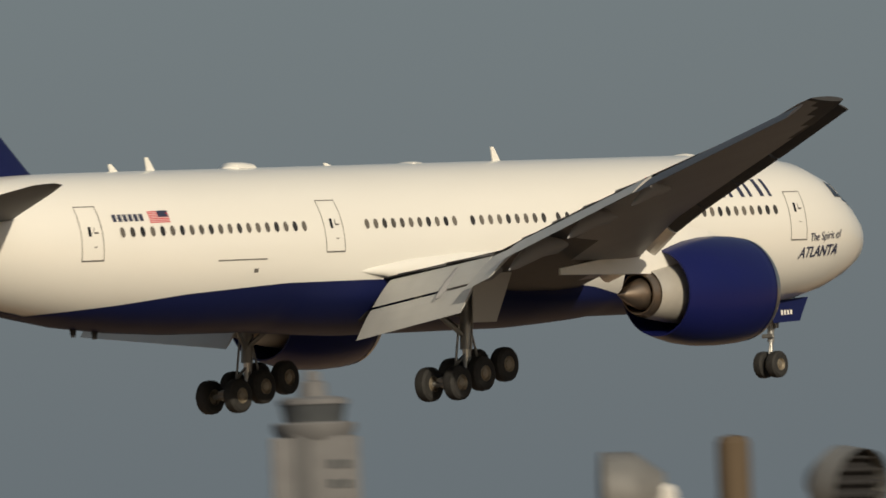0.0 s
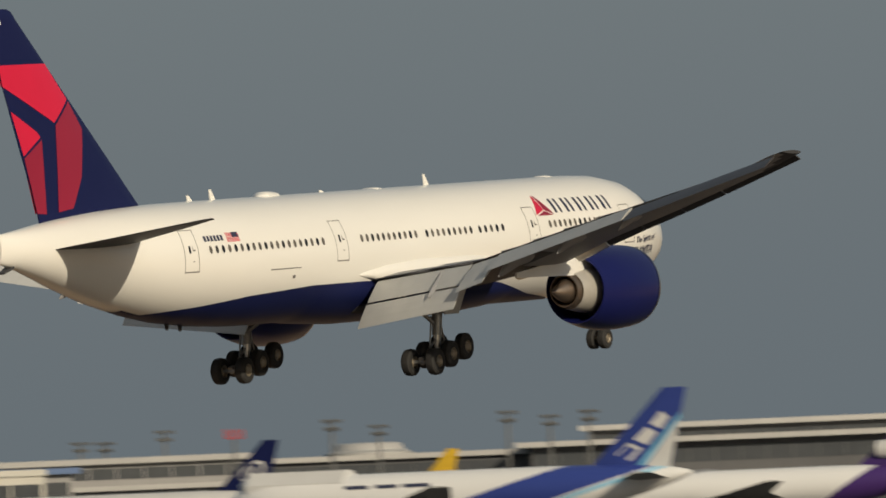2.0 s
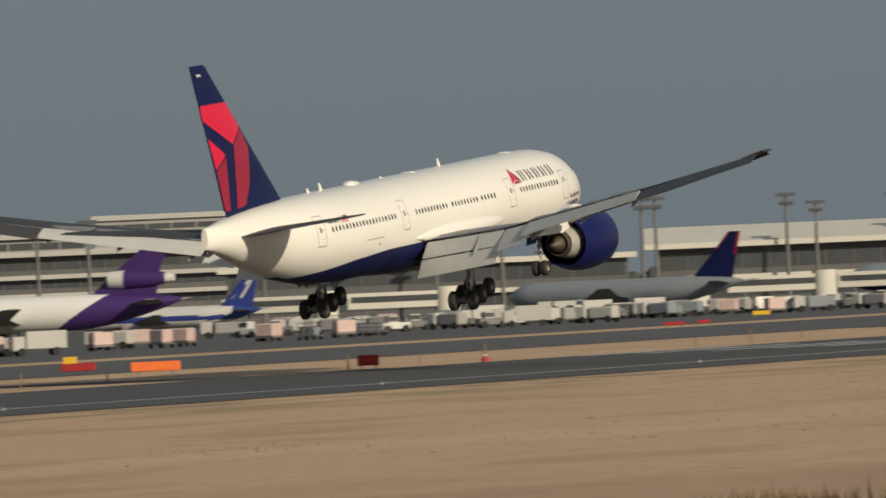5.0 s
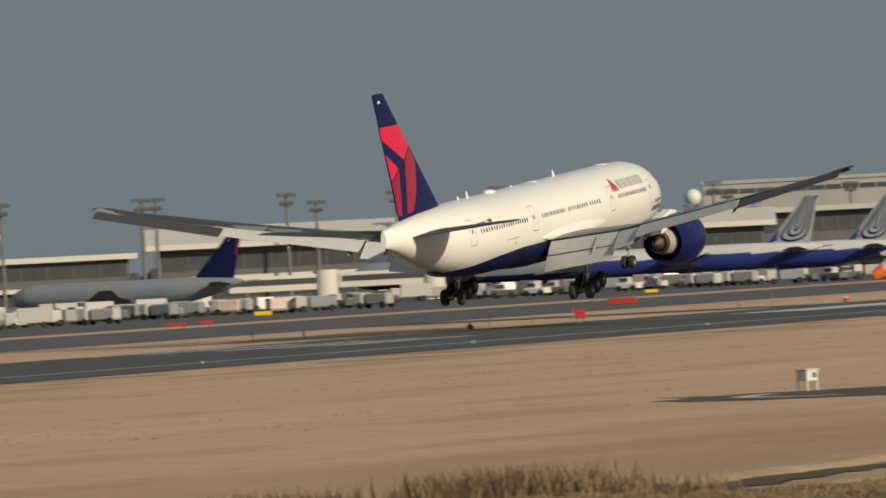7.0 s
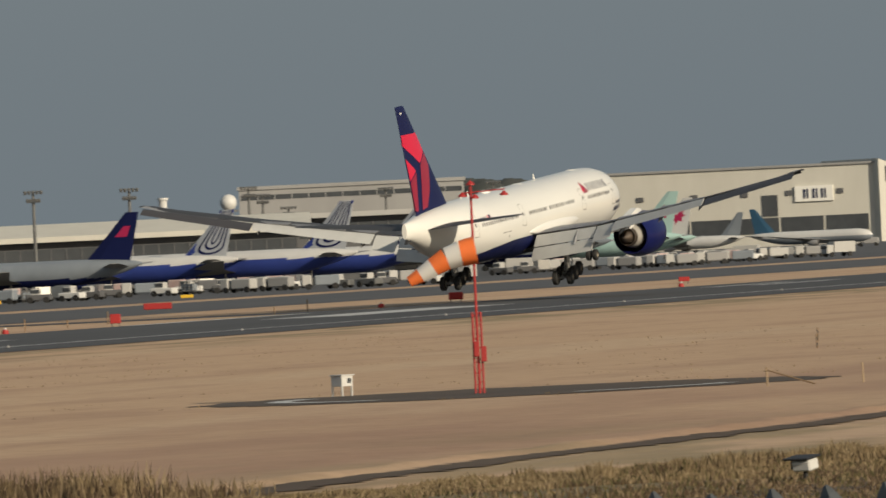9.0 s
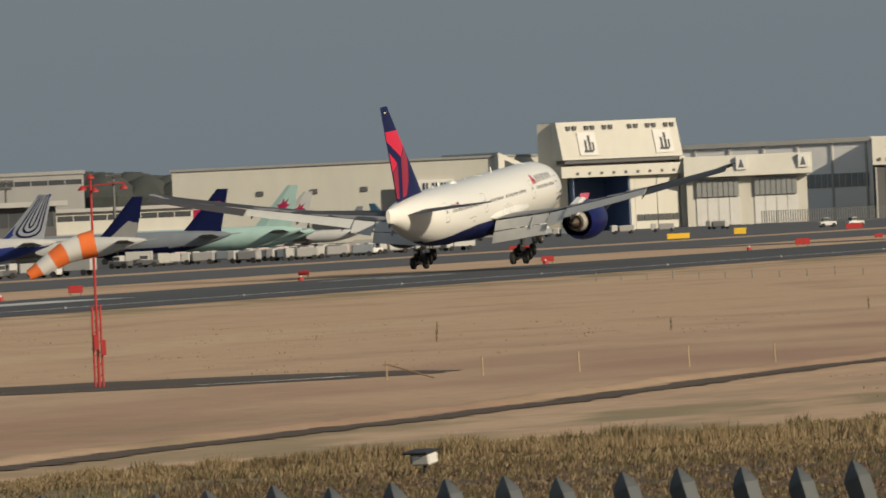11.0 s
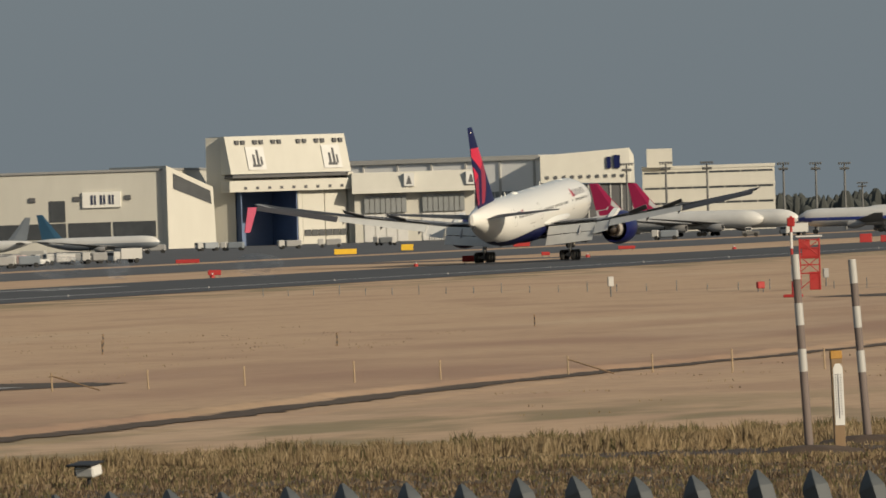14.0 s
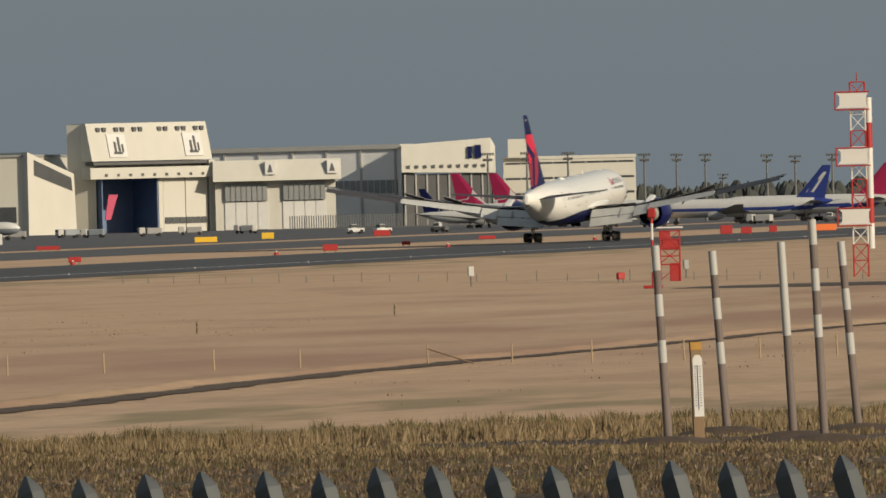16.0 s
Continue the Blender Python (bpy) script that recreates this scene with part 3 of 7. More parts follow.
            u = max(0.0, min(1.0, (s - lead) / (tail - lead)))
            w = (0.50 - (z - 9) * 0.035) * (2.2 * math.sqrt(u) - 1.4 * u - 0.72 * u * u) + 0.025
            v.co = S(s, side * w, z)
        part(name, bm, mat, fin)

    for side in (1, -1):
        field("upper_red_field", RED, [(61.95, 16.1), (58.0, 16.1), (56.3, 14.35), (57.64, 13.26), (61.7, 15.1)], side)
        field("lower_red_field", RED, [(61.1, 13.9), (59.1, 12.85), (58.85, 12.6), (60.2, 11.75)], side)
        field("rear_dark_red_field", DARKRED, [(60.15, 11.65), (58.75, 12.5), (58.55, 8.95), (59.3, 9.0)], side)
        field("front_dark_red_field", DARKRED, [(57.55, 13.15), (56.2, 14.25), (55.2, 12.9), (55.6, 10.6), (56.4, 9.15), (57.6, 9.0)], side)

    for side in (1, -1):
        bm = bmesh.new()
        for i in range(4):
            s, z = 62.2 - i * 0.16, 18.1
            box(bm, S(s, side * 0.155, z), (0.02, 0.09, 0.18))
        part("fin_number_bars", bm, WHITE, fin, smooth=False)

    # tailplane
    for side in (1, -1):
        bm = bmesh.new()
        rings(bm, [foil(le, te, side * y, z + 0.0, z - 0.05, t) for y, le, te, z, t in ((1.0, 52.6, 59.6, 7.3, 0.36), (4, 55.0, 60.2, 7.62, 0.28), (8, 58.1, 61.4, 8.05, 0.18), (10.3, 60.0, 62.0, 8.3, 0.1), (10.75, 60.9, 62.1, 8.35, 0.03))])
        # tailplane shade is in its colour, above and below alike
        part("tailplane", bm, SHADEGREY, plane, "tailplane in a shade-darkened grey", smooth=True)

    # cabin windows, in rows
    bm = bmesh.new()
    ring = [(0.14 * math.cos(2 * math.pi * i / 10), 0.2 * math.sin(2 * math.pi * i / 10)) for i in range(10)]
    bm.faces.new([bm.verts.new(skin(28 + s, 6.73 + z, 1, 0.014) - S(28, 0, 0)) for s, z in ring])
    bmesh.ops.recalc_face_normals(bm, faces=bm.faces)
    wmesh = bpy.data.meshes.new("cabin_window")
    bm.to_mesh(wmesh)
    bm.free()
    wmesh.materials.append(CABIN)
    for s0, s1, n in ((38.1, 48.3, 20), (29.15, 34.4, 11), (23.7, 28.05, 9), (20.5, 22.8, 5), (9.0, 15.7, 14)):
        for i in range(n):
            s = s0 + (s1 - s0) * i / (n - 1)
            for side in (1, -1):
                dx = skin(s, 6.73, 1).x - skin(28, 6.73, 1).x
                m = Matrix.Translation((side * dx, NOSE - s, 0)) @ Matrix.Diagonal((side, 1, 1, 1))
                share("cabin_window", wmesh, plane, m)

    # doors: a seam round each, a sill, a small window and handle
    for s, zb, zt in ((7.55, 5.47, 7.45), (17.4, 5.68, 7.66), (36.4, 5.69, 7.7), (49.9, 5.69, 7.75)):
        for side in (1, -1):
            bm = bmesh.new()
            w, e = 0.56, 0.035
            decal(bm, ((s - w, zb), (s - w + e, zb), (s - w + e, zt), (s - w, zt)), side, 0.012, cuts=6)
            decal(bm, ((s + w - e, zb), (s + w, zb), (s + w, zt), (s + w - e, zt)), side, 0.012, cuts=6)
            decal(bm, ((s - w, zt - e), (s + w, zt - e), (s + w, zt), (s - w, zt)), side, 0.013)
            decal(bm, ((s - w, zb), (s + w, zb), (s + w, zb + e * 1.6), (s - w, zb + e * 1.6)), side, 0.013)
            door = part("cabin_door", bm, SEAM, plane, "white cabin door outlined by its seam", smooth=False)
            bm = bmesh.new()
            decal(bm, ((s + 0.02, 6.62), (s + 0.17, 6.62), (s + 0.17, 6.98), (s + 0.02, 6.98)), side, 0.014)
            part("door_window", bm, GLASS, door, smooth=False)
            bm = bmesh.new()
            decal(bm, ((s - 0.34, 6.72), (s - 0.12, 6.72), (s - 0.12, 6.78), (s - 0.34, 6.78)), side, 0.014)
            decal(bm, ((s - 0.16, 6.78), (s - 0.12, 6.78), (s - 0.12, 6.95), (s - 0.16, 6.95)), side, 0.015)
            decal(bm, ((s - 0.2, 6.2), (s - 0.06, 6.2), (s - 0.06, 6.24), (s - 0.2, 6.24)), side, 0.014)
            part("door_handle", bm, SEAM, door, smooth=False)

    # cargo door seam, drain marks
    for side in (1,):
        bm = bmesh.new()
        decal(bm, ((40.4, 5.52), (43.2, 5.52), (43.2, 5.57), (40.4, 5.57)), side)
        decal(bm, ((40.85, 5.05), (41.1, 5.05), (41.1, 5.2), (40.85, 5.2)), side)
        part("cargo_hatch_seam", bm, SEAM, plane, smooth=False)

    # lettering fields: registration as bars, airline mark as plain shapes, flag
    for i in range(6):
        s = 48.66 - i * 0.29
        bm = bmesh.new()
        decal(bm, ((s, 7.13), (s - 0.2, 7.13), (s - 0.2, 7.4), (s, 7.4)), 1, 0.014)
        part("registration_bar", bm, INK, plane, "dark registration bar", smooth=False)
    for i in range(5):   # airline name as five plain slanted blocks, each of two bars
        s = 14.75 - i * 1.27
        bm = bmesh.new()
        for o, w in ((0.0, 0.25), (0.55, 0.20)):
            decal(bm, ((s - o, 7.28), (s - o - w, 7.28), (s - o - w + 0.14, 7.98), (s - o + 0.14, 7.98)), 1, 0.014, cuts=3)
        part("name_block", bm, INK, plane, "plain dark block of the airline name", smooth=False)
    bm = bmesh.new()
    decal(bm, ((16.75, 7.2), (15.85, 7.45), (16.15, 8.18), (16.2, 8.2)), 1, 0.014, cuts=5)
    decal(bm, ((15.80, 7.45), (14.95, 7.2), (15.98, 8.2), (16.05, 8.2)), 1, 0.014, mi=1, cuts=5)
    decal(bm, ((16.6, 7.17), (15.1, 7.17), (15.8, 7.40), (15.86, 7.40)), 1, 0.013, mi=1, cuts=3)
    part("airline_mark", bm, RED, plane, "red triangular airline mark", smooth=False, mats=(DARKRED,))
    bm = bmesh.new()
    for i in range(7):
        z = 7.05 + i * 0.066
        decal(bm, ((46.7, z), (45.6, z), (45.6, z + 0.036), (46.7, z + 0.036)), 1, 0.014)
    decal(bm, ((46.18, 7.26), (45.6, 7.26), (45.6, 7.5), (46.18, 7.5)), 1, 0.016, mi=1)
    part("flag", bm, RED, plane, "small red-striped flag with dark canton", smooth=False, mats=(INK,))

    for body, size, s, z, italic in (("The Spirit of", 0.46, 6.78, 5.42, 0.2), ("ATLANTA", 0.62, 7.42, 4.78, 0.22)):
        cu = bpy.data.curves.new("name_lettering", "FONT")
        cu.body, cu.size, cu.shear, cu.offset, cu.extrude = body, size, italic, 0.010 if size > 0.5 else 0.0, 0.004
        cu.materials.append(INK)
        ob = new("name_lettering", cu)
        ob.parent = plane
        p0, p1 = skin(s, z, 1, 0.02), skin(s - (2.2 if size > 0.5 else 1.9), z + 0.10, 1, 0.02)
        up0 = skin(s - 1.2, z + 0.5, 1, 0.02) - skin(s - 1.2, z, 1, 0.02)
        xax = (p1 - p0).normalized()
        zax = xax.cross(up0).normalized()
        yax = zax.cross(xax)
        mid = skin(s - 1.2, z, 1, 0.02)
        base = p0 + zax * max(0.0, (mid - (p0 + p1) / 2).dot(zax) + 0.02)
        ob.matrix_local = Matrix.Translation(base) @ Matrix((xax, yax, zax)).transposed().to_4x4()

    # cockpit glass
    for side in (1, -1):
        for s0, s1, z0, z1 in ((1.75, 2.55, 6.75, 7.35), (2.62, 3.35, 6.95, 7.65), (3.42, 4.05, 7.15, 7.72)):
            bm = bmesh.new()
            decal(bm, ((s0, z0), (s1, z0 + 0.05), (s1 + 0.05, z1 + 0.1), (s0 + 0.25, z1)), side, 0.015, cuts=3)
            part("cockpit_window", bm, GLASS, plane, smooth=False)

    # aerials and roof housings
    for s, h in ((22.83, 0.55), (43.4, 0.5), (45.5, 0.28), (33.0, 0.1)):
        bm = bmesh.new()
        rings(bm, [[S(s - 0.35, -0.04, 9.05), S(s + 0.1, -0.04, 9.05), S(s + 0.1, 0.04, 9.05), S(s - 0.35, 0.04, 9.05)], [S(s + 0.02, -0.02, 9.1 + h), S(s + 0.2, -0.02, 9.1 + h), S(s + 0.2, 0.02, 9.1 + h), S(s + 0.02, 0.02, 9.1 + h)]])
        part("blade_aerial", bm, WHITE, plane, smooth=False)
    for s0, s1, h in ((37.4, 39.1, 0.26), (27.6, 28.4, 0.1), (10.6, 11.1, 0.1)):
        bm = bmesh.new()
        secs = []
        for k, q in ((0, 0.1), (0.12, 0.8), (0.4, 1), (0.8, 1), (1, 0.2)):
            s = s0 + (s1 - s0) * k
            secs.append([S(s, 0.5 * q * math.cos(math.pi * i / 8), 9.06 + h * q * math.sin(math.pi * i / 8)) for i in range(9)])
        rings(bm, secs)
        part("roof_housing", bm, WHITE, plane)
    for s in (47.0, 48.2, 33.0):
        zc, h, w = hull(s)
        bm = bmesh.new()
        rings(bm, [[S(s - 0.18 * f, -0.03 * f, z), S(s + 0.18 * f, -0.03 * f, z), S(s + 0.18 * f, 0.03 * f, z), S(s - 0.18 * f, 0.03 * f, z)] for f, z in ((1.0, zc - h + 0.05), (0.6, zc - h - 0.32))])
        part("belly_aerial", bm, DARK, plane, smooth=False)
    bm = bmesh.new()
    rings(bm, [[S(61.9, 0.25 * c, 6.5 + 0.12 * k) for c, k in ((-1, 0), (1, 0), (1, 1), (-1, 1))], [S(62.7, 0.15 * c, 6.25 + 0.1 * k) for c, k in ((-1, 0), (1, 0), (1, 1), (-1, 1))]])
    part("tail_skid", bm, SHADEGREY, plane, smooth=False)

    # wheels
    def wheel_mesh(r, w, n=28):
        bm = bmesh.new()
        spin(bm, [(-w / 2, r * 0.46), (-w / 2, r * 0.82), (-w * 0.36, r * 0.97), (0, r), (w * 0.36, r * 0.97), (w / 2, r * 0.82), (w / 2, r * 0.46)], (0, 0, 0), "X", n, 0)
        for q in (1, -1):
            spin(bm, [(q * w / 2, r * 0.46), (q * w * 0.42, r * 0.43), (q * w * 0.30, r * 0.36), (q * w * 0.34, r * 0.26), (q * w * 0.44, r * 0.22), (q * w * 0.46, 0.001)], (0, 0, 0), "X", n, 1)
        bmesh.ops.recalc_face_normals(bm, faces=bm.faces)
        me = bpy.data.meshes.new("wheel")
        bm.to_mesh(me)
        bm.free()
        me.materials.append(TYRE)
        me.materials.append(HUB)
        me.shade_smooth()
        me.set_sharp_from_angle(angle=radians(35))
        return me

    main_wheel, nose_wheel = wheel_mesh(0.67, 0.50), wheel_mesh(0.545, 0.42)
    trucks = []
    for side in (1, -1):
        y = side * 5.49
        bm = bmesh.new()
        tube(bm, S(31.9, y, 0.95), S(31.9, y, 2.0), 0.15, n=16, mi=1)
        tube(bm, S(31.9, y, 1.75), S(31.6, y, 4.6), 0.24, n=16)
        tube(bm, S(31.9, y, 2.3), S(31.7, y - side * 2.6, 4.0), 0.10)
        tube(bm, S(31.9, y, 2.2), S(34.0, y - side * 0.9, 4.1), 0.09)
        tube(bm, S(31.95, y, 1.6), S(32.6, y, 1.15), 0.06)
        tube(bm, S(31.75, y + 0.12, 2.6), S(31.3, y + 0.1, 1.2), 0.045)
        tube(bm, S(32.1, y - 0.14, 2.7), S(32.5, y - 0.1, 1.0), 0.045)
        tube(bm, S(31.5, y + 0.25, 3.9), S(32.0, y + 0.25, 1.4), 0.035)
        part("main_gear_strut", bm, GEARMETAL, plane, "grey landing gear leg with braces", mats=(STEEL,))
        bm = bmesh.new()
        prism(bm, [S(30.9, y + side * 0.72, 2.75), S(32.3, y + side * 0.72, 2.75), S(32.7, y + side * 1.2, 4.6), S(30.4, y + side * 1.2, 4.6)], (0.06, 0, 0))
        part("gear_door", bm, FLAPGREY, plane, "grey gear door hanging beside the leg", smooth=False)
        bm = bmesh.new()
        # solid near-black box, painted as the shade inside the open well
        box(bm, S(31.9, side * 3.4, 3.25), (3.4, 3.8, 0.4), bevel=0.1)
        part("wheel_well", bm, DARK, plane, smooth=False)
        bm = bmesh.new()
        tube(bm, (0, -1.55, 0), (0, 1.55, 0), 0.15, n=12)
        for q in (-1.47, 0, 1.47):
            tube(bm, (-0.72, q, 0), (0.72, q, 0), 0.10, n=10)
            box(bm, (0, q, 0.16), (0.3, 0.3, 0.16), bevel=0.03)
        tube(bm, (0.14, -1.3, 0.2), (0.14, 1.3, 0.2), 0.035, n=8)
        truck = part("wheel_truck", bm, GEARMETAL, plane, "six-wheel truck")
        for q in (-1.47, 0, 1.47):
            for e in (-0.70, 0.70):
                share("wheel", main_wheel, truck, Matrix.Translation((e, q, 0)))
        trucks.append((truck, Vector((y, NOSE - 31.95, 0.80))))
    bm = bmesh.new()
    tube(bm, S(6.0, 0, 0.62), S(5.9, 0, 1.6), 0.08, n=14, mi=1)
    tube(bm, S(5.93, 0, 1.5), S(5.8, 0, 3.4), 0.14, n=14)
    tube(bm, S(5.9, 0, 1.9), S(4.2, 0, 3.2), 0.07)
    tube(bm, S(6.02, -0.42, 0.62), S(6.02, 0.42, 0.62), 0.08)
    tube(bm, S(6.05, 0.05, 1.5), S(6.2, 0.05, 0.8), 0.04)
    box(bm, S(6.1, 0, 1.75), (0.6, 0.12, 0.16), bevel=0.03)
    box(bm, S(5.75, 0, 2.15), (0.5, 0.2, 0.2), bevel=0.03)
    part("nose_gear_strut", bm, GEARMETAL, plane, "nose gear leg", mats=(STEEL,))
    for e in (-0.33, 0.33):
        share("nose_wheel", nose_wheel, plane, Matrix.Translation(S(6.03, e, 0.60)))
    for side in (1, -1):
        bm = bmesh.new()
        prism(bm, [S(4.0, side * 0.5, 3.25), S(6.7, side * 0.5, 3.15), S(6.6, side * 0.72, 2.25), S(4.9, side * 0.72, 2.3)], (0.04, 0, 0))
        door = part("nose_gear_door", bm, BLUE, plane, "navy nose gear door with pale bars", smooth=False)
        bm = bmesh.new()
        for i in range(4):
            box(bm, S(5.95 - i * 0.2, side * 0.665, 2.62), (0.012, 0.12, 0.26))
        part("fleet_number_bars", bm, WHITE, door, smooth=False)
    return plane, spoilers, trucks, wings


airliner, spoilers, trucks, wings = build_airliner()


# ---- parked airliners ----
def livery(name, L, r, zc, slope, *fields):
    """White enamel with slanting painted fields across the hull: each (colour, start, end) along the hull, 0 nose to 1 tail."""
    m = material(name, (0.72, 0.71, 0.68), 0.4)
    nt = m.node_tree

    def math_node(op, a, b, c=None):
        nd = nt.nodes.new("ShaderNodeMath")
        nd.operation = op
        for i, v in enumerate((a, b, c)):
            if v is None:
                continue
            if isinstance(v, float):
                nd.inputs[i].default_value = v
            else:
                nt.links.new(v, nd.inputs[i])
        return nd.outputs[0]

    tc = nt.nodes.new("ShaderNodeTexCoord")
    xyz = nt.nodes.new("ShaderNodeSeparateXYZ")
    nt.links.new(tc.outputs["Object"], xyz.inputs[0])
    across = math_node("MULTIPLY_ADD", xyz.outputs[2], -slope / r, slope * zc / r)
    s = math_node("MULTIPLY_ADD", xyz.outputs[1], -1.0 / L, across)
    colour = None
    for rgb, s0, s1 in fields:
        inside = math_node("MULTIPLY", math_node("GREATER_THAN", s, s0), math_node("LESS_THAN", s, s1))
        mx = nt.nodes.new("ShaderNodeMix")
        mx.data_type = "RGBA"
        nt.links.new(inside, mx.inputs[0])
        if colour is None:
            mx.inputs[6].default_value = (0.72, 0.71, 0.68, 1)
        else:
            nt.links.new(colour, mx.inputs[6])
        mx.inputs[7].default_value = (*rgb, 1)
        colour = mx.outputs[2]
    nt.links.new(colour, nt.nodes["Principled BSDF"].inputs["Base Color"])
    return m


def parked(label, bearing, dist, fin_z, kind, hull_paint, fin_mat, turn=-24.0, mats=None, engines=2, right=False, scheme=None):
    """An airliner on the apron: its fin's tip over the bearing, scaled by that tip's height; hull_paint(k, v) picks the
    paint by place along the hull (0 nose, 1 tail) and height (-1 to 1)."""
    L, r, tip = {"jumbo": (70.0, 3.4, 19.4), "trijet": (61.0, 3.0, 17.6), "wide": (60.0, 2.95, 17.6), "mid": (54.0, 2.6, 15.9), "small": (40.0, 2.0, 12.6)}[kind]
    q = fin_z / tip
    L, r, tip = L * q, r * q, fin_z
    b = radians(bearing)
    left = Vector((-math.cos(b), -math.sin(b), 0)) * (-1 if right else 1)
    ahead = Matrix.Rotation(radians(turn), 3, "Z") @ left
    yaw = math.degrees(math.atan2(-ahead.x, ahead.y))
    base = site(bearing, dist) + ahead * L * 0.97
    ob = thing("parked_airliner", label, "airplane", pose(base.x, base.y, 0.02, 0, 0, yaw), "airliners parked on the apron")
    zc = r * 1.75
    bm = bmesh.new()
    secs = []
    prof = ((0.0, 0.05, 0.0), (0.01, 0.35, -0.06), (0.03, 0.62, -0.04), (0.06, 0.85, 0.0), (0.1, 0.97, 0), (0.14, 1, 0)) + tuple((0.18 + 0.025 * i, 1, 0) for i in range(20)) + ((0.70, 0.985, 0.015), (0.75, 0.93, 0.06), (0.80, 0.84, 0.13), (0.85, 0.71, 0.23), (0.9, 0.55, 0.34), (0.94, 0.40, 0.43), (0.97, 0.27, 0.49), (1.0, 0.08, 0.55))
    n = 36
    fine = []
    for p0, p1 in zip(prof, prof[1:]):
        m = 4 if p0[0] > 0.45 else 1
        fine += [tuple(p0[j] + (p1[j] - p0[j]) * i / m for j in range(3)) for i in range(m)]
    prof = fine + [prof[-1]]
    for k, f, lift in prof:
        secs.append([Vector((r * f * math.sin(2 * math.pi * i / n), -k * L, zc + r * lift + r * f * math.cos(2 * math.pi * i / n))) for i in range(n)])
    rings(bm, secs)
    bm.faces.ensure_lookup_table()
    for f in bm.faces:
        c = f.calc_center_median()
        f.material_index = hull_paint(-c.y / L, (c.z - zc) / r)
    if scheme:
        for f in bm.faces:
            f.material_index = 0
        part("fuselage", bm, livery(label, L, r, zc, *scheme), ob)
    else:
        part("fuselage", bm, (mats or (OFFWHITE,))[0], ob, mats=(mats or (OFFWHITE,))[1:])
    # fin
    bm = bmesh.new()
    z0 = zc + r * 0.75
    if kind == "trijet":
        for_fin = ((z0, 0.73, 0.93, 0.24), (z0 + (tip - z0) * 0.5, 0.83, 0.945, 0.17), (tip, 0.935, 0.985, 0.08))
    else:
        for_fin = ((z0, 0.78, 0.955, 0.26), (z0 + (tip - z0) * 0.5, 0.865, 0.975, 0.17), (tip, 0.945, 0.995, 0.08))
    rings(bm, [[Vector((w * r * 0.5 * sx, -k * L, z)) for k, sx in ((a, 0), (a + (c - a) * 0.3, 1), (c, 0.15), (c, -0.15), (a + (c - a) * 0.3, -1))] for z, a, c, w in for_fin])
    fin = part("tail_fin", bm, fin_mat, ob, smooth=False)
    # wings and tailplane
    for sd in (1, -1):
        bm = bmesh.new()
        rings(bm, [[Vector((sd * y * L, -k * L, z)) for k, z in ((a, zz), (a + (c - a) * 0.4, zz + t), (c, zz), (a + (c - a) * 0.4, zz - t * 0.6))] for y, a, c, zz, t in ((0.03, 0.31, 0.55, zc - r * 0.55, 0.26 * r), (0.16, 0.43, 0.56, zc - r * 0.25, 0.15 * r), (0.44, 0.64, 0.69, zc + r * 0.35, 0.05 * r))])
        part("wing", bm, GREYWALL, ob, smooth=False)
        bm = bmesh.new()
        rings(bm, [[Vector((sd * y * L, -k * L, z)) for k, z in ((a, zz), (a + (c - a) * 0.4, zz + t), (c, zz), (a + (c - a) * 0.4, zz - t))] for y, a, c, zz, t in ((0.01, 0.85, 0.955, zc + r * 0.35, 0.09 * r), (0.16, 0.945, 0.985, zc + r * 0.6, 0.03 * r))])
        part("tailplane", bm, GREYWALL, ob, smooth=False)
        for i in range(2 if engines == 4 else 1):
            y, k = ((0.165, 0.37), (0.30, 0.50))[i]
            bm = bmesh.new()
            spin(bm, [(0.0, 0.36 * r), (0.02 * r, 0.42 * r), (-0.5 * r, 0.47 * r), (-1.2 * r, 0.40 * r), (-1.5 * r, 0.28 * r), (-2.0 * r, 0.06 * r)], (sd * y * L, -k * L, zc - r * 0.85), n=18)
            part("engine", bm, mats[-1] if engines == 5 else GREYWALL, ob)
    if kind == "trijet":
        bm = bmesh.new()
        spin(bm, [(0.0, 0.36 * r), (0.05 * r, 0.45 * r), (-0.8 * r, 0.52 * r), (-2.6 * r, 0.42 * r), (-3.2 * r, 0.3 * r), (-3.7 * r, 0.2 * r), (-3.7 * r, 0.05 * r)], (0, -0.80 * L, zc + r * 1.75), n=20)
        part("tail_engine", bm, OFFWHITE, ob, mats=())
        bm = bmesh.new()
        spin(bm, [(-0.9 * r, 0.54 * r), (-2.6 * r, 0.44 * r), (-3.25 * r, 0.31 * r)], (0, -0.80 * L, zc + r * 1.75), n=20)
        part("tail_engine_band", bm, fin_mat, ob)
    # gear
    for x, k in ((0, 0.1), (0.085, 0.53), (-0.085, 0.53)):
        bm = bmesh.new()
        tube(bm, (x * L, -k * L, 0.3 * r), (x * L, -k * L, zc - r * 0.6), 0.07 * r, n=8)
        for e in (-0.14, 0.14):
            for w in ((0,) if x == 0 else (-0.3, 0.3)):
                spin(bm, [(-0.07 * r, 0.02), (-0.07 * r, 0.24 * r), (0.07 * r, 0.24 * r), (0.07 * r, 0.02)], (x * L + e * r, -k * L + w * r, 0.24 * r), "X", 14)
        part("landing_gear", bm, TYRE, ob)
    return ob, fin, (L, r, zc, tip)


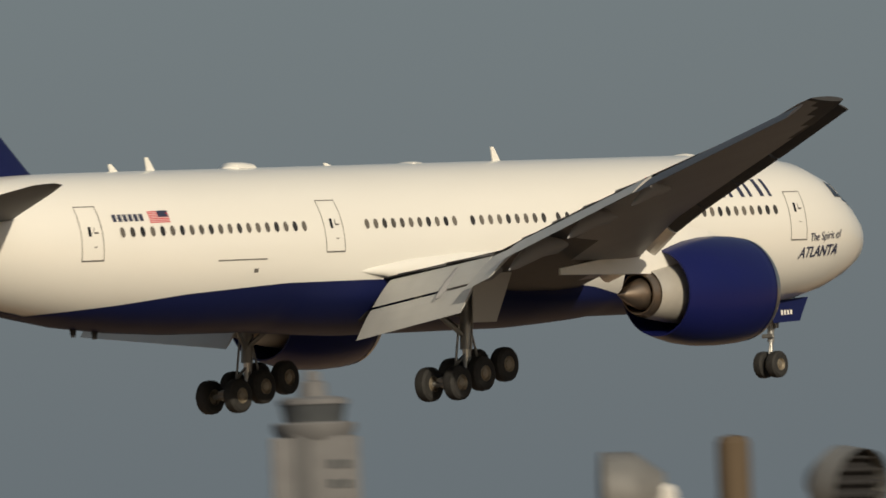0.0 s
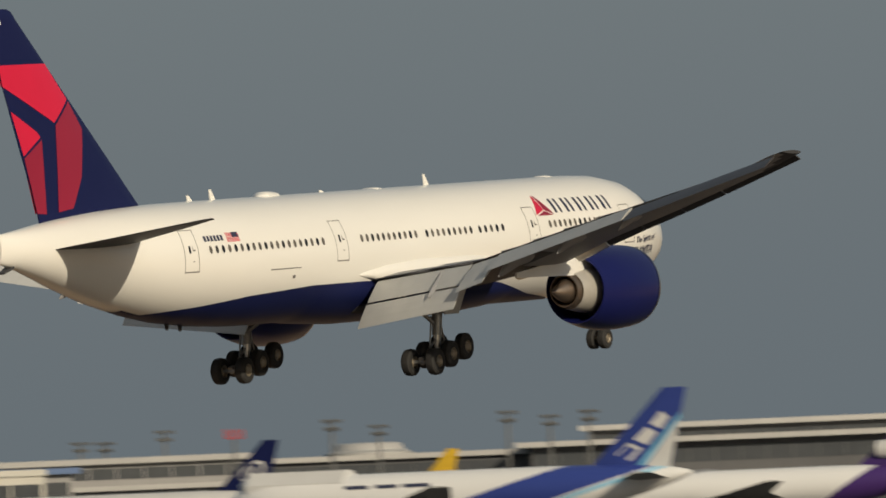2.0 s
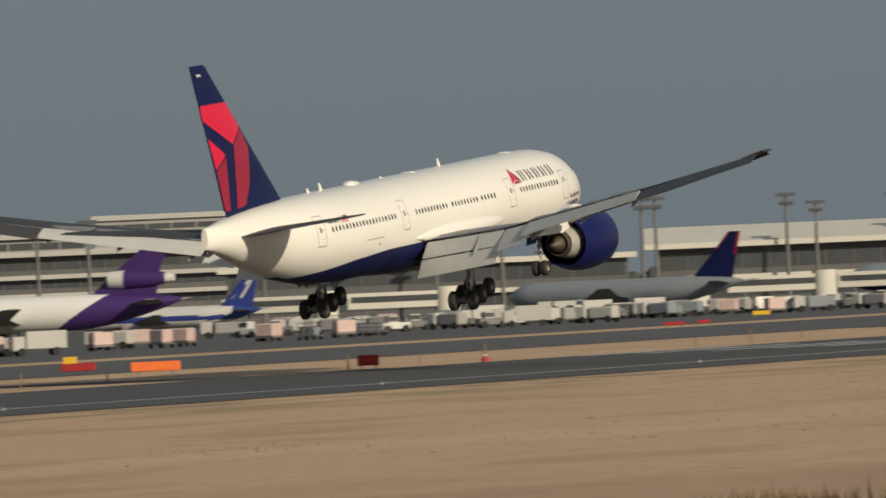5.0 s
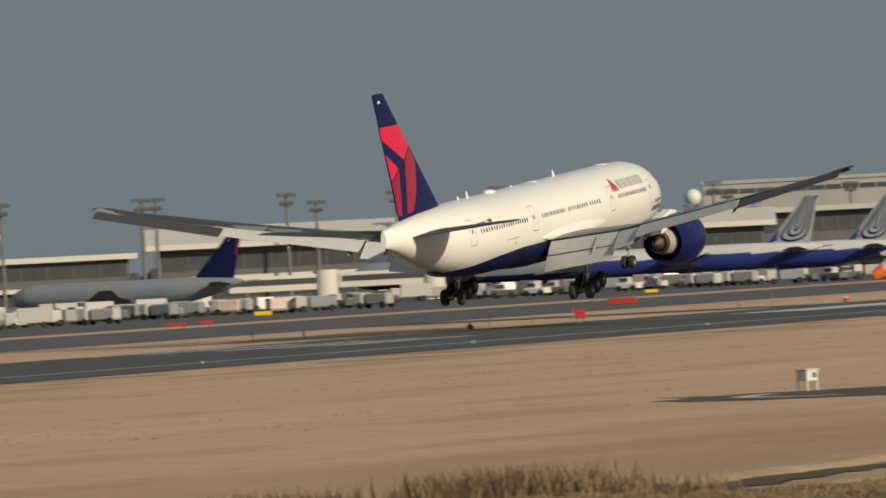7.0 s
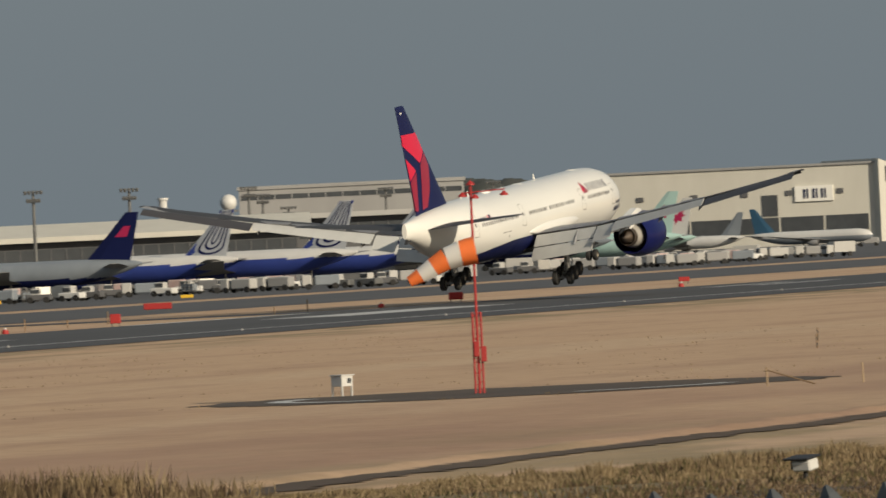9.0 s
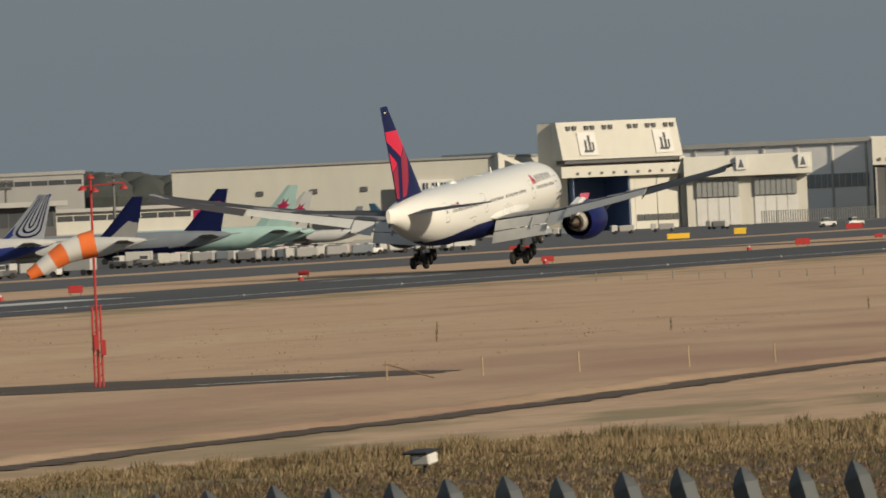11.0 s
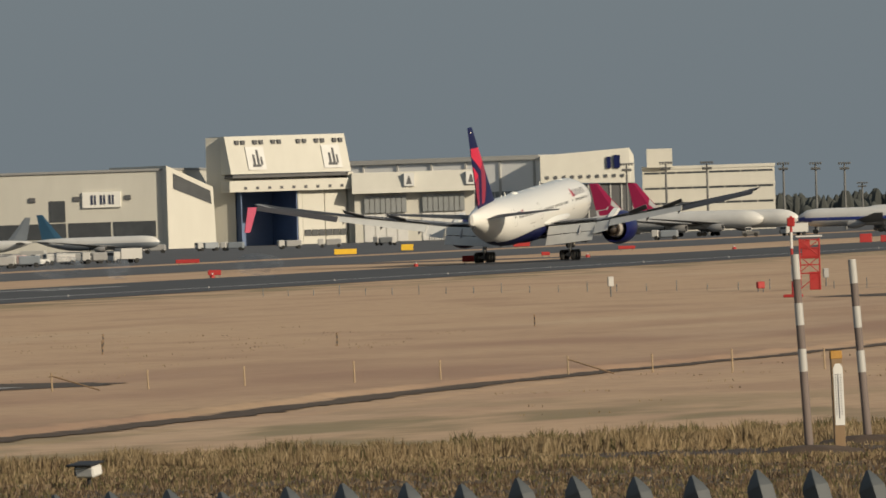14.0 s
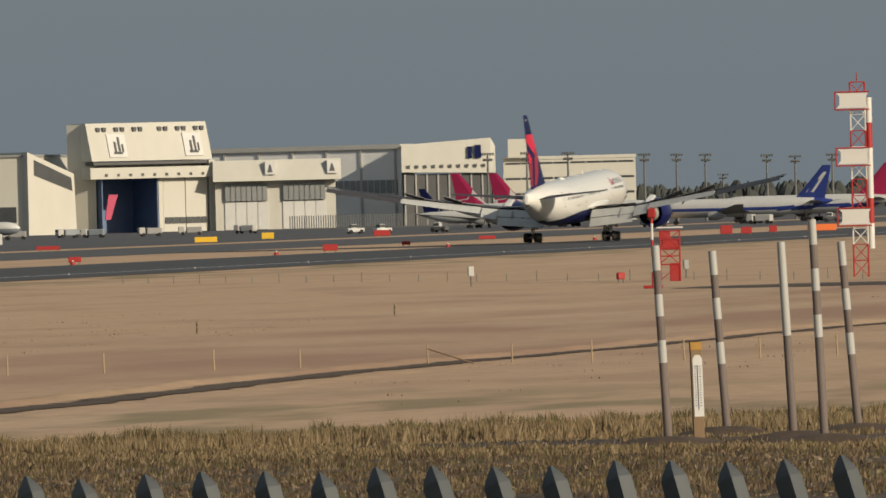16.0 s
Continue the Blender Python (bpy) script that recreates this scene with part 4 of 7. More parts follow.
def fin_plate(ob, dims, name, mat, pts, side=0.02, label=""):
    """A painted field on both faces of a parked airliner's fin: points as (0 lead to 1 rear, 0 root to 1 tip)."""
    L, r, zc, tip = dims
    z0 = zc + r * 0.75
    bm = bmesh.new()
    for sd in (1, -1):
        vs = []
        for u, v in pts:
            a, c = 0.78 + (0.945 - 0.78) * v, 0.955 + (0.995 - 0.955) * v
            w = (0.26 + (0.08 - 0.26) * v) * r * 0.5
            u2 = u / 0.3 if u < 0.3 else 1 - 0.85 * (u - 0.3) / 0.7
            vs.append(bm.verts.new((sd * (w * u2 + side), -(a + (c - a) * u) * L, z0 + (tip - z0) * v)))
        bm.faces.new(vs)
    part(name, bm, mat, ob, label, smooth=False)


plain = lambda k, v: 0
two_tone = lambda k, v: 1 if v < 0.3 else 0


def rgb_of(m):
    return tuple(m.node_tree.nodes["Principled BSDF"].inputs["Base Color"].default_value)[:3]


o, fin, d = parked("white jumbo freighter with deep-blue fin and white disc", 27.93, 1400, 11.6, "jumbo", plain, BLUE, engines=4)
fin_plate(o, d, "fin_disc", OFFWHITE, [(0.5 + 0.3 * math.cos(a), 0.42 + 0.2 * math.sin(a)) for a in [2 * math.pi * i / 16 for i in range(16)]])
fin_plate(o, d, "fin_disc_centre", BLUE, [(0.5 + 0.22 * math.cos(a), 0.42 + 0.145 * math.sin(a)) for a in [2 * math.pi * i / 16 for i in range(16)]], 0.05)
fin_plate(o, d, "fin_disc_bar", OFFWHITE, [(0.42, 0.33), (0.52, 0.33), (0.54, 0.50), (0.44, 0.50)], 0.08)
o, fin, d = parked("white freighter with a plain yellow tail fin", 27.00, 1600, 10.1, "wide", plain, YELLOW)
for bb, dd, zz in ((25.86, 1090, 13.9), (22.80, 1160, 13.4)):
    o, fin, d = parked("white jumbo freighter with a blue diagonal band up its tail", bb, dd, zz, "jumbo", plain, MIDBLUE, engines=4, scheme=(0.175, (rgb_of(MIDBLUE), 0.565, 0.775), (rgb_of(SKYBLUE), 0.787, 0.812)))
    fin_plate(o, d, "fin_rear_field", OFFWHITE, [(0.68, 0), (1.0, 0), (1.0, 0.60)])
    fin_plate(o, d, "fin_stripe", SKYBLUE, [(0.58, 0), (0.66, 0), (1.0, 0.61), (1.0, 0.69)])
    for i in range(3):      # the name up the fin as three plain blocks
        cu, cv = 0.34 + 0.115 * i, 0.20 + 0.19 * i
        fin_plate(o, d, "fin_mark", OFFWHITE, [(cu - 0.13, cv - 0.02), (cu + 0.13, cv - 0.10), (cu + 0.21, cv + 0.05), (cu - 0.05, cv + 0.13)], 0.03)
    for i, w_ in enumerate((0.050, 0.046, 0.058)):      # the name on the hull as three dark bars
        bm = bmesh.new()
        for sd in (1, -1):
            box(bm, (sd * d[1] * 0.90, -d[0] * (0.30 + 0.065 * i), d[2] + d[1] * 0.46), (0.06, d[0] * w_, d[1] * 0.16), Matrix.Rotation(sd * -0.48, 4, "Y"))
        part("hull_name_bar", bm, INK, o, smooth=False)
    bm = bmesh.new()
    L, r, zc, tip = d
    box(bm, (0, -0.16 * L, zc + r * 0.55), (r * 1.5, 0.26 * L, r * 1.3), bevel=r * 0.5)
    part("upper_deck", bm, OFFWHITE, o)
for bb, dd, zz in ((24.50, 1165, 11.85), (20.89, 1345, 12.7)):
    o, fin, d = parked("white three-engined freighter with a purple tail", bb, dd, zz, "trijet", plain, PURPLE, turn=-18, scheme=(0.08, (rgb_of(PURPLE), 0.72, 1.2)))
    L, r, zc, tip = d
    for nm, mt, u0, u1 in (("fin_mark", OFFWHITE, 0.18, 0.58), ("fin_mark_end", ORANGE, 0.58, 0.86)):
        fin_plate(o, d, nm, mt, [(u0, 0.26), (u1, 0.26), (u1, 0.36), (u0, 0.36)], 0.12)
o, fin, d = parked("white twin-jet freighter with a blue tail fin", 21.895, 1330, 11.6, "mid", plain, MIDBLUE)
for i in range(3):
    fin_plate(o, d, "fin_mark", OFFWHITE, [(0.14 + 0.03 * i, 0.22 + 0.17 * i), (0.7, 0.26 + 0.17 * i), (0.72, 0.36 + 0.17 * i), (0.2 + 0.03 * i, 0.32 + 0.17 * i)], 0.03)
L, r, zc, tip = d
bm = bmesh.new()
for i in range(3):
    for sd in (1, -1):
        box(bm, (sd * r * 1.0, -L * (0.60 + 0.045 * i), zc + 0.1 * r), (0.05, L * 0.035, r * 0.55))
tagged(part("hull_mark_bars", bm, MIDBLUE, o, smooth=False), kind="stuff")
o, fin, d = parked("white airliner with a red-and-navy tail fin", 22.79, 1440, 10.3, "mid", plain, BLUE, right=True)
fin_plate(o, d, "fin_field", RED, [(0.1, 0.2), (0.8, 0.15), (0.9, 0.62), (0.2, 0.62)])
o, fin, d = parked("airliner with a light turquoise tail fin and round mark", 21.80, 1400, 10.6, "mid", lambda k, v: 1, SKYBLUE, mats=(OFFWHITE, SKYBLUE))
fin_plate(o, d, "fin_disc_upper", RED, [(0.5 + 0.3 * math.cos(a), 0.40 + 0.13 * math.sin(a)) for a in [math.pi * i / 8 for i in range(9)]])
fin_plate(o, d, "fin_disc_lower", BLUE, [(0.5 + 0.3 * math.cos(a), 0.40 + 0.13 * math.sin(a)) for a in [math.pi + math.pi * i / 8 for i in range(9)]])
o, fin, d = parked("white airliner with blue tail fin and blue belly stripe", 20.46, 1475, 8.3, "mid", lambda k, v: 1 if -0.35 < v < 0.1 or k > 0.86 else 0, MIDBLUE, mats=(OFFWHITE, MIDBLUE))
fin_plate(o, d, "fin_mark", OFFWHITE, [(0.2, 0.25), (0.6, 0.25), (0.8, 0.75), (0.5, 0.75)])
o, fin, d = parked("grey-white airliner with a navy-and-red tail at the pier", 18.0, 1500, 10.7, "wide", plain, BLUE, mats=(GREYBLUE,), turn=-30)
fin_plate(o, d, "fin_field", DARKRED, [(0.05, 0.62), (1.0, 0.5), (1.0, 0.97), (0.1, 0.97)])
grey_blue = lambda k, v: 1 if v < -0.35 else 0
o, fin, d = parked("grey airliner with dark belly and navy tail fin", 16.15, 1610, 12.0, "wide", grey_blue, BLUE, mats=(GREYBLUE, BLUE))
fin_plate(o, d, "fin_mark", CRIMSON, [(0.35, 0.5), (0.75, 0.5), (0.75, 0.72), (0.45, 0.72)])
for bb, dd, zz in ((15.66, 1640, 11.8), (15.05, 1640, 12.3), (14.65, 1690, 11.9)):
    o, fin, d = parked("airliner, white above and blue below, grey tail fin", bb, dd, zz, "wide", two_tone, PALEFIN, mats=(OFFWHITE, MIDBLUE), engines=5)
    fin_plate(o, d, "fin_cap", MIDBLUE, [(0.0, 0.93), (1.0, 0.93), (1.0, 1.0), (0.0, 1.0)])
    fin_plate(o, d, "fin_corner", MIDBLUE, [(0.0, 0.0), (0.42, 0.0), (0.16, 0.16), (0.06, 0.34)], 0.025)
    for w_, low in ((0.34, 0.06), (0.22, 0.16), (0.10, 0.27)):      # nested loops open to the top
        arc = [(math.cos(math.pi + math.pi * i / 8), math.sin(math.pi + math.pi * i / 8)) for i in range(9)]
        outer = [(0.56 - w_, 0.98)] + [(0.56 + w_ * c_, low + 0.17 + 0.17 * s_) for c_, s_ in arc] + [(0.56 + w_, 0.98)]
        inner = [(0.56 + w_ - 0.045, 0.98)] + [(0.56 + (w_ - 0.045) * c_, low + 0.19 + 0.15 * s_) for c_, s_ in reversed(arc)] + [(0.56 - w_ + 0.045, 0.98)]
        fin_plate(o, d, "fin_loop", BLUE, outer + inner, 0.05)
o, fin, d = parked("white airliner with navy tail fin and pale globe mark", 14.18, 1800, 11.2, "mid", plain, BLUE)
fin_plate(o, d, "fin_mark", GREYWALL, [(0.3, 0.02), (1.0, 0.02), (1.0, 0.36), (0.6, 0.42)])
o, fin, d = parked("grey airliner with navy tail fin", 13.745, 1850, 12.0, "mid", grey_blue, BLUE, mats=(GREYBLUE, BLUE))
fin_plate(o, d, "fin_mark", CRIMSON, [(0.35, 0.5), (0.75, 0.5), (0.75, 0.72), (0.45, 0.72)])


def leaf_mark(o, d):
    """A many-pointed red leaf on the fin."""
    pts = []
    for i in range(14):
        a, q = 2 * math.pi * i / 14 + 0.2, (0.30 if i % 2 == 0 else 0.15)
        pts.append((0.52 + q * 1.0 * math.cos(a), 0.5 + q * 0.72 * math.sin(a)))
    fin_plate(o, d, "fin_leaf", CRIMSON, pts, 0.03)


o, fin, d = parked("pale green airliner with a red leaf on its tail", 13.385, 1950, 12.4, "mid", plain, PALEGREEN, mats=(PALEGREEN,))
leaf_mark(o, d)
o, fin, d = parked("pale airliner with a red leaf on its white tail", 13.31, 2010, 11.3, "mid", plain, OFFWHITE, mats=(PALEGREEN,))
leaf_mark(o, d)
o, fin, d = parked("small pale blue-grey airliner with a teal tail fin", 12.985, 2440, 9.2, "small", lambda k, v: 1 if v < 0.0 else 0, material("teal_paint", (0.035, 0.10, 0.17), 0.4, grain=0.3, scale=0.5), mats=(OFFWHITE, GREYBLUE), right=True)
o, fin, d = parked("small white airliner with slim grey-blue fin", 13.045, 2500, 8.8, "small", plain, GREYBLUE)
for bb, zz in ((10.15, 12.1), (9.955, 11.9)):
    o, fin, d = parked("white airliner with a crimson tail fin", bb, 2420, zz, "mid", plain, CRIMSON, right=True, turn=-25)
    fin_plate(o, d, "fin_foot", OFFWHITE, [(0.0, 0.0), (1.0, 0.0), (1.0, 0.18), (0.6, 0.22), (0.25, 0.36), (0.06, 0.5)], 0.03)
o, fin, d = parked("white airliner with navy tail beside the hangars", 10.32, 2500, 9.0, "small", plain, BLUE, right=True)
o, fin, d = parked("white airliner with blue stripe and blue tail fin", 8.25, 2300, 11.6, "mid", lambda k, v: 1 if -0.4 < v < 0.05 or k > 0.9 else 0, MIDBLUE, mats=(OFFWHITE, MIDBLUE))
fin_plate(o, d, "fin_mark", OFFWHITE, [(0.25, 0.2), (0.55, 0.2), (0.8, 0.8), (0.55, 0.8)])
o, fin, d = parked("white airliner with crimson tail fin on the far apron", 7.93, 2380, 12.1, "wide", lambda k, v: 1 if -0.4 < v < 0.0 else 0, CRIMSON, mats=(OFFWHITE, MIDBLUE))


# ---- buildings ----
def frame_of(b0, b1, dist, dist2=None):
    """Front line of a building between two bearings: its start, its unit step to the right, its length and the way to the back."""
    a, c = site(b0, dist), site(b1, dist2 or dist)
    u = (c - a).normalized()
    back = Vector((-u.y, u.x, 0))
    if dist2:       # a front seen at a slant: lengths along it count as seen square on
        ln = (site(b1, dist) - a).length
        return a, (c - a) / ln, ln, back
    return a, u, (c - a).length, back


def slab(bm, a, u, back, x0, x1, z0, z1, y0=0.0, y1=10.0, mi=0, top_in=0.0):
    """A block of a building in its own frame: along the front, in height, and in depth (negative: towards the field)."""
    pts = lambda z, s: [a + u * x0 + back * (y0 + s) + Vector((0, 0, z)), a + u * x1 + back * (y0 + s) + Vector((0, 0, z)), a + u * x1 + back * y1 + Vector((0, 0, z)), a + u * x0 + back * y1 + Vector((0, 0, z))]
    rings(bm, [pts(z0, 0), pts(z1, top_in)], mi=mi)


def terminal(name, label, b0, b1, dist, height, storeys, depth=30, wall=GREYWALL, roof=ROOF, bay=4.0, over=1.2, band=0.5, category="building", pitch=0.0):
    """A long building: wall, roof slab, and for each storey a window band of panes and a pale floor edge."""
    a, u, ln, back = frame_of(b0, b1, dist)
    ob = thing(name, label, category)
    bm = bmesh.new()
    slab(bm, a, u, back, 0, ln, 0, height - 0.5, 0, depth)
    w = part("wall", bm, wall, ob, smooth=False)
    bm = bmesh.new()
    slab(bm, a, u, back, -over, ln + over, height - 0.5, height + 0.35, -over, depth + over)
    if pitch:
        slab(bm, a, u, back, -over, ln + over, height + 0.35, height + 0.35 + pitch, -over + 0.3, depth + over, 0, depth * 0.45)
    part("roof", bm, roof, ob, smooth=False)
    sh = (height - 0.8) / storeys
    for k in range(storeys):
        z0 = k * sh + sh * (0.9 - band)
        bm = bmesh.new()
        slab(bm, a, u, back, 0.4, ln - 0.4, z0, z0 + sh * band, -0.06, 0.1)
        wb = part("window_band", bm, PANE, ob, smooth=False)
        bm = bmesh.new()
        n = max(2, int(ln / bay))
        for i in range(n + 1):
            x = 0.4 + (ln - 0.8) * i / n
            slab(bm, a, u, back, x - 0.11, x + 0.11, z0, z0 + sh * band, -0.16, 0.0)
        tagged(part("mullions", bm, wall, wb, smooth=False), kind="stuff")
        if k:
            bm = bmesh.new()
            slab(bm, a, u, back, -over * 0.6, ln + over * 0.6, k * sh - 0.35, k * sh + 0.35, -over * 0.8, 0.05)
            part("floor_edge", bm, roof, ob, smooth=False)
    return ob


terminal("cargo_shed", "white gabled cargo shed beside the apron", 29.60, 29.09, 1500, 9.0, 1, 20, PLASTER, PLASTER, band=0.25, over=0.3)
terminal("long_shed", "long low shed with a blue sheet roof", 32.2, 28.95, 1560, 9.2, 1, 24, GREYWALL, ROOFBLUE, band=0.3)
terminal("office_block", "grey multi-storey cargo office block", 29.30, 28.0, 1610, 10.4, 3, 20, GREYWALL, ROOF)
terminal("pale_tower", "pale narrow tower block behind the cargo sheds", 32.095, 31.925, 1750, 19.0, 4, 12, PLASTER, PLASTER, over=0.2, band=0.1)
terminal("pinkish_block", "pale pinkish block beside the narrow tower", 31.915, 31.605, 1755, 17.4, 4, 14, PLASTER, PLASTER, over=0.2, band=0.15)
terminal("white_block", "pale flat-roofed building far behind the apron", 30.93, 30.35, 1750, 11.6, 2, 20, PLASTER, PLASTER)
terminal("cargo_terminal", "long dark cargo terminal with pale roof edges", 28.0, 25.75, 1800, 9.8, 2, 40, DARKWALL, ROOF)
terminal("cargo_hall", "long dark freight hall with a deep pale roof edge", 26.6, 22.6, 1760, 10.6, 2, 40, DARKWALL, ROOF, over=2.5)
terminal("cargo_hall_upper", "set-back upper floor of the freight hall", 26.3, 23.2, 1775, 12.9, 3, 20, DARKWALL, ROOF, over=1.6)
terminal("passenger_terminal", "grey terminal with pale balconies on several floors", 22.66, 19.25, 1800, 12.8, 4, 30, DARKWALL, ROOF, over=2.0)
terminal("terminal_tower_block", "tall grey upper part of the passenger terminal", 21.26, 19.6, 1850, 18.4, 4, 20, GREYWALL, ROOF, over=0.6, band=0.2)
terminal("terminal_upper_floor", "set-back pale upper floor of the passenger terminal", 22.25, 21.3, 1840, 15.9, 4, 16, GREYWALL, ROOF, over=1.0, band=0.3)
terminal("terminal_wing", "low terminal wing with dark ground floor", 20.6, 18.55, 1720, 8.6, 2, 26, DARKWALL, PLASTER, over=1.4)
terminal("pier_root", "dark glazed terminal link with a sloping pale roof", 18.4, 17.1, 1760, 9.6, 2, 30, DARKWALL, PLASTER, over=2.4, band=0.6, pitch=2.6)
terminal("pier", "long glazed boarding pier with a pale sloping roof", 18.0, 15.3, 1810, 9.0, 1, 24, DARKWALL, PLASTER, bay=2.5, over=2.0, band=0.62, pitch=2.1)
terminal("pier_end", "far end of the boarding pier", 17.1, 14.6, 1870, 11.0, 2, 24, DARKWALL, ROOF, bay=2.5, over=2.0)
terminal("catering_building", "large grey flat-roofed building beyond the pier", 15.6, 14.45, 2700, 20.4, 2, 60, GREYWALL, GREYWALL, band=0.12, over=0.4)
terminal("catering_annex", "pale low annex in front of the grey building", 14.95, 13.9, 2620, 11.0, 2, 30, PLASTER, ROOF, band=0.25)

# round roof over the cargo terminal
bm = bmesh.new()
spin(bm, [(9.6, 7.2), (10.6, 7.2), (11.0, 6.0), (12.0, 5.4), (12.2, 5.0), (12.3, 0.1)], site(27.43, 1850), "Z", 28)
tagged(part("round_roof_pavilion", bm, ROOF), "pale round roof pavilion above the terminal", "building")

# boarding bridges
def bridge(bearing, dist, turn):
    p = site(bearing, dist)
    ob = thing("boarding_bridge", "white boarding bridge on a round base", "boarding bridge", pose(p.x, p.y, 0.02, 0, 0, turn), "boarding bridges at the pier")
    bm = bmesh.new()
    tube(bm, (0, 0, 0), (0, 0, 5.0), 1.7, n=20)
    part("rotunda", bm, PLASTER, ob)
    bm = bmesh.new()
    box(bm, (-7, 0, 3.4), (13, 2.2, 2.2), bevel=0.08)
    part("tunnel", bm, PLASTER, ob, smooth=False)
    bm = bmesh.new()
    box(bm, (-7, -1.12, 3.6), (12, 0.08, 0.8))
    part("tunnel_window", bm, PANE, ob, smooth=False)
    bm = bmesh.new()
    tube(bm, (-11, -0.8, 0), (-11, -0.8, 2.6), 0.18)
    tube(bm, (-11, 0.8, 0), (-11, 0.8, 2.6), 0.18)
    part("support_leg", bm, POLE, ob)
    return ob


br = bridge(19.48, 1520, 20)
for bb, dd, tt in ((18.2, 1540, 15), (17.55, 1560, 18), (17.0, 1600, 12), (16.6, 1640, 16), (20.1, 1540, 10)):
    p = site(bb, dd)
    copy_thing(br, pose(p.x, p.y, 0.02, 0, 0, tt))

# control tower
p = site(36.87, 1930)
tower = thing("control_tower", "grey concrete control tower with a dark glazed cab", "control tower", pose(p.x, p.y, 0, 0, 0, 36.87))
bm = bmesh.new()
box(bm, (0, 0, 26.0), (15.2, 11.0, 52.0), bevel=0.3)
part("shaft", bm, TOWERGREY, tower, smooth=False)
bm = bmesh.new()
box(bm, (-2.0, -5.4, 26.2), (3.0, 1.0, 52.6), bevel=0.1)
part("stair_column", bm, DARKWALL, tower, smooth=False)
bm = bmesh.new()
box(bm, (0, 0, 0), (1.5, 0.3, 1.5), bevel=0.04)
first = part("window", bm, PANE, tower, smooth=False)
first.matrix_local = pose(3.0, -5.55, 3.0)
for k in range(1, 28):
    share("window", first.data, tower, pose(3.0 + 2.2 * (k % 2), -5.55, 3 + k // 2 * 3.4))
bm = bmesh.new()
spin(bm, [(51.5, 5.8), (53.0, 7.0), (54.2, 7.2), (54.5, 6.9), (54.5, 0.2)], (0, 0, 0), "Z", 32)
part("gallery", bm, TOWERGREY, tower)
bm = bmesh.new()
spin(bm, [(54.4, 5.0), (57.6, 5.7), (57.6, 0.1)], (0, 0, 0), "Z", 24)
part("cab_glass", bm, PANE, tower, "dark outward-leaning cab glass", smooth=False)
bm = bmesh.new()
spin(bm, [(57.6, 6.0), (58.4, 6.0), (58.9, 5.2), (59.0, 2.4), (61.5, 2.2), (61.8, 1.4), (63.4, 1.1), (63.6, 0.1)], (0, 0, 0), "Z", 28)
part("cab_roof", bm, TOWERGREY, tower)


# hangars
def hangar_marks(bm, a, u, back, x0, x1, z0, z1, n, y=-0.2, mi=0, gap=0.35):
    for i in range(n):
        w = (x1 - x0) / n
        slab(bm, a, u, back, x0 + w * (i + gap / 2), x0 + w * (i + 1 - gap / 2), z0, z1, y, 0.05, mi)


a, u, ln, back = frame_of(14.0, 12.325, 2899, 2880)
hg = thing("long_hangar", "long pale grey maintenance hangar with a name board", "hangar")
bm = bmesh.new()
slab(bm, a, u, back, 0, ln, 0, 20.2, 0, 70)
part("wall", bm, GREYWALL, hg, "pale grey cladding", smooth=False).data.materials[0] = PLASTER
bm = bmesh.new()
slab(bm, a, u, back, -0.5, ln + 0.3, 20.2, 20.8, -0.5, 70)
part("roof", bm, GREYWALL, hg, smooth=False)
bm = bmesh.new()
hangar_marks(bm, a, u, back, 24, ln - 3, 3.4, 7.4, 5, gap=0.06)
part("window_band", bm, PANE, hg, smooth=False)
bm = bmesh.new()
slab(bm, a, u, back, 54.2, 58.2, 7.8, 13.2, -0.25, 0.1)
part("dark_door", bm, PANE, hg, smooth=False)
bm = bmesh.new()
slab(bm, a, u, back, 5, 9.2, 5.2, 10.2, -0.25, 0.1)
part("red_door", bm, CRIMSON, hg, smooth=False)
bm = bmesh.new()
slab(bm, a, u, back, 62.8, 72.6, 11.2, 15.2, -0.6, 0.1)
sgn = part("name_board", bm, WHITE, hg, "white name board with three dark plain blocks", smooth=False)
bm = bmesh.new()
for x in (65.0, 67.4, 69.6):
    bm = bmesh.new()
    slab(bm, a, u, back, x, x + 0.5, 12.0, 14.4, -0.75, -0.55)
    slab(bm, a, u, back, x + 0.9, x + 1.3, 12.0, 14.4, -0.75, -0.55)
    part("name_block", bm, INK, sgn, smooth=False)
bm = bmesh.new()
for x in (22, 36, 49, 60.5, 73.6):
    bm = bmesh.new()
    slab(bm, a, u, back, x, x + 1.6, 13.0, 14.2, -0.4, 0.1)
    part("vent", bm, DARKWALL, hg, smooth=False)
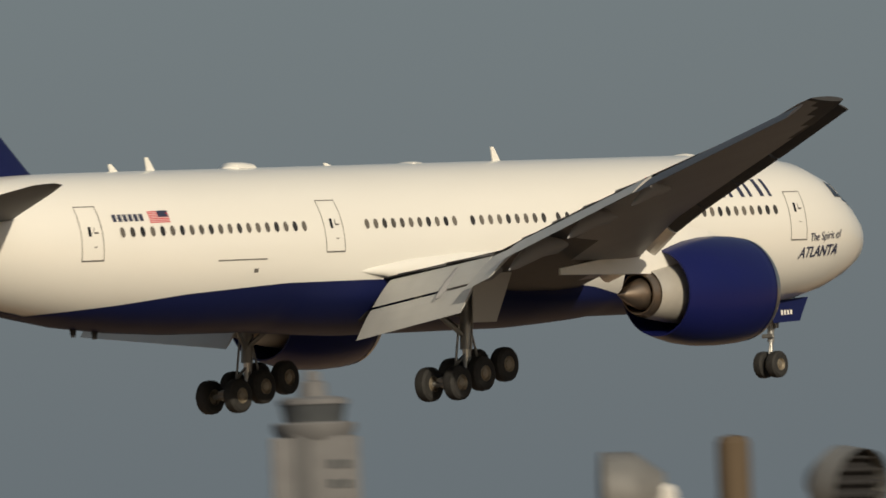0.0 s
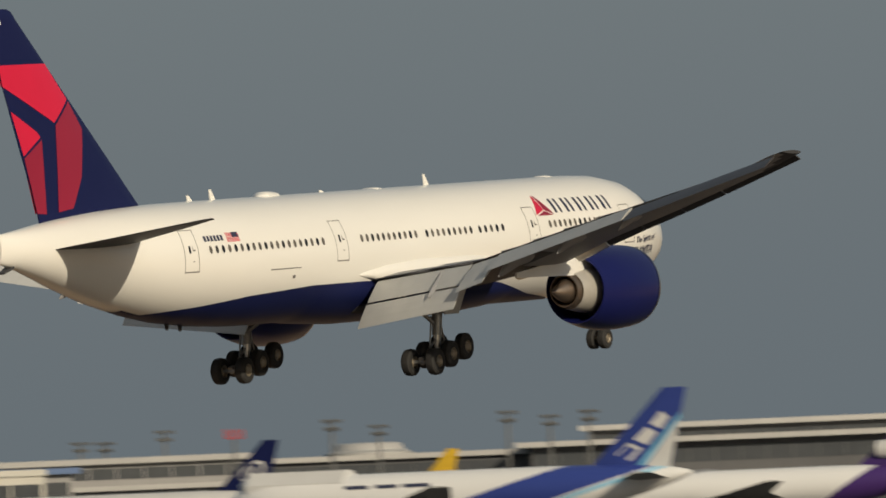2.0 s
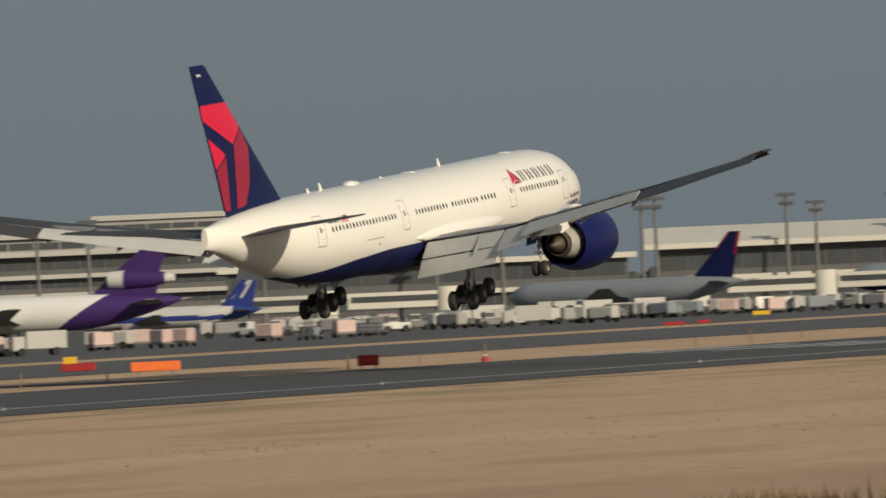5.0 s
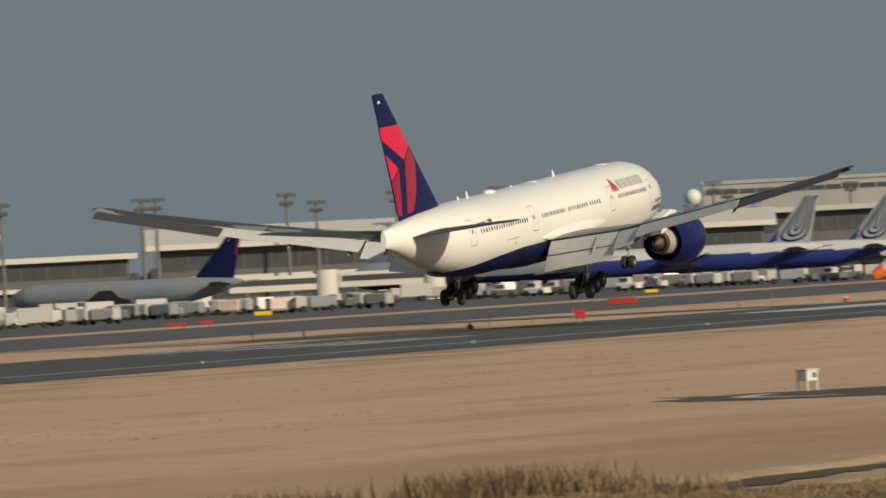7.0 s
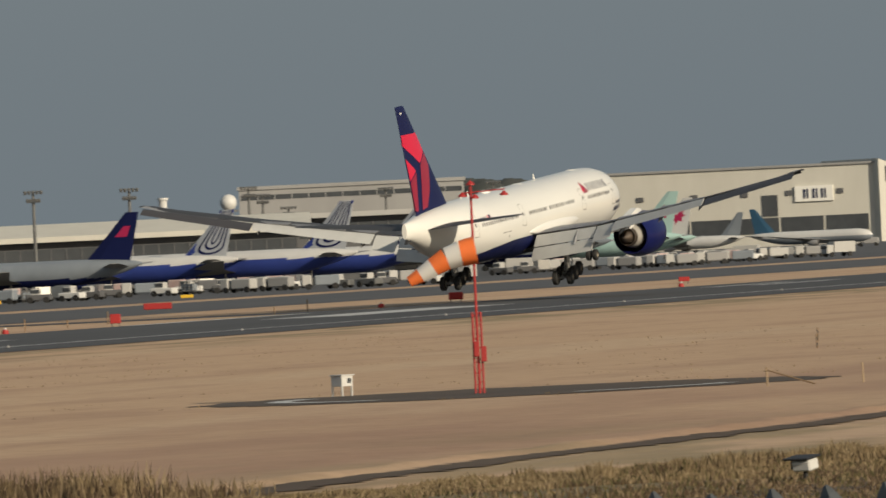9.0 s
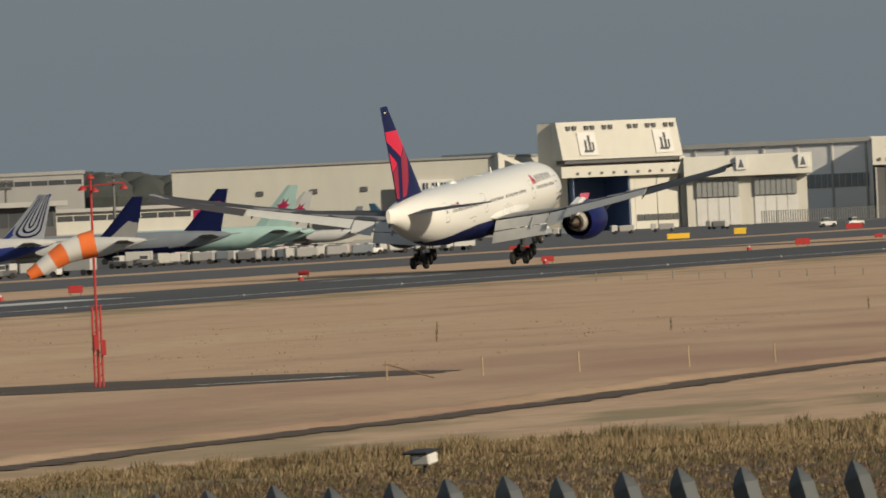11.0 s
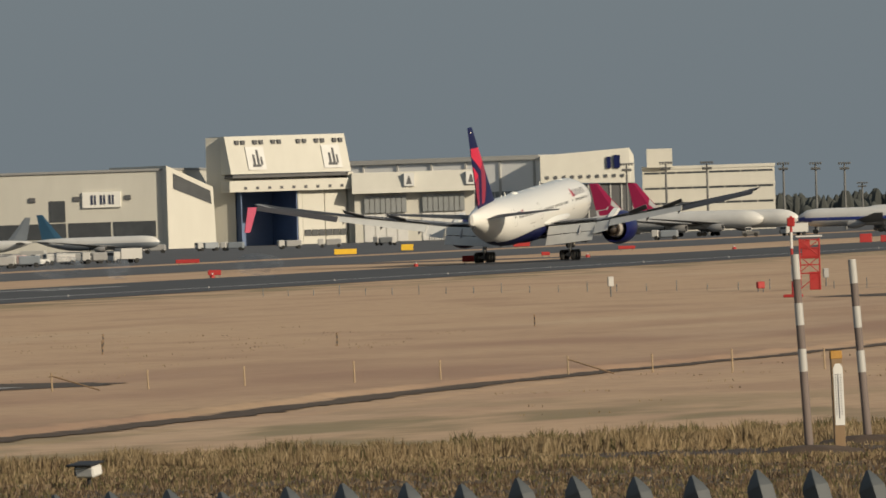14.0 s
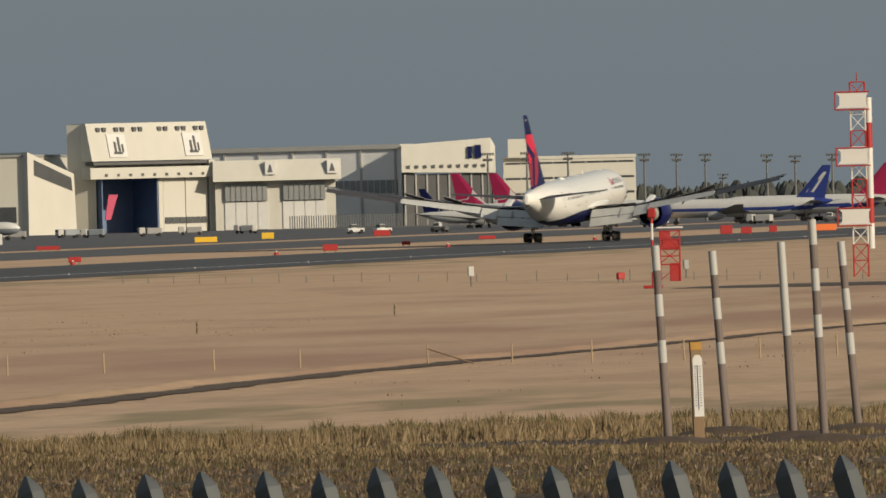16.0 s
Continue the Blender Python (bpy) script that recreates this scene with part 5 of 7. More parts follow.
# bright end bay, turned towards the sun
a2, u2, l2, back2 = frame_of(12.33, 12.085, 2878, 2885)
bm = bmesh.new()
rings(bm, [[a2 + Vector((0, 0, 0)), a2 + u2 * l2, a2 + u2 * l2 + back2 * 30, a2 + back2 * 30], [a2 + Vector((0, 0, 21.4)), a2 + u2 * l2 * 0.96 + Vector((0, 0, 15.6)), a2 + u2 * l2 + back2 * 30 + Vector((0, 0, 15.6)), a2 + back2 * 30 + Vector((0, 0, 21.4))]])
bay_ob = part("end_bay", bm, PLASTER, hg, smooth=False)
bm = bmesh.new()
f0 = a2 - back2 * 0.12
rings(bm, [[f0 + u2 * 1.6 + Vector((0, 0, 15.4)), f0 + u2 * (l2 * 0.92) + Vector((0, 0, 11.2)), f0 + u2 * (l2 * 0.90) + Vector((0, 0, 14.6)), f0 + u2 * 1.6 + Vector((0, 0, 19.4))], [p_ + back2 * 0.3 for p_ in (f0 + u2 * 1.6 + Vector((0, 0, 15.4)), f0 + u2 * (l2 * 0.92) + Vector((0, 0, 11.2)), f0 + u2 * (l2 * 0.90) + Vector((0, 0, 14.6)), f0 + u2 * 1.6 + Vector((0, 0, 19.4)))]])
part("slanted_window", bm, PANE, hg, smooth=False)

a, u, ln, back = frame_of(12.06, 11.375, 2885, 2899)
hg = thing("tall_hangar", "tall cream aircraft hangar with an open door", "hangar")
bm = bmesh.new()
side_plan = [a + u * x_ + back * y_ for x_, y_ in ((5.0, 3.0), (5.0, 18.0), (4.0, 18.0), (0.0, 9.0))]
rings(bm, [side_plan, [v_ + Vector((0, 0, 28.2)) for v_ in side_plan]])
part("side_wall", bm, PLASTER, hg, "cream side wall turned from the sun", smooth=False)
for x0, x1, z0, z1, y0, y1 in ((ln - 1.5, ln, 0, 18.4, 0, 20), (5.4, ln - 1.6, 14, 18.5, 4.2, 17.8), (20.0, 21.1, 0, 13.9, 0.2, 2), (5.4, ln - 1.6, 0, 18.4, 18, 20)):
    bm = bmesh.new()
    slab(bm, a, u, back, x0, x1, z0, z1, y0, y1)
    part("wall", bm, PLASTER, hg, smooth=False)
bm = bmesh.new()
slab(bm, a, u, back, 2.6, ln - 1.0, 18.6, 28.4, -1.2, 14, 0, 4.2)
top = part("upper_front", bm, PLASTER, hg, "cream leaning upper front", smooth=False)
bm = bmesh.new()
# dark slab paints the shade below the overhanging upper front
slab(bm, a, u, back, 3.2, ln - 2, 17.6, 18.4, -0.6, 6)
part("shadow_gap", bm, DARKWALL, hg, smooth=False)
bm = bmesh.new()
slab(bm, a, u, back, 1.8, ln + 1.0, 14.0, 16.9, -2.0, 4)
part("canopy_beam", bm, PLASTER, hg, smooth=False)
for i in range(9):
    bm = bmesh.new()
    slab(bm, a, u, back, 5.5 + i * 3.1, 6.2 + i * 3.1, 14.6, 15.3, -2.15, -1.9)
    part("vent", bm, DARKWALL, hg, smooth=False)
for i in (0, 1, 3, 4, 6, 7, 10.2, 11.2, 13.2, 14.2, 16.2, 17.2):
    bm = bmesh.new()
    slab(bm, a, u, back, 5.0 + i * 1.55, 5.9 + i * 1.55, 26.2, 27.3, 1.7, 2.9)
    part("vent", bm, DARKWALL, hg, smooth=False)
for x in (7.3, 26.8):
    bm = bmesh.new()
    slab(bm, a, u, back, x, x + 4.6, 19.6, 25.6, -1.1, 2.5, 0, 2.57)
    sg = part("sign_plate", bm, OFFWHITE, hg, "pale sign plate with a plain dark shape", smooth=False)
    bm = bmesh.new()
    slab(bm, a, u, back, x + 2.5, x + 3.0, 20.6, 24.8, -0.85, 2.0, 0, 1.8)
    slab(bm, a, u, back, x + 1.5, x + 2.0, 20.9, 23.6, -0.72, 2.0, 0, 1.16)
    slab(bm, a, u, back, x + 3.4, x + 3.8, 20.9, 23.0, -0.72, 2.0, 0, 0.9)
    slab(bm, a, u, back, x + 1.2, x + 3.4, 20.4, 21.0, -0.93, 2.0, 0, 0.26)
    part("sign_shape", bm, DARKWALL, sg, smooth=False)
bm = bmesh.new()
slab(bm, a, u, back, 5.4, 5.6, 0, 14, 0.2, 17)
slab(bm, a, u, back, 19.6, 19.8, 0, 14, 0.2, 17)
slab(bm, a, u, back, 5.4, 19.8, 0.1, 14, 17, 17.6)
part("interior", bm, ROOFBLUE, hg, "blue-grey walls inside the open hangar", smooth=False)
bm = bmesh.new()
for x in (21.2, 27.0):
    slab(bm, a, u, back, x, x + 5.6, 0.1, 14, 0.3, 1.0)
part("sliding_door", bm, PLASTER, hg, "cream sliding door leaf", smooth=False)
for i in range(6):
    bm = bmesh.new()
    hangar_marks(bm, a, u, back, 21.4 + 1.833 * i, 23.233 + 1.833 * i, 2.2, 3.8, 1, 0.2, gap=0.12)
    part("door_window", bm, PANE, hg, smooth=False)
q = a + u * 8.2 + back * 6.0
bm = bmesh.new()
prism(bm, [q + Vector((0, 0, 3.5)), q + u * 1.4 + Vector((0, 0, 3.5)), q + u * 3.4 + Vector((0, 0, 10)), q + u * 1.0 + Vector((0, 0, 10))], back * 0.4)
tagged(part("hangared_tail_fin", bm, CRIMSON, smooth=False), "crimson tail fin of an airliner inside the hangar", "tail fin")

a, u, ln, back = frame_of(11.375, 10.76, 2895)
hg = thing("low_hangar", "cream low hangar with leaning roof front and glazed doors", "hangar")
bm = bmesh.new()
slab(bm, a, u, back, 0, ln, 0, 13, 1, 50)
part("wall", bm, GREYWALL, hg, smooth=False).data.materials[0] = PLASTER
bm = bmesh.new()
slab(bm, a, u, back, -0.5, ln + 1.5, 12.6, 18.0, -2.5, 50, 0, 3.5)
part("roof_front", bm, PLASTER, hg, smooth=False)
for x in (2.0, 17.0):
    bm = bmesh.new()
    hangar_marks(bm, a, u, back, x + 0.5, x + 11.5, 7.5, 12.0, 8, 0.8, gap=0.12)
    part("door_glazing", bm, PALEPANE, hg, smooth=False)
    bm = bmesh.new()
    for i in range(4):
        slab(bm, a, u, back, x + 0.4 + i * 2.85, x + 3.1 + i * 2.85, 0.1, 7.2, 0.7, 1.1)
    part("door_leaf", bm, OFFWHITE, hg, smooth=False)
for x in (13.0, 29.0):
    bm = bmesh.new()
    slab(bm, a, u, back, x, x + 2.6, 14.2, 17.6, -2.3, 0.4, 0, 1.0)
    sg = part("sign_plate", bm, OFFWHITE, hg, "white sign plate with a plain dark shape", smooth=False)
    bm = bmesh.new()
    prism(bm, [a + u * (x + e_) + back * y_ + Vector((0, 0, z_)) for e_, y_, z_ in ((0.5, -2.1, 14.7), (2.0, -2.1, 14.7), (1.4, -1.5, 16.8), (1.1, -1.5, 16.8))], back * 0.15)
    part("sign_shape", bm, DARKWALL, sg, smooth=False)

a, u, ln, back = frame_of(11.5, 10.42, 2994, 2968)
hg = thing("grey_hangar", "long grey hangar with a cream gabled end", "hangar")
bm = bmesh.new()
slab(bm, a, u, back, 0, ln, 0, 20.4, 0, 8)
part("wall", bm, material("pale_grey_cladding", (0.76, 0.755, 0.74), 0.6, grain=0.5, scale=0.15, second=(0.66, 0.655, 0.64)), hg, smooth=False)
bm = bmesh.new()
slab(bm, a, u, back, -0.5, ln, 20.4, 21.6, -0.8, 8)
part("roof", bm, ROOF, hg, smooth=False)
bm = bmesh.new()
for i in range(7):
    slab(bm, a, u, back, i * ln / 6.2, i * ln / 6.2 + 0.5, 0, 20.4, -0.4, 0.1)
part("buttress", bm, ROOF, hg, smooth=False)
bm = bmesh.new()
hangar_marks(bm, a, u, back, 1, ln - 1, 8.6, 12.2, 34, gap=0.14)
tagged(part("window_band", bm, PALEPANE, hg, smooth=False), kind="stuff")
a, u, ln, back = frame_of(10.42, 9.94, 2950)
bm = bmesh.new()
f_ = [a, a + u * ln * 0.95, a + u * ln, a + u * ln + back * 50, a + back * 50]
rings(bm, [[v_ + Vector((0, 0, z_)) for v_, z_ in zip(f_, (14.0, 13.4, 13.4, 13.4, 14.0))], [v_ + back * (1.5 if i_ < 3 else 0) + Vector((0, 0, z_)) for i_, (v_, z_) in enumerate(zip(f_, (21.2, 22.6, 20.4, 20.4, 21.2)))]])
part("gable_front", bm, PLASTER, hg, "cream front above the doors", smooth=False)
bm = bmesh.new()
slab(bm, a, u, back, 0.3, ln - 0.4, 0, 13.4, 1.2, 40)
part("door_wall", bm, DARKWALL, hg, smooth=False)
bm = bmesh.new()
for i in range(9):
    slab(bm, a, u, back, 0.6 + i * (ln - 1.4) / 8, 1.0 + i * (ln - 1.4) / 8, 0, 13.4, 0.9, 1.4)
part("door_rib", bm, ROOF, hg, smooth=False)
bm = bmesh.new()
for i in range(10):
    bm = bmesh.new()
    slab(bm, a, u, back, 1.5 + i * 2.2, 2.2 + i * 2.2, 15.0, 15.8, -0.2, 0.6)
    part("vent", bm, DARKWALL, hg, smooth=False)
bm = bmesh.new()
slab(bm, a, u, back, 17.5, 18.6, 17.4, 20.4, -0.1, 1.2, 0, 0.5)
slab(bm, a, u, back, 19.4, 21.0, 17.4, 20.8, -0.1, 1.2, 0, 0.5)
part("mark_blocks", bm, BLUE, hg, smooth=False)

terminal("white_office", "white flat office building with dark ribbon windows", 9.90, 9.225, 3000, 17.2, 4, 30, PLASTER, PLASTER, over=0.2, band=0.13)
a, u, ln, back = frame_of(9.875, 9.745, 2998)
bm = bmesh.new()
slab(bm, a, u, back, 0, ln, 17.3, 22.3, 0, 12)
tagged(part("plant_room", bm, PLASTER, smooth=False), "cream roof plant room on the office building", "plant room")
a, u, ln, back = frame_of(11.0, 9.9, 2800)
bm = bmesh.new()
for i in range(90):
    slab(bm, a, u, back, i * ln / 90, i * ln / 90 + 0.28, 0, 3.4, 0, 0.15)
tagged(part("blast_fence", bm, POLE, smooth=False), "grey slatted blast fence before the hangars", "fence", kind="stuff")

# radar ball
p = site(15.655, 2000)
rb = thing("radar_dome", "white radar dome on a slim tower", "radar dome", pose(p.x, p.y, 0))
bm = bmesh.new()
spin(bm, [(13.0 + 1.5 * math.sin(t_), 1.5 * math.cos(t_) + 0.001) for t_ in [math.pi * (i / 12 - 0.42) for i in range(12)]], (0, 0, 1.3), "Z", 24)
part("dome", bm, OFFWHITE, rb)
bm = bmesh.new()
tube(bm, (0, 0, 0), (0, 0, 13.2), 1.0, 0.9, 14)
tube(bm, (0, 0, 12.6), (0, 0, 13.0), 1.7, 1.7, 20)
part("tower", bm, POLE, rb)
p = site(15.99, 1980)
bm = bmesh.new()
tube(bm, p, p + Vector((0, 0, 15.2)), 0.75, 0.75, 14)
tube(bm, p + Vector((0, 0, 15.2)), p + Vector((0, 0, 15.6)), 1.0, 1.0, 14)
tagged(part("white_chimney", bm, OFFWHITE), "short white flue on the pier roof", "chimney")

# flood-light masts
bm = bmesh.new()
tube(bm, (0, 0, 0), (0, 0, 17), 0.34, 0.2, 10)
mast = thing("floodlight_mast", "dark steel floodlight mast on the apron", "light mast", None, "floodlight masts of the apron")
part("pole", bm, POLE, mast)
for z, w in ((16.8, 3.0), (15.5, 2.2)):
    bm = bmesh.new()
    box(bm, (0, 0, z), (w, 0.9, 0.16), bevel=0.03)
    carrier = part("lamp_carrier", bm, POLE, mast, smooth=False)
    bm = bmesh.new()
    box(bm, (0, 0, 0), (0.42, 0.5, 0.5), pose(0, 0, 0, 25), bevel=0.05)
    first = part("lamp_head", bm, POLE, carrier, smooth=False)
    first.matrix_local = pose(-0.4 * w, -0.5, z - 0.12)
    for i in range(1, 10):
        share("lamp_head", first.data, carrier, pose((i % 5 - 2) * w / 5, -0.5 if i < 5 else 0.5, z - 0.12, 0, 0, 0 if i < 5 else 180))
MASTS = ((28.47, 1620, 14.5), (27.615, 1600, 15.0), (26.715, 1600, 15.2), (27.375, 1650, 14.2), (26.30, 1620, 15.0), (26.5, 1640, 14.6), (28.90, 1620, 13.3), (28.775, 1650, 13.3), (24.15, 1650, 14.6), (22.33, 1650, 14.3), (21.56, 1650, 16.3), (21.30, 1650, 16.9), (20.41, 1700, 17.6),
         (19.53, 1700, 17.5), (19.19, 1700, 17.4), (18.47, 1650, 16.8), (18.40, 1680, 17.0), (17.73, 1690, 16.8), (17.58, 1750, 15.8), (17.17, 1700, 16.4), (17.05, 1760, 15.4))
for bb, dd, zz in MASTS + ((16.65, 1700, 16.3), (16.16, 1700, 16.0), (16.9, 1790, 14.0), (15.55, 1900, 16.5), (15.48, 1960, 15.4), (15.35, 1960, 13.0), (14.85, 2050, 16.0), (14.3, 2050, 16.2), (9.98, 2500, 16.7), (9.78, 2500, 16.7), (9.57, 2500, 16.5), (9.18, 2600, 16.1), (9.015, 2600, 15.9), (8.868, 2600, 15.7), (8.78, 2900, 11.5), (8.554, 2600, 15.2), (8.41, 2600, 14.8), (8.22, 2600, 15.0), (7.8, 2600, 15.0), (7.6, 2600, 15.0)):
    p = site(bb, dd)
    copy_thing(mast, Matrix.Translation((p.x, p.y, 0)) @ pose(0, 0, 0, 0, 0, bb) @ Matrix.Diagonal((1, 1, zz / 17, 1)))
p = site(23.75, 1650)
mast.matrix_world = Matrix.Translation((p.x, p.y, 0)) @ Matrix.Diagonal((1, 1, 0.85, 1))

# masts with red heads at the cargo gate
for bb, zz in ((29.68, 12.6), (28.115, 13.3), (22.28, 14.4)):
    p = site(bb, 1500)
    m_ = thing("warning_mast", "dark mast with a red lattice head", "light mast", pose(p.x, p.y, 0, 0, 0, bb), "red-headed masts of the cargo area")
    bm = bmesh.new()
    tube(bm, (0, 0, 0), (0, 0, zz - 1), 0.3, 0.2, 10)
    part("pole", bm, POLE, m_)
    bm = bmesh.new()
    box(bm, (0, 0, zz - 0.9), (2.6, 1.0, 0.12))
    for i in range(6):
        box(bm, (-1.2 + i * 0.48, -0.3, zz - 0.3), (0.22, 0.3, 1.2))
    part("red_head", bm, MASTRED, m_, smooth=False)

# distant wood behind everything
bm = bmesh.new()
rnd = random.Random(5)
for i in range(3600):
    bb = rnd.uniform(4.0, 12.0) if i % 3 else rnd.uniform(12.0, 40.0)
    p = site(bb, rnd.uniform(4200, 4700))
    hgt = (6.0 + 3.5 * noise.noise(Vector((bb * 9, 1, 0))) + 5.5 * rnd.random() ** 2) * (1.0 if bb < 9.6 else 0.85)
    w = rnd.uniform(1.6, 4.2)
    ring = [(math.cos(2 * math.pi * j / 7), math.sin(2 * math.pi * j / 7)) for j in range(7)]
    rings(bm, [[p + Vector((w * f_ * c_ * rnd.uniform(0.7, 1.2), w * f_ * s_, hgt * z_)) for c_, s_ in ring] for z_, f_ in ((0, 0.9), (0.45, 1.0), (0.8, 0.6), (1.0, 0.12))])
tagged(part("far_woods", bm, TREE), "dark uneven belt of far trees on the horizon", "woods", kind="stuff")
bm = bmesh.new()
for i in range(420):
    bb = rnd.uniform(13.9, 15.45)
    p = site(bb, rnd.uniform(3000, 3300))
    hgt = (15.0 + 6.5 * math.sin(math.pi * (bb - 13.5) / 2.2)) * rnd.uniform(0.93, 1.05)
    ring = [(math.cos(2 * math.pi * j / 7), math.sin(2 * math.pi * j / 7)) for j in range(7)]
    rings(bm, [[p + Vector((9 * f_ * c_ * rnd.uniform(0.7, 1.2), 9 * f_ * s_, hgt * z_)) for c_, s_ in ring] for z_, f_ in ((0, 0.9), (0.7, 1.0), (0.9, 0.6), (1.0, 0.12))])
tagged(part("wooded_rise", bm, TREE), "low wooded rise behind the grey building", "woods", kind="stuff")


# ---- near field: windsock, boxes, posts, ditch, grass ----
def disc(name, mat, cx, cy, r0, r1, z, label, category, wob=0.0, a0=0.0, a1=2 * math.pi, n=64, kind="structure"):
    bm = bmesh.new()
    rnd = random.Random(name)
    inner, outer = [], []
    for i in range(n + 1):
        a = a0 + (a1 - a0) * i / n
        q = 1 + rnd.uniform(-wob, wob)
        inner.append(bm.verts.new((cx + r0 * math.cos(a), cy + r0 * math.sin(a), z)))
        outer.append(bm.verts.new((cx + r1 * q * math.cos(a), cy + r1 * q * math.sin(a), z)))
    for i in range(n):
        bm.faces.new((inner[i], outer[i], outer[i + 1], inner[i + 1]))
    return tagged(part(name, bm, mat, smooth=False), label, category, kind=kind)


SOCK = Vector((-109.0, 424.0, 0))
disc("windsock_circle", DITCH, SOCK.x + 1, SOCK.y + 1, 0.01, 12.5, 0.02, "dark gravel circle round the windsock", "ground", 0.06)
disc("windsock_ring", MARKING, SOCK.x + 1, SOCK.y + 1, 8.6, 9.6, 0.035, "broken white ring on the windsock circle", "marking", 0.02, radians(165), radians(250))
disc("windsock_ring", MARKING, SOCK.x + 1, SOCK.y + 1, 8.6, 9.6, 0.035, "broken white ring on the windsock circle", "marking", 0.02, radians(300), radians(352))

sock = thing("windsock", "orange-and-white windsock on a red steel mast", "windsock", pose(SOCK.x, SOCK.y, 0, 0, 0, 14.4))
bm = bmesh.new()
tube(bm, (0, 0, 0), (0, 0, 8.2), 0.06, 0.045, 10)
part("mast", bm, MASTRED, sock)
bm = bmesh.new()
for x in (-0.16, 0.16):
    tube(bm, (x, 0, 0), (x, 0, 3.2), 0.045, n=8)
for i in range(7):
    tube(bm, (-0.16, 0, 0.3 + i * 0.45), (0.16, 0, 0.5 + i * 0.45), 0.02, n=6)
part("mast_foot", bm, MASTRED, sock)
for x, z in ((-0.05, 1.75), (0.22, 1.55)):
    bm = bmesh.new()
    box(bm, (x, -0.1, z), (0.22, 0.2, 0.6), bevel=0.02)
    part("switch_box", bm, MASTRED, sock, smooth=False)
bm = bmesh.new()
tube(bm, (-0.35, 0, 7.85), (1.35, 0, 7.95), 0.025, n=6)
part("lamp_arm", bm, MASTRED, sock)
for x, z in ((-0.33, 7.8), (0.15, 7.72), (1.3, 7.8), (0.0, 8.25)):
    bm = bmesh.new()
    spin(bm, [(0.0, 0.17), (0.06, 0.16), (0.16, 0.05), (0.2, 0.01)], (x, 0, z - 0.1), "Z", 14)
    part("lamp_hood", bm, MASTRED, sock)
# five bands of cloth, drooping to the left
path = [Vector((0.1, 0, 5.62)), Vector((-0.5, 0, 5.52)), Vector((-1.05, 0, 5.35)), Vector((-1.6, 0, 5.02)), Vector((-2.1, 0, 4.72)), Vector((-2.55, 0, 4.48))]
radii = (0.54, 0.50, 0.44, 0.36, 0.29, 0.20)
for i in range(5):
    bm = bmesh.new()
    secs = []
    for k in range(4):
        f = k / 3
        c = path[i].lerp(path[i + 1], f)
        r = radii[i] + (radii[i + 1] - radii[i]) * f
        d = (path[i + 1] - path[i]).normalized()
        up = Vector((-d.z, 0, d.x))
        secs.append([c + up * r * math.cos(a) * (1 + 0.06 * math.sin(5 * a + i + f)) + Vector((0, 1, 0)) * r * math.sin(a) for a in [2 * math.pi * j / 20 for j in range(20)]])
    rings(bm, secs, False)
    part("cloth_band", bm, ORANGE if i % 2 == 0 else OFFWHITE, sock, "orange cloth band" if i % 2 == 0 else "white cloth band")

p = site(15.12, 448)
wb = thing("weather_box", "white louvred instrument box on legs", "instrument box", pose(p.x, p.y, 0, 0, 0, 60))
bm = bmesh.new()
box(bm, (0, 0, 0.62), (0.62, 0.62, 0.42), bevel=0.015)
box(bm, (0, 0, 0.86), (0.72, 0.72, 0.05), bevel=0.01)
part("body", bm, OFFWHITE, wb, smooth=False)
bm = bmesh.new()
box(bm, (0.1, -0.315, 0.64), (0.2, 0.02, 0.2))
part("window", bm, PANE, wb, smooth=False)
for x in (-0.27, 0.27):
    for y in (-0.27, 0.27):
        bm = bmesh.new()
        box(bm, (x, y, 0.21), (0.06, 0.06, 0.42))
        part("leg", bm, OFFWHITE, wb, smooth=False)

DITCHSOIL = material("dark_ditch_soil", (0.055, 0.033, 0.019), 0.95, grain=0.8, scale=0.6, second=(0.085, 0.055, 0.03))
# drainage ditch beside the strip: two low banks, a flat dark strip as bed
bm = bmesh.new()
rnd = random.Random(3)
last = None
for j in range(620):
    y = 262 + j * 0.58
    o = -75.0 + math.sin(y * 0.06) * 0.5 + math.sin(y * 0.31) * 0.18 + max(0.0, y - 425) * 0.042
    wd = 1.0 if y < 380 else max(0.55, 1.0 - (y - 380) * 0.005)
    row = [bm.verts.new((o - (0.9 + rnd.uniform(-0.3, 0.4)) * wd, y, 0.03)), bm.verts.new((o + (0.8 + rnd.uniform(-0.3, 0.5)) * wd, y, 0.03))]
    if last:
        bm.faces.new((last[0], last[1], row[1], row[0]))
    last = row
bmesh.ops.remove_doubles(bm, verts=bm.verts, dist=0.01)
tagged(part("ditch", bm, DITCHSOIL, smooth=False), "narrow dark drainage ditch across the dry grass", "ditch", kind="structure")
bm = bmesh.new()
for side, hgt in ((-2.5, 0.14), (2.3, 0.05)):
    secs = []
    for j in range(190):
        y = 264 + j * 1.9
        o = -75 + math.sin(y * 0.06) * 0.5 + math.sin(y * 0.31) * 0.18 + max(0.0, y - 425) * 0.042 + side
        q = hgt * rnd.uniform(0.6, 1.2)
        secs.append([Vector((o - 0.8, y, 0.0)), Vector((o - 0.2, y, q)), Vector((o + 0.3, y, q * 0.9)), Vector((o + 0.8, y, 0.0))])
    rings(bm, secs, False, False)
tagged(part("ditch_bank", bm, GRASS), "low dry-grass bank along the ditch", "bank", kind="structure")


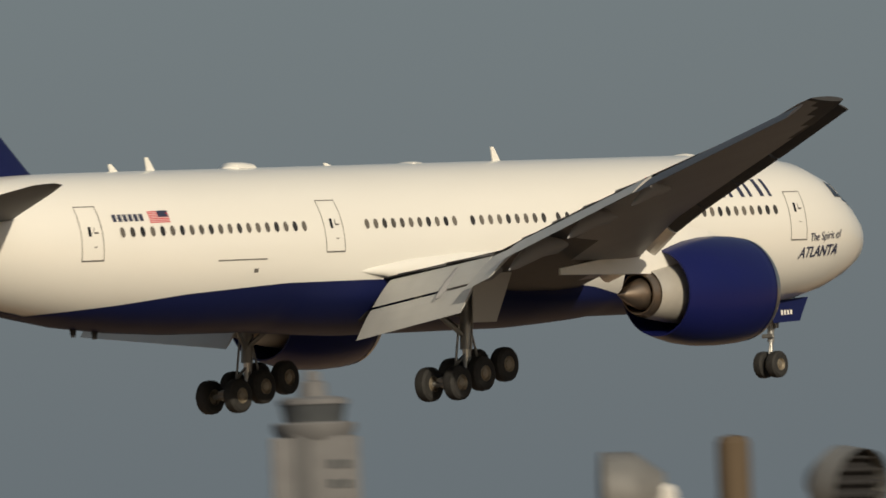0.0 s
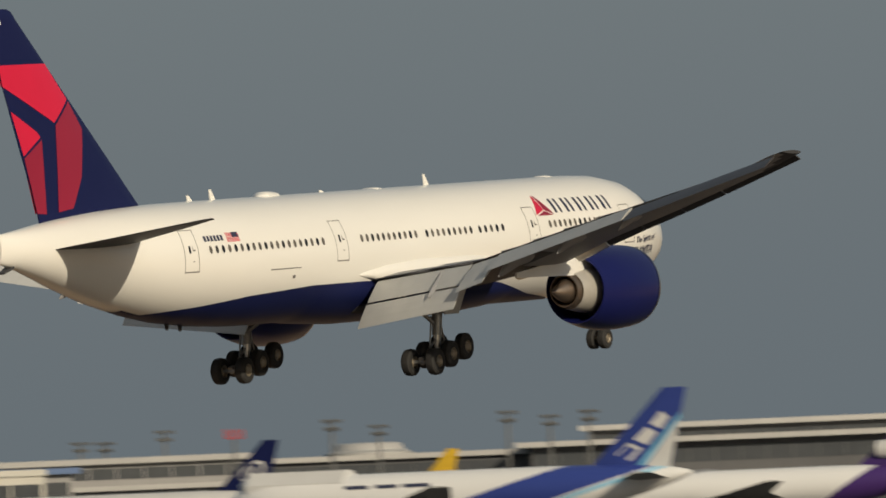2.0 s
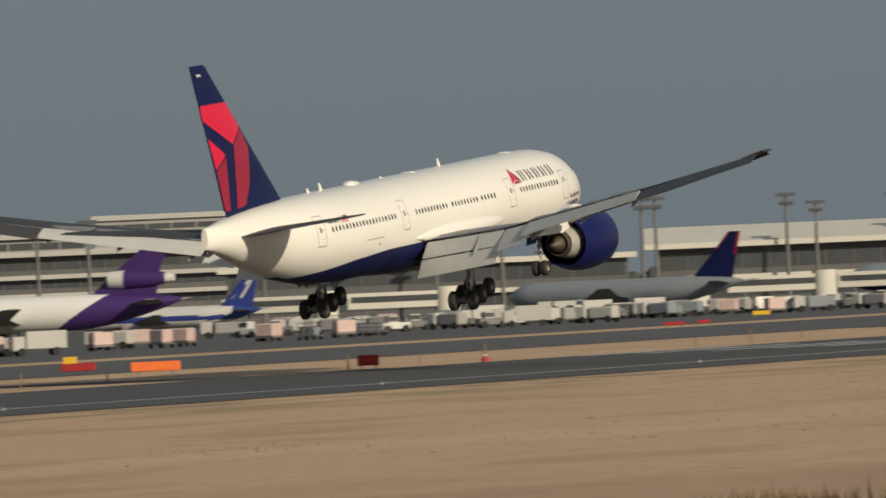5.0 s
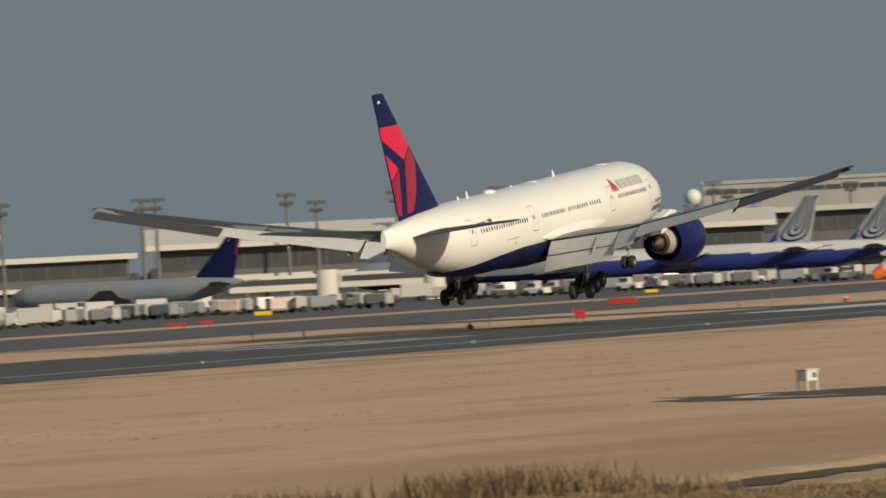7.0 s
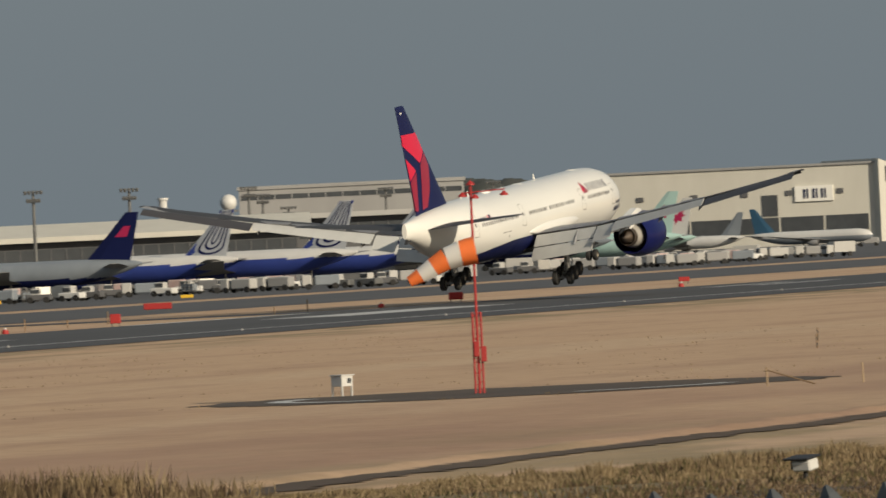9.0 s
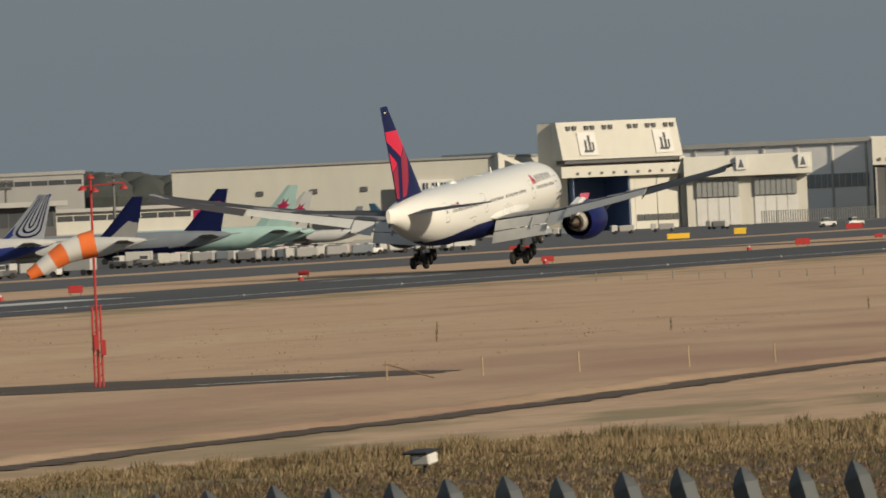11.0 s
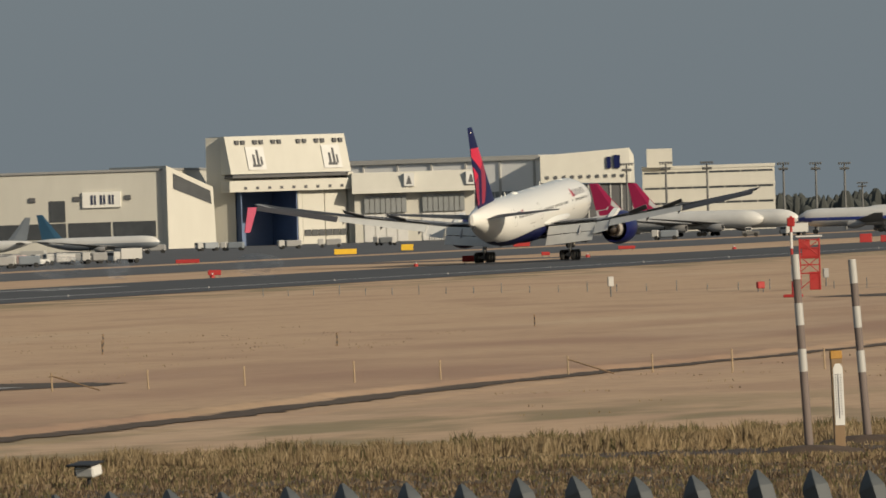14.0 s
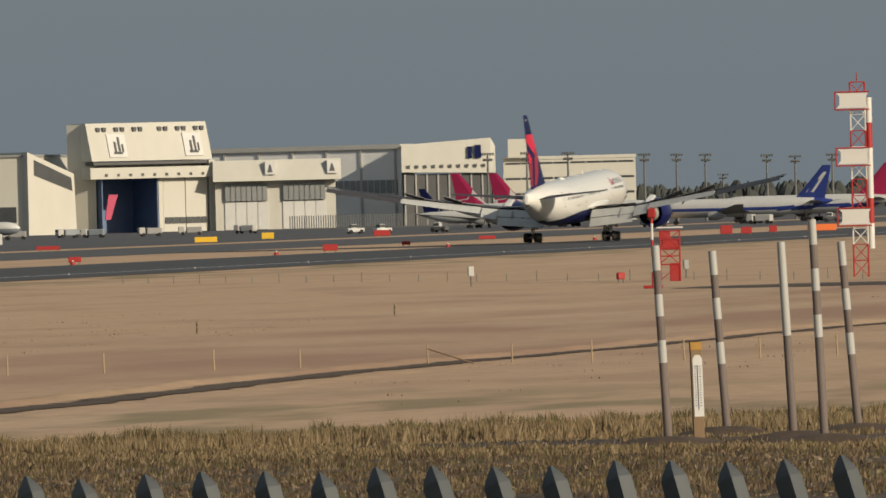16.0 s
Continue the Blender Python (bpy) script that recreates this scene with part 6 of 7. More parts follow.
# lighter copy of the wood: sunlight on the stakes put into the colour
PALEWOOD = material("sunlit_pale_wood", (0.36, 0.27, 0.17), 0.85, grain=0.7, scale=3, second=(0.25, 0.18, 0.11), stretch=(1, 1, 0.1))


def stake(x, y, h, mat=WOOD, r=0.045, lean=0.0, label="thin wooden stake in the dry grass", group="stakes on the airfield"):
    bm = bmesh.new()
    tube(bm, (x, y, -0.02), (x + lean * h, y, h), r, r * 0.9, 7)
    return tagged(part("stake", bm, mat), label, "stake", group)


for x, y in ((-87.1, 411), (-83.1, 412), (-80.2, 414), (-75.5, 415), (-72.1, 414), (-68.9, 413), (-65.1, 411), (-62.4, 412), (-59.8, 414), (-56.6, 414), (-90.8, 411), (-94.5, 411)):
    stake(x, y, 0.78 + 0.06 * math.sin(x * 7), PALEWOOD, 0.037, -0.02)
for x, y, tx in ((-75.5, 415, -73.7), (-94.5, 411, -92.6)):
    bm = bmesh.new()
    tube(bm, (x, y, 0.6), (tx, y - 0.3, 0.02), 0.03, n=6)
    tagged(part("brace_pole", bm, WOOD), "slanting wooden brace pole beside a stake", "pole")
for i in range(26):
    x, y = -190 + i * 3.2, 905 - i * 5.2
    stake(x, y, 0.55 if i % 3 else 0.8, POLE, 0.04, 0.0, "small grey marker stake beside the runway", "grey marker stakes")
for x, y in ((-108.1, 532), (-110, 595), (-118.4, 526), (-126, 560)):
    ob = thing("striped_marker", "thin striped marker stick in the grass", "marker", pose(x, y, 0), "striped marker sticks")
    for i in range(5):
        bm = bmesh.new()
        tube(bm, (0, 0, i * 0.13), (0, 0, (i + 1) * 0.13 + (0.02 if i == 4 else 0)), 0.04, n=8)
        part("band", bm, DARK if i % 2 else WOOD, ob)

# banded poles, leaning a little, with a gauge board among them
for bb, dd, hh, lean in ((9.090, 273, 4.97, -2.5), (8.788, 283, 4.76, -3.4), (8.450, 276, 4.97, -2.4), (8.292, 272, 5.51, -2.0), (8.118, 283, 4.92, -4.0)):
    p = site(bb, dd)
    ob = thing("banded_pole", "grey wooden pole with white bands, leaning slightly", "pole", pose(p.x, p.y, -0.05, 0, lean, bb), "banded poles by the fence")
    bm = bmesh.new()
    tube(bm, (0, 0, 0), (0, 0, hh), 0.106, 0.096, 14)
    part("shaft", bm, material("weathered_pole", (0.17, 0.135, 0.12), 0.85, grain=0.7, scale=4, second=(0.11, 0.088, 0.078), stretch=(1, 1, 0.2)) if bb == 9.090 else bpy.data.materials["weathered_pole"], ob)
    for z0, z1 in ((hh - 0.6, hh + 0.01), (hh - 1.72, hh - 1.18), (hh - 2.85, hh - 2.3)) if bb != 8.450 else ((hh - 2.3, hh + 0.01),):
        if z0 > 0.3:
            bm = bmesh.new()
            tube(bm, (0, 0, z0), (0, 0, z1), 0.111 - z0 * 0.0021, 0.111 - z1 * 0.0021, 14)
            part("white_band", bm, ROOF, ob)
    bm = bmesh.new()
    rnd = random.Random(int(bb * 100))
    ring = [(math.cos(2 * math.pi * j / 12), math.sin(2 * math.pi * j / 12)) for j in range(12)]
    rings(bm, [[Vector((p.x + c * 1.3 * f * rnd.uniform(0.8, 1.2), p.y + s * 0.8 * f, z)) for c, s in ring] for f, z in ((1.2, 0.0), (0.85, 0.16), (0.4, 0.26), (0.12, 0.28))])
    tagged(part("soil_mound", bm, SOIL), "low mound of dark soil round a pole", "soil")
p = site(8.935, 277)
gb = thing("gauge_post", "wooden post with a white scale board and yellow cap", "gauge", pose(p.x, p.y, -0.02, 0, -1.0, 20))
bm = bmesh.new()
box(bm, (0, 0, 1.25), (0.27, 0.16, 2.5), bevel=0.01)
part("post", bm, WOOD, gb, smooth=False)
bm = bmesh.new()
box(bm, (0, 0, 2.42), (0.29, 0.18, 0.2), bevel=0.01)
part("cap", bm, material("ochre_cap", (0.42, 0.22, 0.04), 0.7, grain=0.5, scale=8), gb, "ochre-yellow cap", smooth=False)
bm = bmesh.new()
prism(bm, [Vector((x, -0.085, z)) for x, z in ((-0.1, 0.68), (0.14, 0.68), (0.14, 2.1), (0.08, 2.2), (-0.04, 2.2), (-0.1, 2.1))], (0, 0.02, 0))
bd = part("scale_board", bm, OFFWHITE, gb, "white scale board", smooth=False)
bm = bmesh.new()
box(bm, (0.01, -0.1, 1.4), (0.02, 0.012, 1.1))
for i in range(16):
    box(bm, (-0.05, -0.1, 0.95 + i * 0.065), (0.035, 0.012, 0.018))
    box(bm, (0.075, -0.1, 0.95 + i * 0.065), (0.035, 0.012, 0.018))
part("scale_bars", bm, INK, bd, smooth=False)
tagged(bd.children[0], kind="stuff")

# ground floodlight
p = site(12.775, 262)
fl = thing("ground_floodlight", "small floodlight with dark hood on the grass bank", "floodlight", pose(p.x, p.y, 0, 0, 0, -20))
bm = bmesh.new()
box(bm, (0, 0, 0.45), (0.5, 0.42, 0.26), pose(0, 0, 0, 10), bevel=0.04)
part("housing", bm, OFFWHITE, fl, smooth=False)
bm = bmesh.new()
box(bm, (-0.06, -0.05, 0.62), (0.7, 0.6, 0.05), pose(0, 0, 0, 8), bevel=0.02)
part("hood", bm, DARK, fl, smooth=False)
bm = bmesh.new()
tube(bm, (0, 0, 0), (0, 0, 0.34), 0.05, n=8)
tube(bm, (-0.2, 0, 0.02), (0.2, 0, 0.02), 0.04, n=8)
part("stand", bm, DARK, fl)
bm = bmesh.new()
box(bm, (-0.27, 0, 0.45), (0.1, 0.3, 0.22), bevel=0.02)
part("lamp_glass", bm, PANE, fl, smooth=False)

# fence: slanting steel posts with pointed heads
FENCE = 153.0
post_proto = None
for i in range(34):
    bb = 7.656 + i * 0.2985
    p = site(bb, FENCE)
    if post_proto is None:
        post_proto = thing("fence_post", "slate-grey slanting steel fence post with pointed head", "fence post", None, "posts of the perimeter fence")
        bm = bmesh.new()
        sq = [(-0.18, -0.052), (0.094, -0.135), (0.18, 0.063), (-0.094, 0.135)]
        rings(bm, [[Vector((x, y, z)) for x, y in sq] for z in (0, 2.36)])
        part("post", bm, SLATE, post_proto, smooth=False)
        bm = bmesh.new()
        rings(bm, [[Vector((x * f, y * f + yo, z)) for x, y in sq] for z, f, yo in ((2.36, 1.0, 0), (2.40, 0.90, 0), (2.47, 0.72, 0.01), (2.62, 0.16, 0.04))])
        part("pointed_head", bm, SLATE, post_proto, smooth=False)
        ob = post_proto
        ob.matrix_world = pose(p.x, p.y, 0.02, -4, -19, bb - 27)
    else:
        ob = copy_thing(post_proto, pose(p.x, p.y, 0.02 + 0.03 * math.sin(i * 1.7), -4 + 0.8 * math.sin(i * 2.3), -19 + 1.2 * math.sin(i * 3.1), bb - 27 + 4 * math.sin(i)))
bm = bmesh.new()
for z in (0.5, 1.5):
    tube(bm, site(7.6, FENCE + 0.1, z), site(18.2, FENCE + 0.1, z), 0.03, n=6)
part("fence_rail", bm, SLATE)
tagged(bpy.data.objects["fence_rail"], "grey steel rails of the perimeter fence", "fence rail")


# tall dry grass and stalks on the bank before the ditch, made of single blades
def blades(name, label, spots, mats, seed):
    rnd = random.Random(seed)
    verts, faces, idx = [], [], []
    for x, y, h, spread, mi in spots:
        for k in range(4):
            a = rnd.uniform(0, 6.283)
            bx, by = x + rnd.gauss(0, spread), y + rnd.gauss(0, spread)
            hh, w = h * rnd.uniform(0.55, 1.15), rnd.uniform(0.008, 0.026)
            lx, ly = rnd.gauss(0, 0.22) * hh, rnd.gauss(0, 0.22) * hh
            n = len(verts)
            verts += [(bx - w, by, 0.0), (bx + w, by, 0.0), (bx + lx * 0.5 + w * 0.8, by + ly * 0.5, hh * 0.6), (bx + lx * 0.5 - w * 0.8, by + ly * 0.5, hh * 0.6), (bx + lx, by + ly, hh)]
            faces += [(n, n + 1, n + 2, n + 3), (n + 3, n + 2, n + 4)]
            idx += [mi, mi]
    me = bpy.data.meshes.new(name)
    me.from_pydata(verts, [], faces)
    for m in mats:
        me.materials.append(m)
    me.polygons.foreach_set("material_index", idx)
    return tagged(new(name, me), label, "grass", kind="stuff")


def bank_edge(x):
    """How far the tall grass reaches towards the runway."""
    return 265 + max(0, x + 72) * 1.2 - min(12, max(0, -84 - x) * 1.5) - min(9, max(0, -66 - x) * 1.2) + 1.5 * math.sin(x * 0.9) + 0.8 * math.sin(x * 2.7)


rnd = random.Random(11)
spots = []
for i in range(44000):
    x = rnd.uniform(-100, -28)
    y1 = bank_edge(x)
    foot = min(262, y1 - 12)
    y = y1 - (y1 - foot) * rnd.random() ** 1.4
    if x > -52 and 270.5 < y < 277 + 3 * noise.noise(Vector((x * 0.6, 2, 0))) and rnd.random() < 0.85:
        continue
    front = (y1 - y) / (y1 - foot)
    h = (0.44 if front < 0.45 or y > 280 else 0.2) * (0.6 + 0.5 * noise.noise(Vector((x * 0.25, y * 0.2, 0))) + 0.35)
    h *= 0.56 + 0.62 * max(0.0, 0.5 + 1.1 * noise.noise(Vector((x * 1.3, y * 0.8, 4))))
    spots.append((x, y, max(0.08, h * (0.72 if x < -66 else 1.0)), 0.10, (1 if rnd.random() < 0.7 else 0) if front < 0.12 and x > -60 else 0 if noise.noise(Vector((x * 0.4, y * 0.3, 5))) + rnd.random() < (1.0 if front < 0.5 else 0.6) else 1 if rnd.random() < 0.45 else 2))
blades("bank_grass", "tall straw-coloured grass on the bank", spots, (STRAW, WEED, LITTER), 1)
spots = []
for cx, cy, n, h in ((-80.5, 266, 260, 0.8), (-78.8, 267, 220, 0.85), (-84.5, 263, 160, 0.6), (-75.5, 265, 100, 0.5)):
    for i in range(n):
        spots.append((rnd.gauss(cx, 1.1), rnd.gauss(cy, 1.0), h * rnd.uniform(0.5, 1.1), 0.1, 2 if rnd.random() < 0.5 else 0))
blades("reed_clumps", "brown clumps of dead reeds on the bank", spots, (STRAW, WEED, LITTER), 2)
spots = []
for i in range(11000):
    x, y = rnd.uniform(-75, -12), rnd.uniform(190, 264)
    q = noise.noise(Vector((x * 0.12, y * 0.08, 3)))
    if q > -0.25:
        spots.append((x, y, 0.08 + 0.16 * max(0, q + 0.2), 0.2, 0 if rnd.random() < 0.22 else (1 if rnd.random() < 0.5 else 2)))
blades("rough_grass", "short brown and green rough grass near the fence", spots, (STRAW, WEED, LITTER), 4)
spots = []
for i in range(1400):
    x = rnd.uniform(-190, -60)
    y = rnd.uniform(300, 820)
    if noise.noise(Vector((x * 0.03, y * 0.006, 9))) > 0.12:
        spots.append((x, y, rnd.uniform(0.04, 0.1), 0.5, 0))
blades("strip_tufts", "sparse low tufts on the dry airfield strip", spots, (STRAW, SOIL), 6)
sheet("dug_soil_band", -52, -20, 270, 278, 0.06, SOIL, "dug dark soil along the poles", "ground", nx=16, ny=20, jag=1.2)
EARTH = material("rough_brown_earth", (0.036, 0.025, 0.014), 0.95, grain=1.0, scale=1.6, second=(0.10, 0.068, 0.036), bump=0.6, coarse=0.2)
spots = []
for i in range(15000):
    x, y = rnd.uniform(-62, -16), rnd.uniform(222, 266)
    if noise.noise(Vector((x * 0.5, y * 0.35, 7))) > -0.15:
        spots.append((x, y, rnd.uniform(0.05, 0.24), 0.12, rnd.choice((0, 1, 1, 2, 2, 2, 2, 2, 2))))
blades("earth_stubble", "dead stubble and weeds on the brown earth", spots, (STRAW, WEED, LITTER), 8)
verts, faces = [], []
for i in range(5200):
    x, y = rnd.uniform(-60, -18), rnd.uniform(222, 263)
    if noise.noise(Vector((x * 0.35, y * 0.22, 12))) < -0.18:
        continue
    q = rnd.uniform(0.02, 0.07) * (2.0 if rnd.random() < 0.06 else 1.0)
    n0 = len(verts)
    verts += [(x + q * 1.5 * math.cos(k * 1.257) * rnd.uniform(0.6, 1.2), y + q * 1.5 * math.sin(k * 1.257) * rnd.uniform(0.6, 1.2), 0.03) for k in range(5)]
    verts += [(x + q * 0.7 * math.cos(k * 1.257 + 0.5) * rnd.uniform(0.5, 1.3), y + q * 0.7 * math.sin(k * 1.257 + 0.5) * rnd.uniform(0.5, 1.3), 0.03 + q * rnd.uniform(0.5, 1.0)) for k in range(5)]
    faces += [(n0 + k, n0 + (k + 1) % 5, n0 + 5 + (k + 1) % 5, n0 + 5 + k) for k in range(5)] + [tuple(n0 + 5 + k for k in range(5))]
me = bpy.data.meshes.new("soil_clods")
me.from_pydata(verts, [], faces)
me.materials.append(LITTER)
tagged(new("soil_clods", me), "dark uneven clods of soil before the grass bank", "soil", kind="stuff")
sheet("earth_before_bank", -58, 20, 226, 262, 0.045, EARTH, "rough brown earth before the grass bank", "ground", ny=30, jag=1.5)
sheet("bare_soil_strip", -90, 20, 150, 226, 0.035, SOIL, "strip of bare brown soil beyond the fence", "ground", ny=60, jag=1.5)

# utility pole with drum lamps, close to the camera
p = site(34.735, 93)
up_ = thing("lamp_pole", "wooden pole with steel arm and drum signal lamps", "signal lamp pole", pose(p.x, p.y, 0, 0, 0, 34.7))
bm = bmesh.new()
tube(bm, (0, 0, 0), (0, 0, 8.15), 0.15, 0.135, 16)
spin(bm, [(8.15, 0.135), (8.2, 0.11), (8.22, 0.01)], (0, 0, 0), "Z", 16)
# pole wood darkened: its shaded, backlit look is put into the colour
part("pole", bm, material("shade_dark_wood", (0.11, 0.078, 0.042), 0.8, grain=0.8, scale=3, second=(0.06, 0.04, 0.026), stretch=(1, 1, 0.1), bump=0.2), up_)
bm = bmesh.new()
box(bm, (0.02, -0.18, 7.42), (1.9, 0.08, 0.09), bevel=0.01)
box(bm, (0.02, 0.18, 7.40), (1.7, 0.08, 0.08), bevel=0.01)
tube(bm, (0.85, -0.18, 7.4), (0.15, -0.1, 6.6), 0.025, n=8)
tube(bm, (-0.85, -0.18, 7.4), (-0.15, -0.1, 6.6), 0.025, n=8)
for x in (0.28, 0.36, 0.42):
    tube(bm, (x, -0.18, 7.4), (x, -0.18, 7.62), 0.015, n=6)
for x, w in ((-0.62, 0.22), (-0.35, 0.14), (0.1, 0.18), (0.55, 0.2)):
    box(bm, (x, -0.22, 7.47 + w * 0.2), (w, 0.16, 0.14), bevel=0.02)
tube(bm, (-0.9, -0.2, 7.36), (0.9, -0.16, 7.33), 0.035, n=8)
part("cross_arm", bm, POLE, up_)
bm = bmesh.new()
box(bm, (-0.62, -0.25, 7.72), (0.24, 0.2, 0.26), pose(0, 0, 0, 0, 20, 0), bevel=0.05)
tube(bm, (-0.8, -0.25, 7.78), (-0.5, -0.25, 7.66), 0.07, n=10)
part("lamp_gear_box", bm, OFFWHITE, up_, "pale gear box behind the lamp", smooth=False)
for x, z, ang, r in ((0.90, 7.76, -30, 0.33), (-0.88, 7.78, 178, 0.33)):
    d = Vector((math.cos(radians(ang)) * (0.75 if x > 0 else 0.95), -0.66 if x > 0 else -0.08, math.sin(radians(ang)) * 0.3)).normalized()
    c = Vector((x, -0.2, z))
    bm = bmesh.new()
    tube(bm, c - d * 0.30, c - d * 0.05, r * 0.45, r, 24)
    tube(bm, c - d * 0.05, c + d * 0.22, r, r, 24, cap=False)
    # drum grey is darkened for shade in the same way
    lamp = part("drum_lamp", bm, bpy.data.materials.get("shade_dark_drum") or material("shade_dark_drum", (0.17, 0.17, 0.165), 0.6, grain=0.7, scale=4, second=(0.10, 0.10, 0.10)), up_, "grey drum lamp with dark louvred mouth")
    bm = bmesh.new()
    tube(bm, c + d * 0.02, c + d * 0.05, r * 0.97, r * 0.97, 24)
    part("lamp_mouth", bm, DARK, lamp)
    q = d.to_track_quat("Z", "Y").to_matrix().to_4x4()
    for k in range(6):
        zz = -r * 0.75 + k * r * 0.3
        bm = bmesh.new()
        w = 2 * math.sqrt(max(0.001, r * r - zz * zz)) * 0.95
        box(bm, c + d * 0.15 + Vector((0, 0, zz)), (w, 0.03, 0.02), Matrix.Rotation(math.atan2(-d.x, -d.y) * -1, 4, "Z"))
        part("louvre", bm, DARK, lamp, smooth=False)
    bm = bmesh.new()
    tube(bm, c - d * 0.1, Vector((x * 0.98, -0.18, 7.44)), 0.03, n=8)
    part("lamp_bracket", bm, POLE, lamp)


# ---- lattice mast and devices beside the runway ----
p = site(8.085, 802)
lm = thing("glide_path_mast", "red-and-white lattice mast with three white aerial panels", "aerial mast", pose(p.x, p.y, 0, 0, 0, 8))
W = 1.05
for k in range(12):
    z0, z1 = k * 1.16, (k + 1) * 1.16
    bm = bmesh.new()
    for x in (-W / 2, W / 2):
        for y in (-W / 2, W / 2):
            tube(bm, (x, y, z0), (x, y, z1), 0.06, n=6)
    for y in (-W / 2, W / 2):
        tube(bm, (-W / 2, y, z0), (W / 2, y, z1), 0.035, n=6)
        tube(bm, (W / 2, y, z0), (-W / 2, y, z1), 0.035, n=6)
        tube(bm, (-W / 2, y, z1), (W / 2, y, z1), 0.04, n=6)
    for x in (-W / 2, W / 2):
        tube(bm, (x, -W / 2, z0), (x, W / 2, z1), 0.035, n=6)
    part("lattice_bay", bm, MASTRED if k in (0, 1, 4, 5, 8, 11) else OFFWHITE, lm)
bm = bmesh.new()
tube(bm, (0, 0, 13.9), (0, 0, 14.6), 0.06, 0.03, 8)
part("top_spike", bm, MASTRED, lm)
for k in range(6):
    bm = bmesh.new()
    tube(bm, (W / 2 + 0.25, -0.1, 2.0 + k * 1.8), (W / 2 + 0.25, -0.1, 3.8 + k * 1.8), 0.24, n=12)
    part("cable_duct", bm, MASTRED if k % 3 == 1 else OFFWHITE, lm)
for z in (4.3, 8.6, 12.6):
    bm = bmesh.new()
    rings(bm, [[Vector((x, y, z + dz)) for x, y in ((-1.5 * f, -0.95), (0.75 * f, -0.95), (0.75 * f, -0.6), (-1.5 * f, -0.6))] for dz, f in ((-0.55, 1.0), (-0.3, 0.85), (0.3, 0.85), (0.55, 1.0))])
    part("aerial_panel", bm, OFFWHITE, lm, "white aerial panel", smooth=False)
    bm = bmesh.new()
    for zz in (-0.65, 0.62):
        tube(bm, (-1.6, -1.0, z + zz), (0.85, -1.0, z + zz), 0.05, n=6)
        tube(bm, (-1.6, 0.4, z + zz), (0.85, 0.4, z + zz), 0.05, n=6)
        tube(bm, (-1.6, -1.0, z + zz), (-1.6, 0.4, z + zz), 0.05, n=6)
    tube(bm, (-1.6, -1.0, z - 0.65), (-1.6, -1.0, z + 0.62), 0.05, n=6)
    part("panel_frame", bm, MASTRED, lm)

p = site(9.06, 805)
dv = thing("signal_rack", "red steel lattice rack with red cabinets", "equipment rack", pose(p.x, p.y, 0, 0, 0, 9))
bm = bmesh.new()
for x in (-0.7, 0.7):
    for y in (-0.5, 0.5):
        tube(bm, (x, y, 0), (x, y, 3.7), 0.06, n=6)
for z in (1.2, 2.4, 3.6):
    for y in (-0.5, 0.5):
        tube(bm, (-0.7, y, z), (0.7, y, z), 0.05, n=6)
        tube(bm, (-0.7, y, z - 1.1), (0.7, y, z), 0.035, n=6)
for z in (1.8, 3.0):
    for y in (-0.5, 0.5):
        tube(bm, (0.7, y, z - 0.6), (-0.7, y, z + 0.6), 0.04, n=6)
        tube(bm, (-0.7, y, z), (0.7, y, z), 0.05, n=6)
part("frame", bm, MASTRED, dv)
for x, z, sx, sz in ((0.35, 0.65, 0.8, 1.3), (0.05, 2.6, 1.2, 0.7), (-0.3, 3.3, 0.7, 0.5)):
    bm = bmesh.new()
    box(bm, (x, -0.2, z), (sx, 0.6, sz), bevel=0.03)
    part("cabinet", bm, MASTRED, dv, smooth=False)
bm = bmesh.new()
box(bm, (0, 0, 3.85), (1.9, 0.3, 0.12), bevel=0.02)
part("top_bar", bm, OFFWHITE, dv, smooth=False)
p = site(9.15, 745)
mm = thing("wind_mast", "slim red-and-white instrument mast", "mast", pose(p.x, p.y, 0))
for k in range(5):
    bm = bmesh.new()
    tube(bm, (0, 0, k * 1.08), (0, 0, (k + 1) * 1.08), 0.09, n=8)
    part("mast_section", bm, MASTRED if k % 2 == 0 else OFFWHITE, mm)
bm = bmesh.new()
box(bm, (0, 0, 5.0), (0.5, 0.3, 0.6), bevel=0.05)
part("sensor", bm, MASTRED, mm, smooth=False)
bm = bmesh.new()
box(bm, (0, 0, 0.1), (1.2, 0.8, 0.2), bevel=0.03)
part("foot", bm, MASTRED, mm, smooth=False)
for bb, dd, w, h, m_, lab in ((10.08, 798, 0.42, 1.4, ROOF, "white sensor cabinet on a post"), (8.98, 834, 0.4, 1.3, GREYWALL, "grey meter box on a post")):
    p = site(bb, dd)
    ob = thing("sensor_box", lab, "instrument box", pose(p.x, p.y, 0, 0, 0, 30))
    bm = bmesh.new()
    tube(bm, (0, 0, 0), (0, 0, h - 0.4), 0.06, n=8)
    part("post", bm, POLE, ob)
    bm = bmesh.new()
    box(bm, (0, 0, h - 0.3), (w, w * 0.6, 0.7), bevel=0.03)
    part("cabinet", bm, m_, ob, smooth=False)
disc("device_pad", DITCH, -102, 735, 0.01, 14.5, 0.02, "dark gravel pad round the mast", "ground", 0.05)

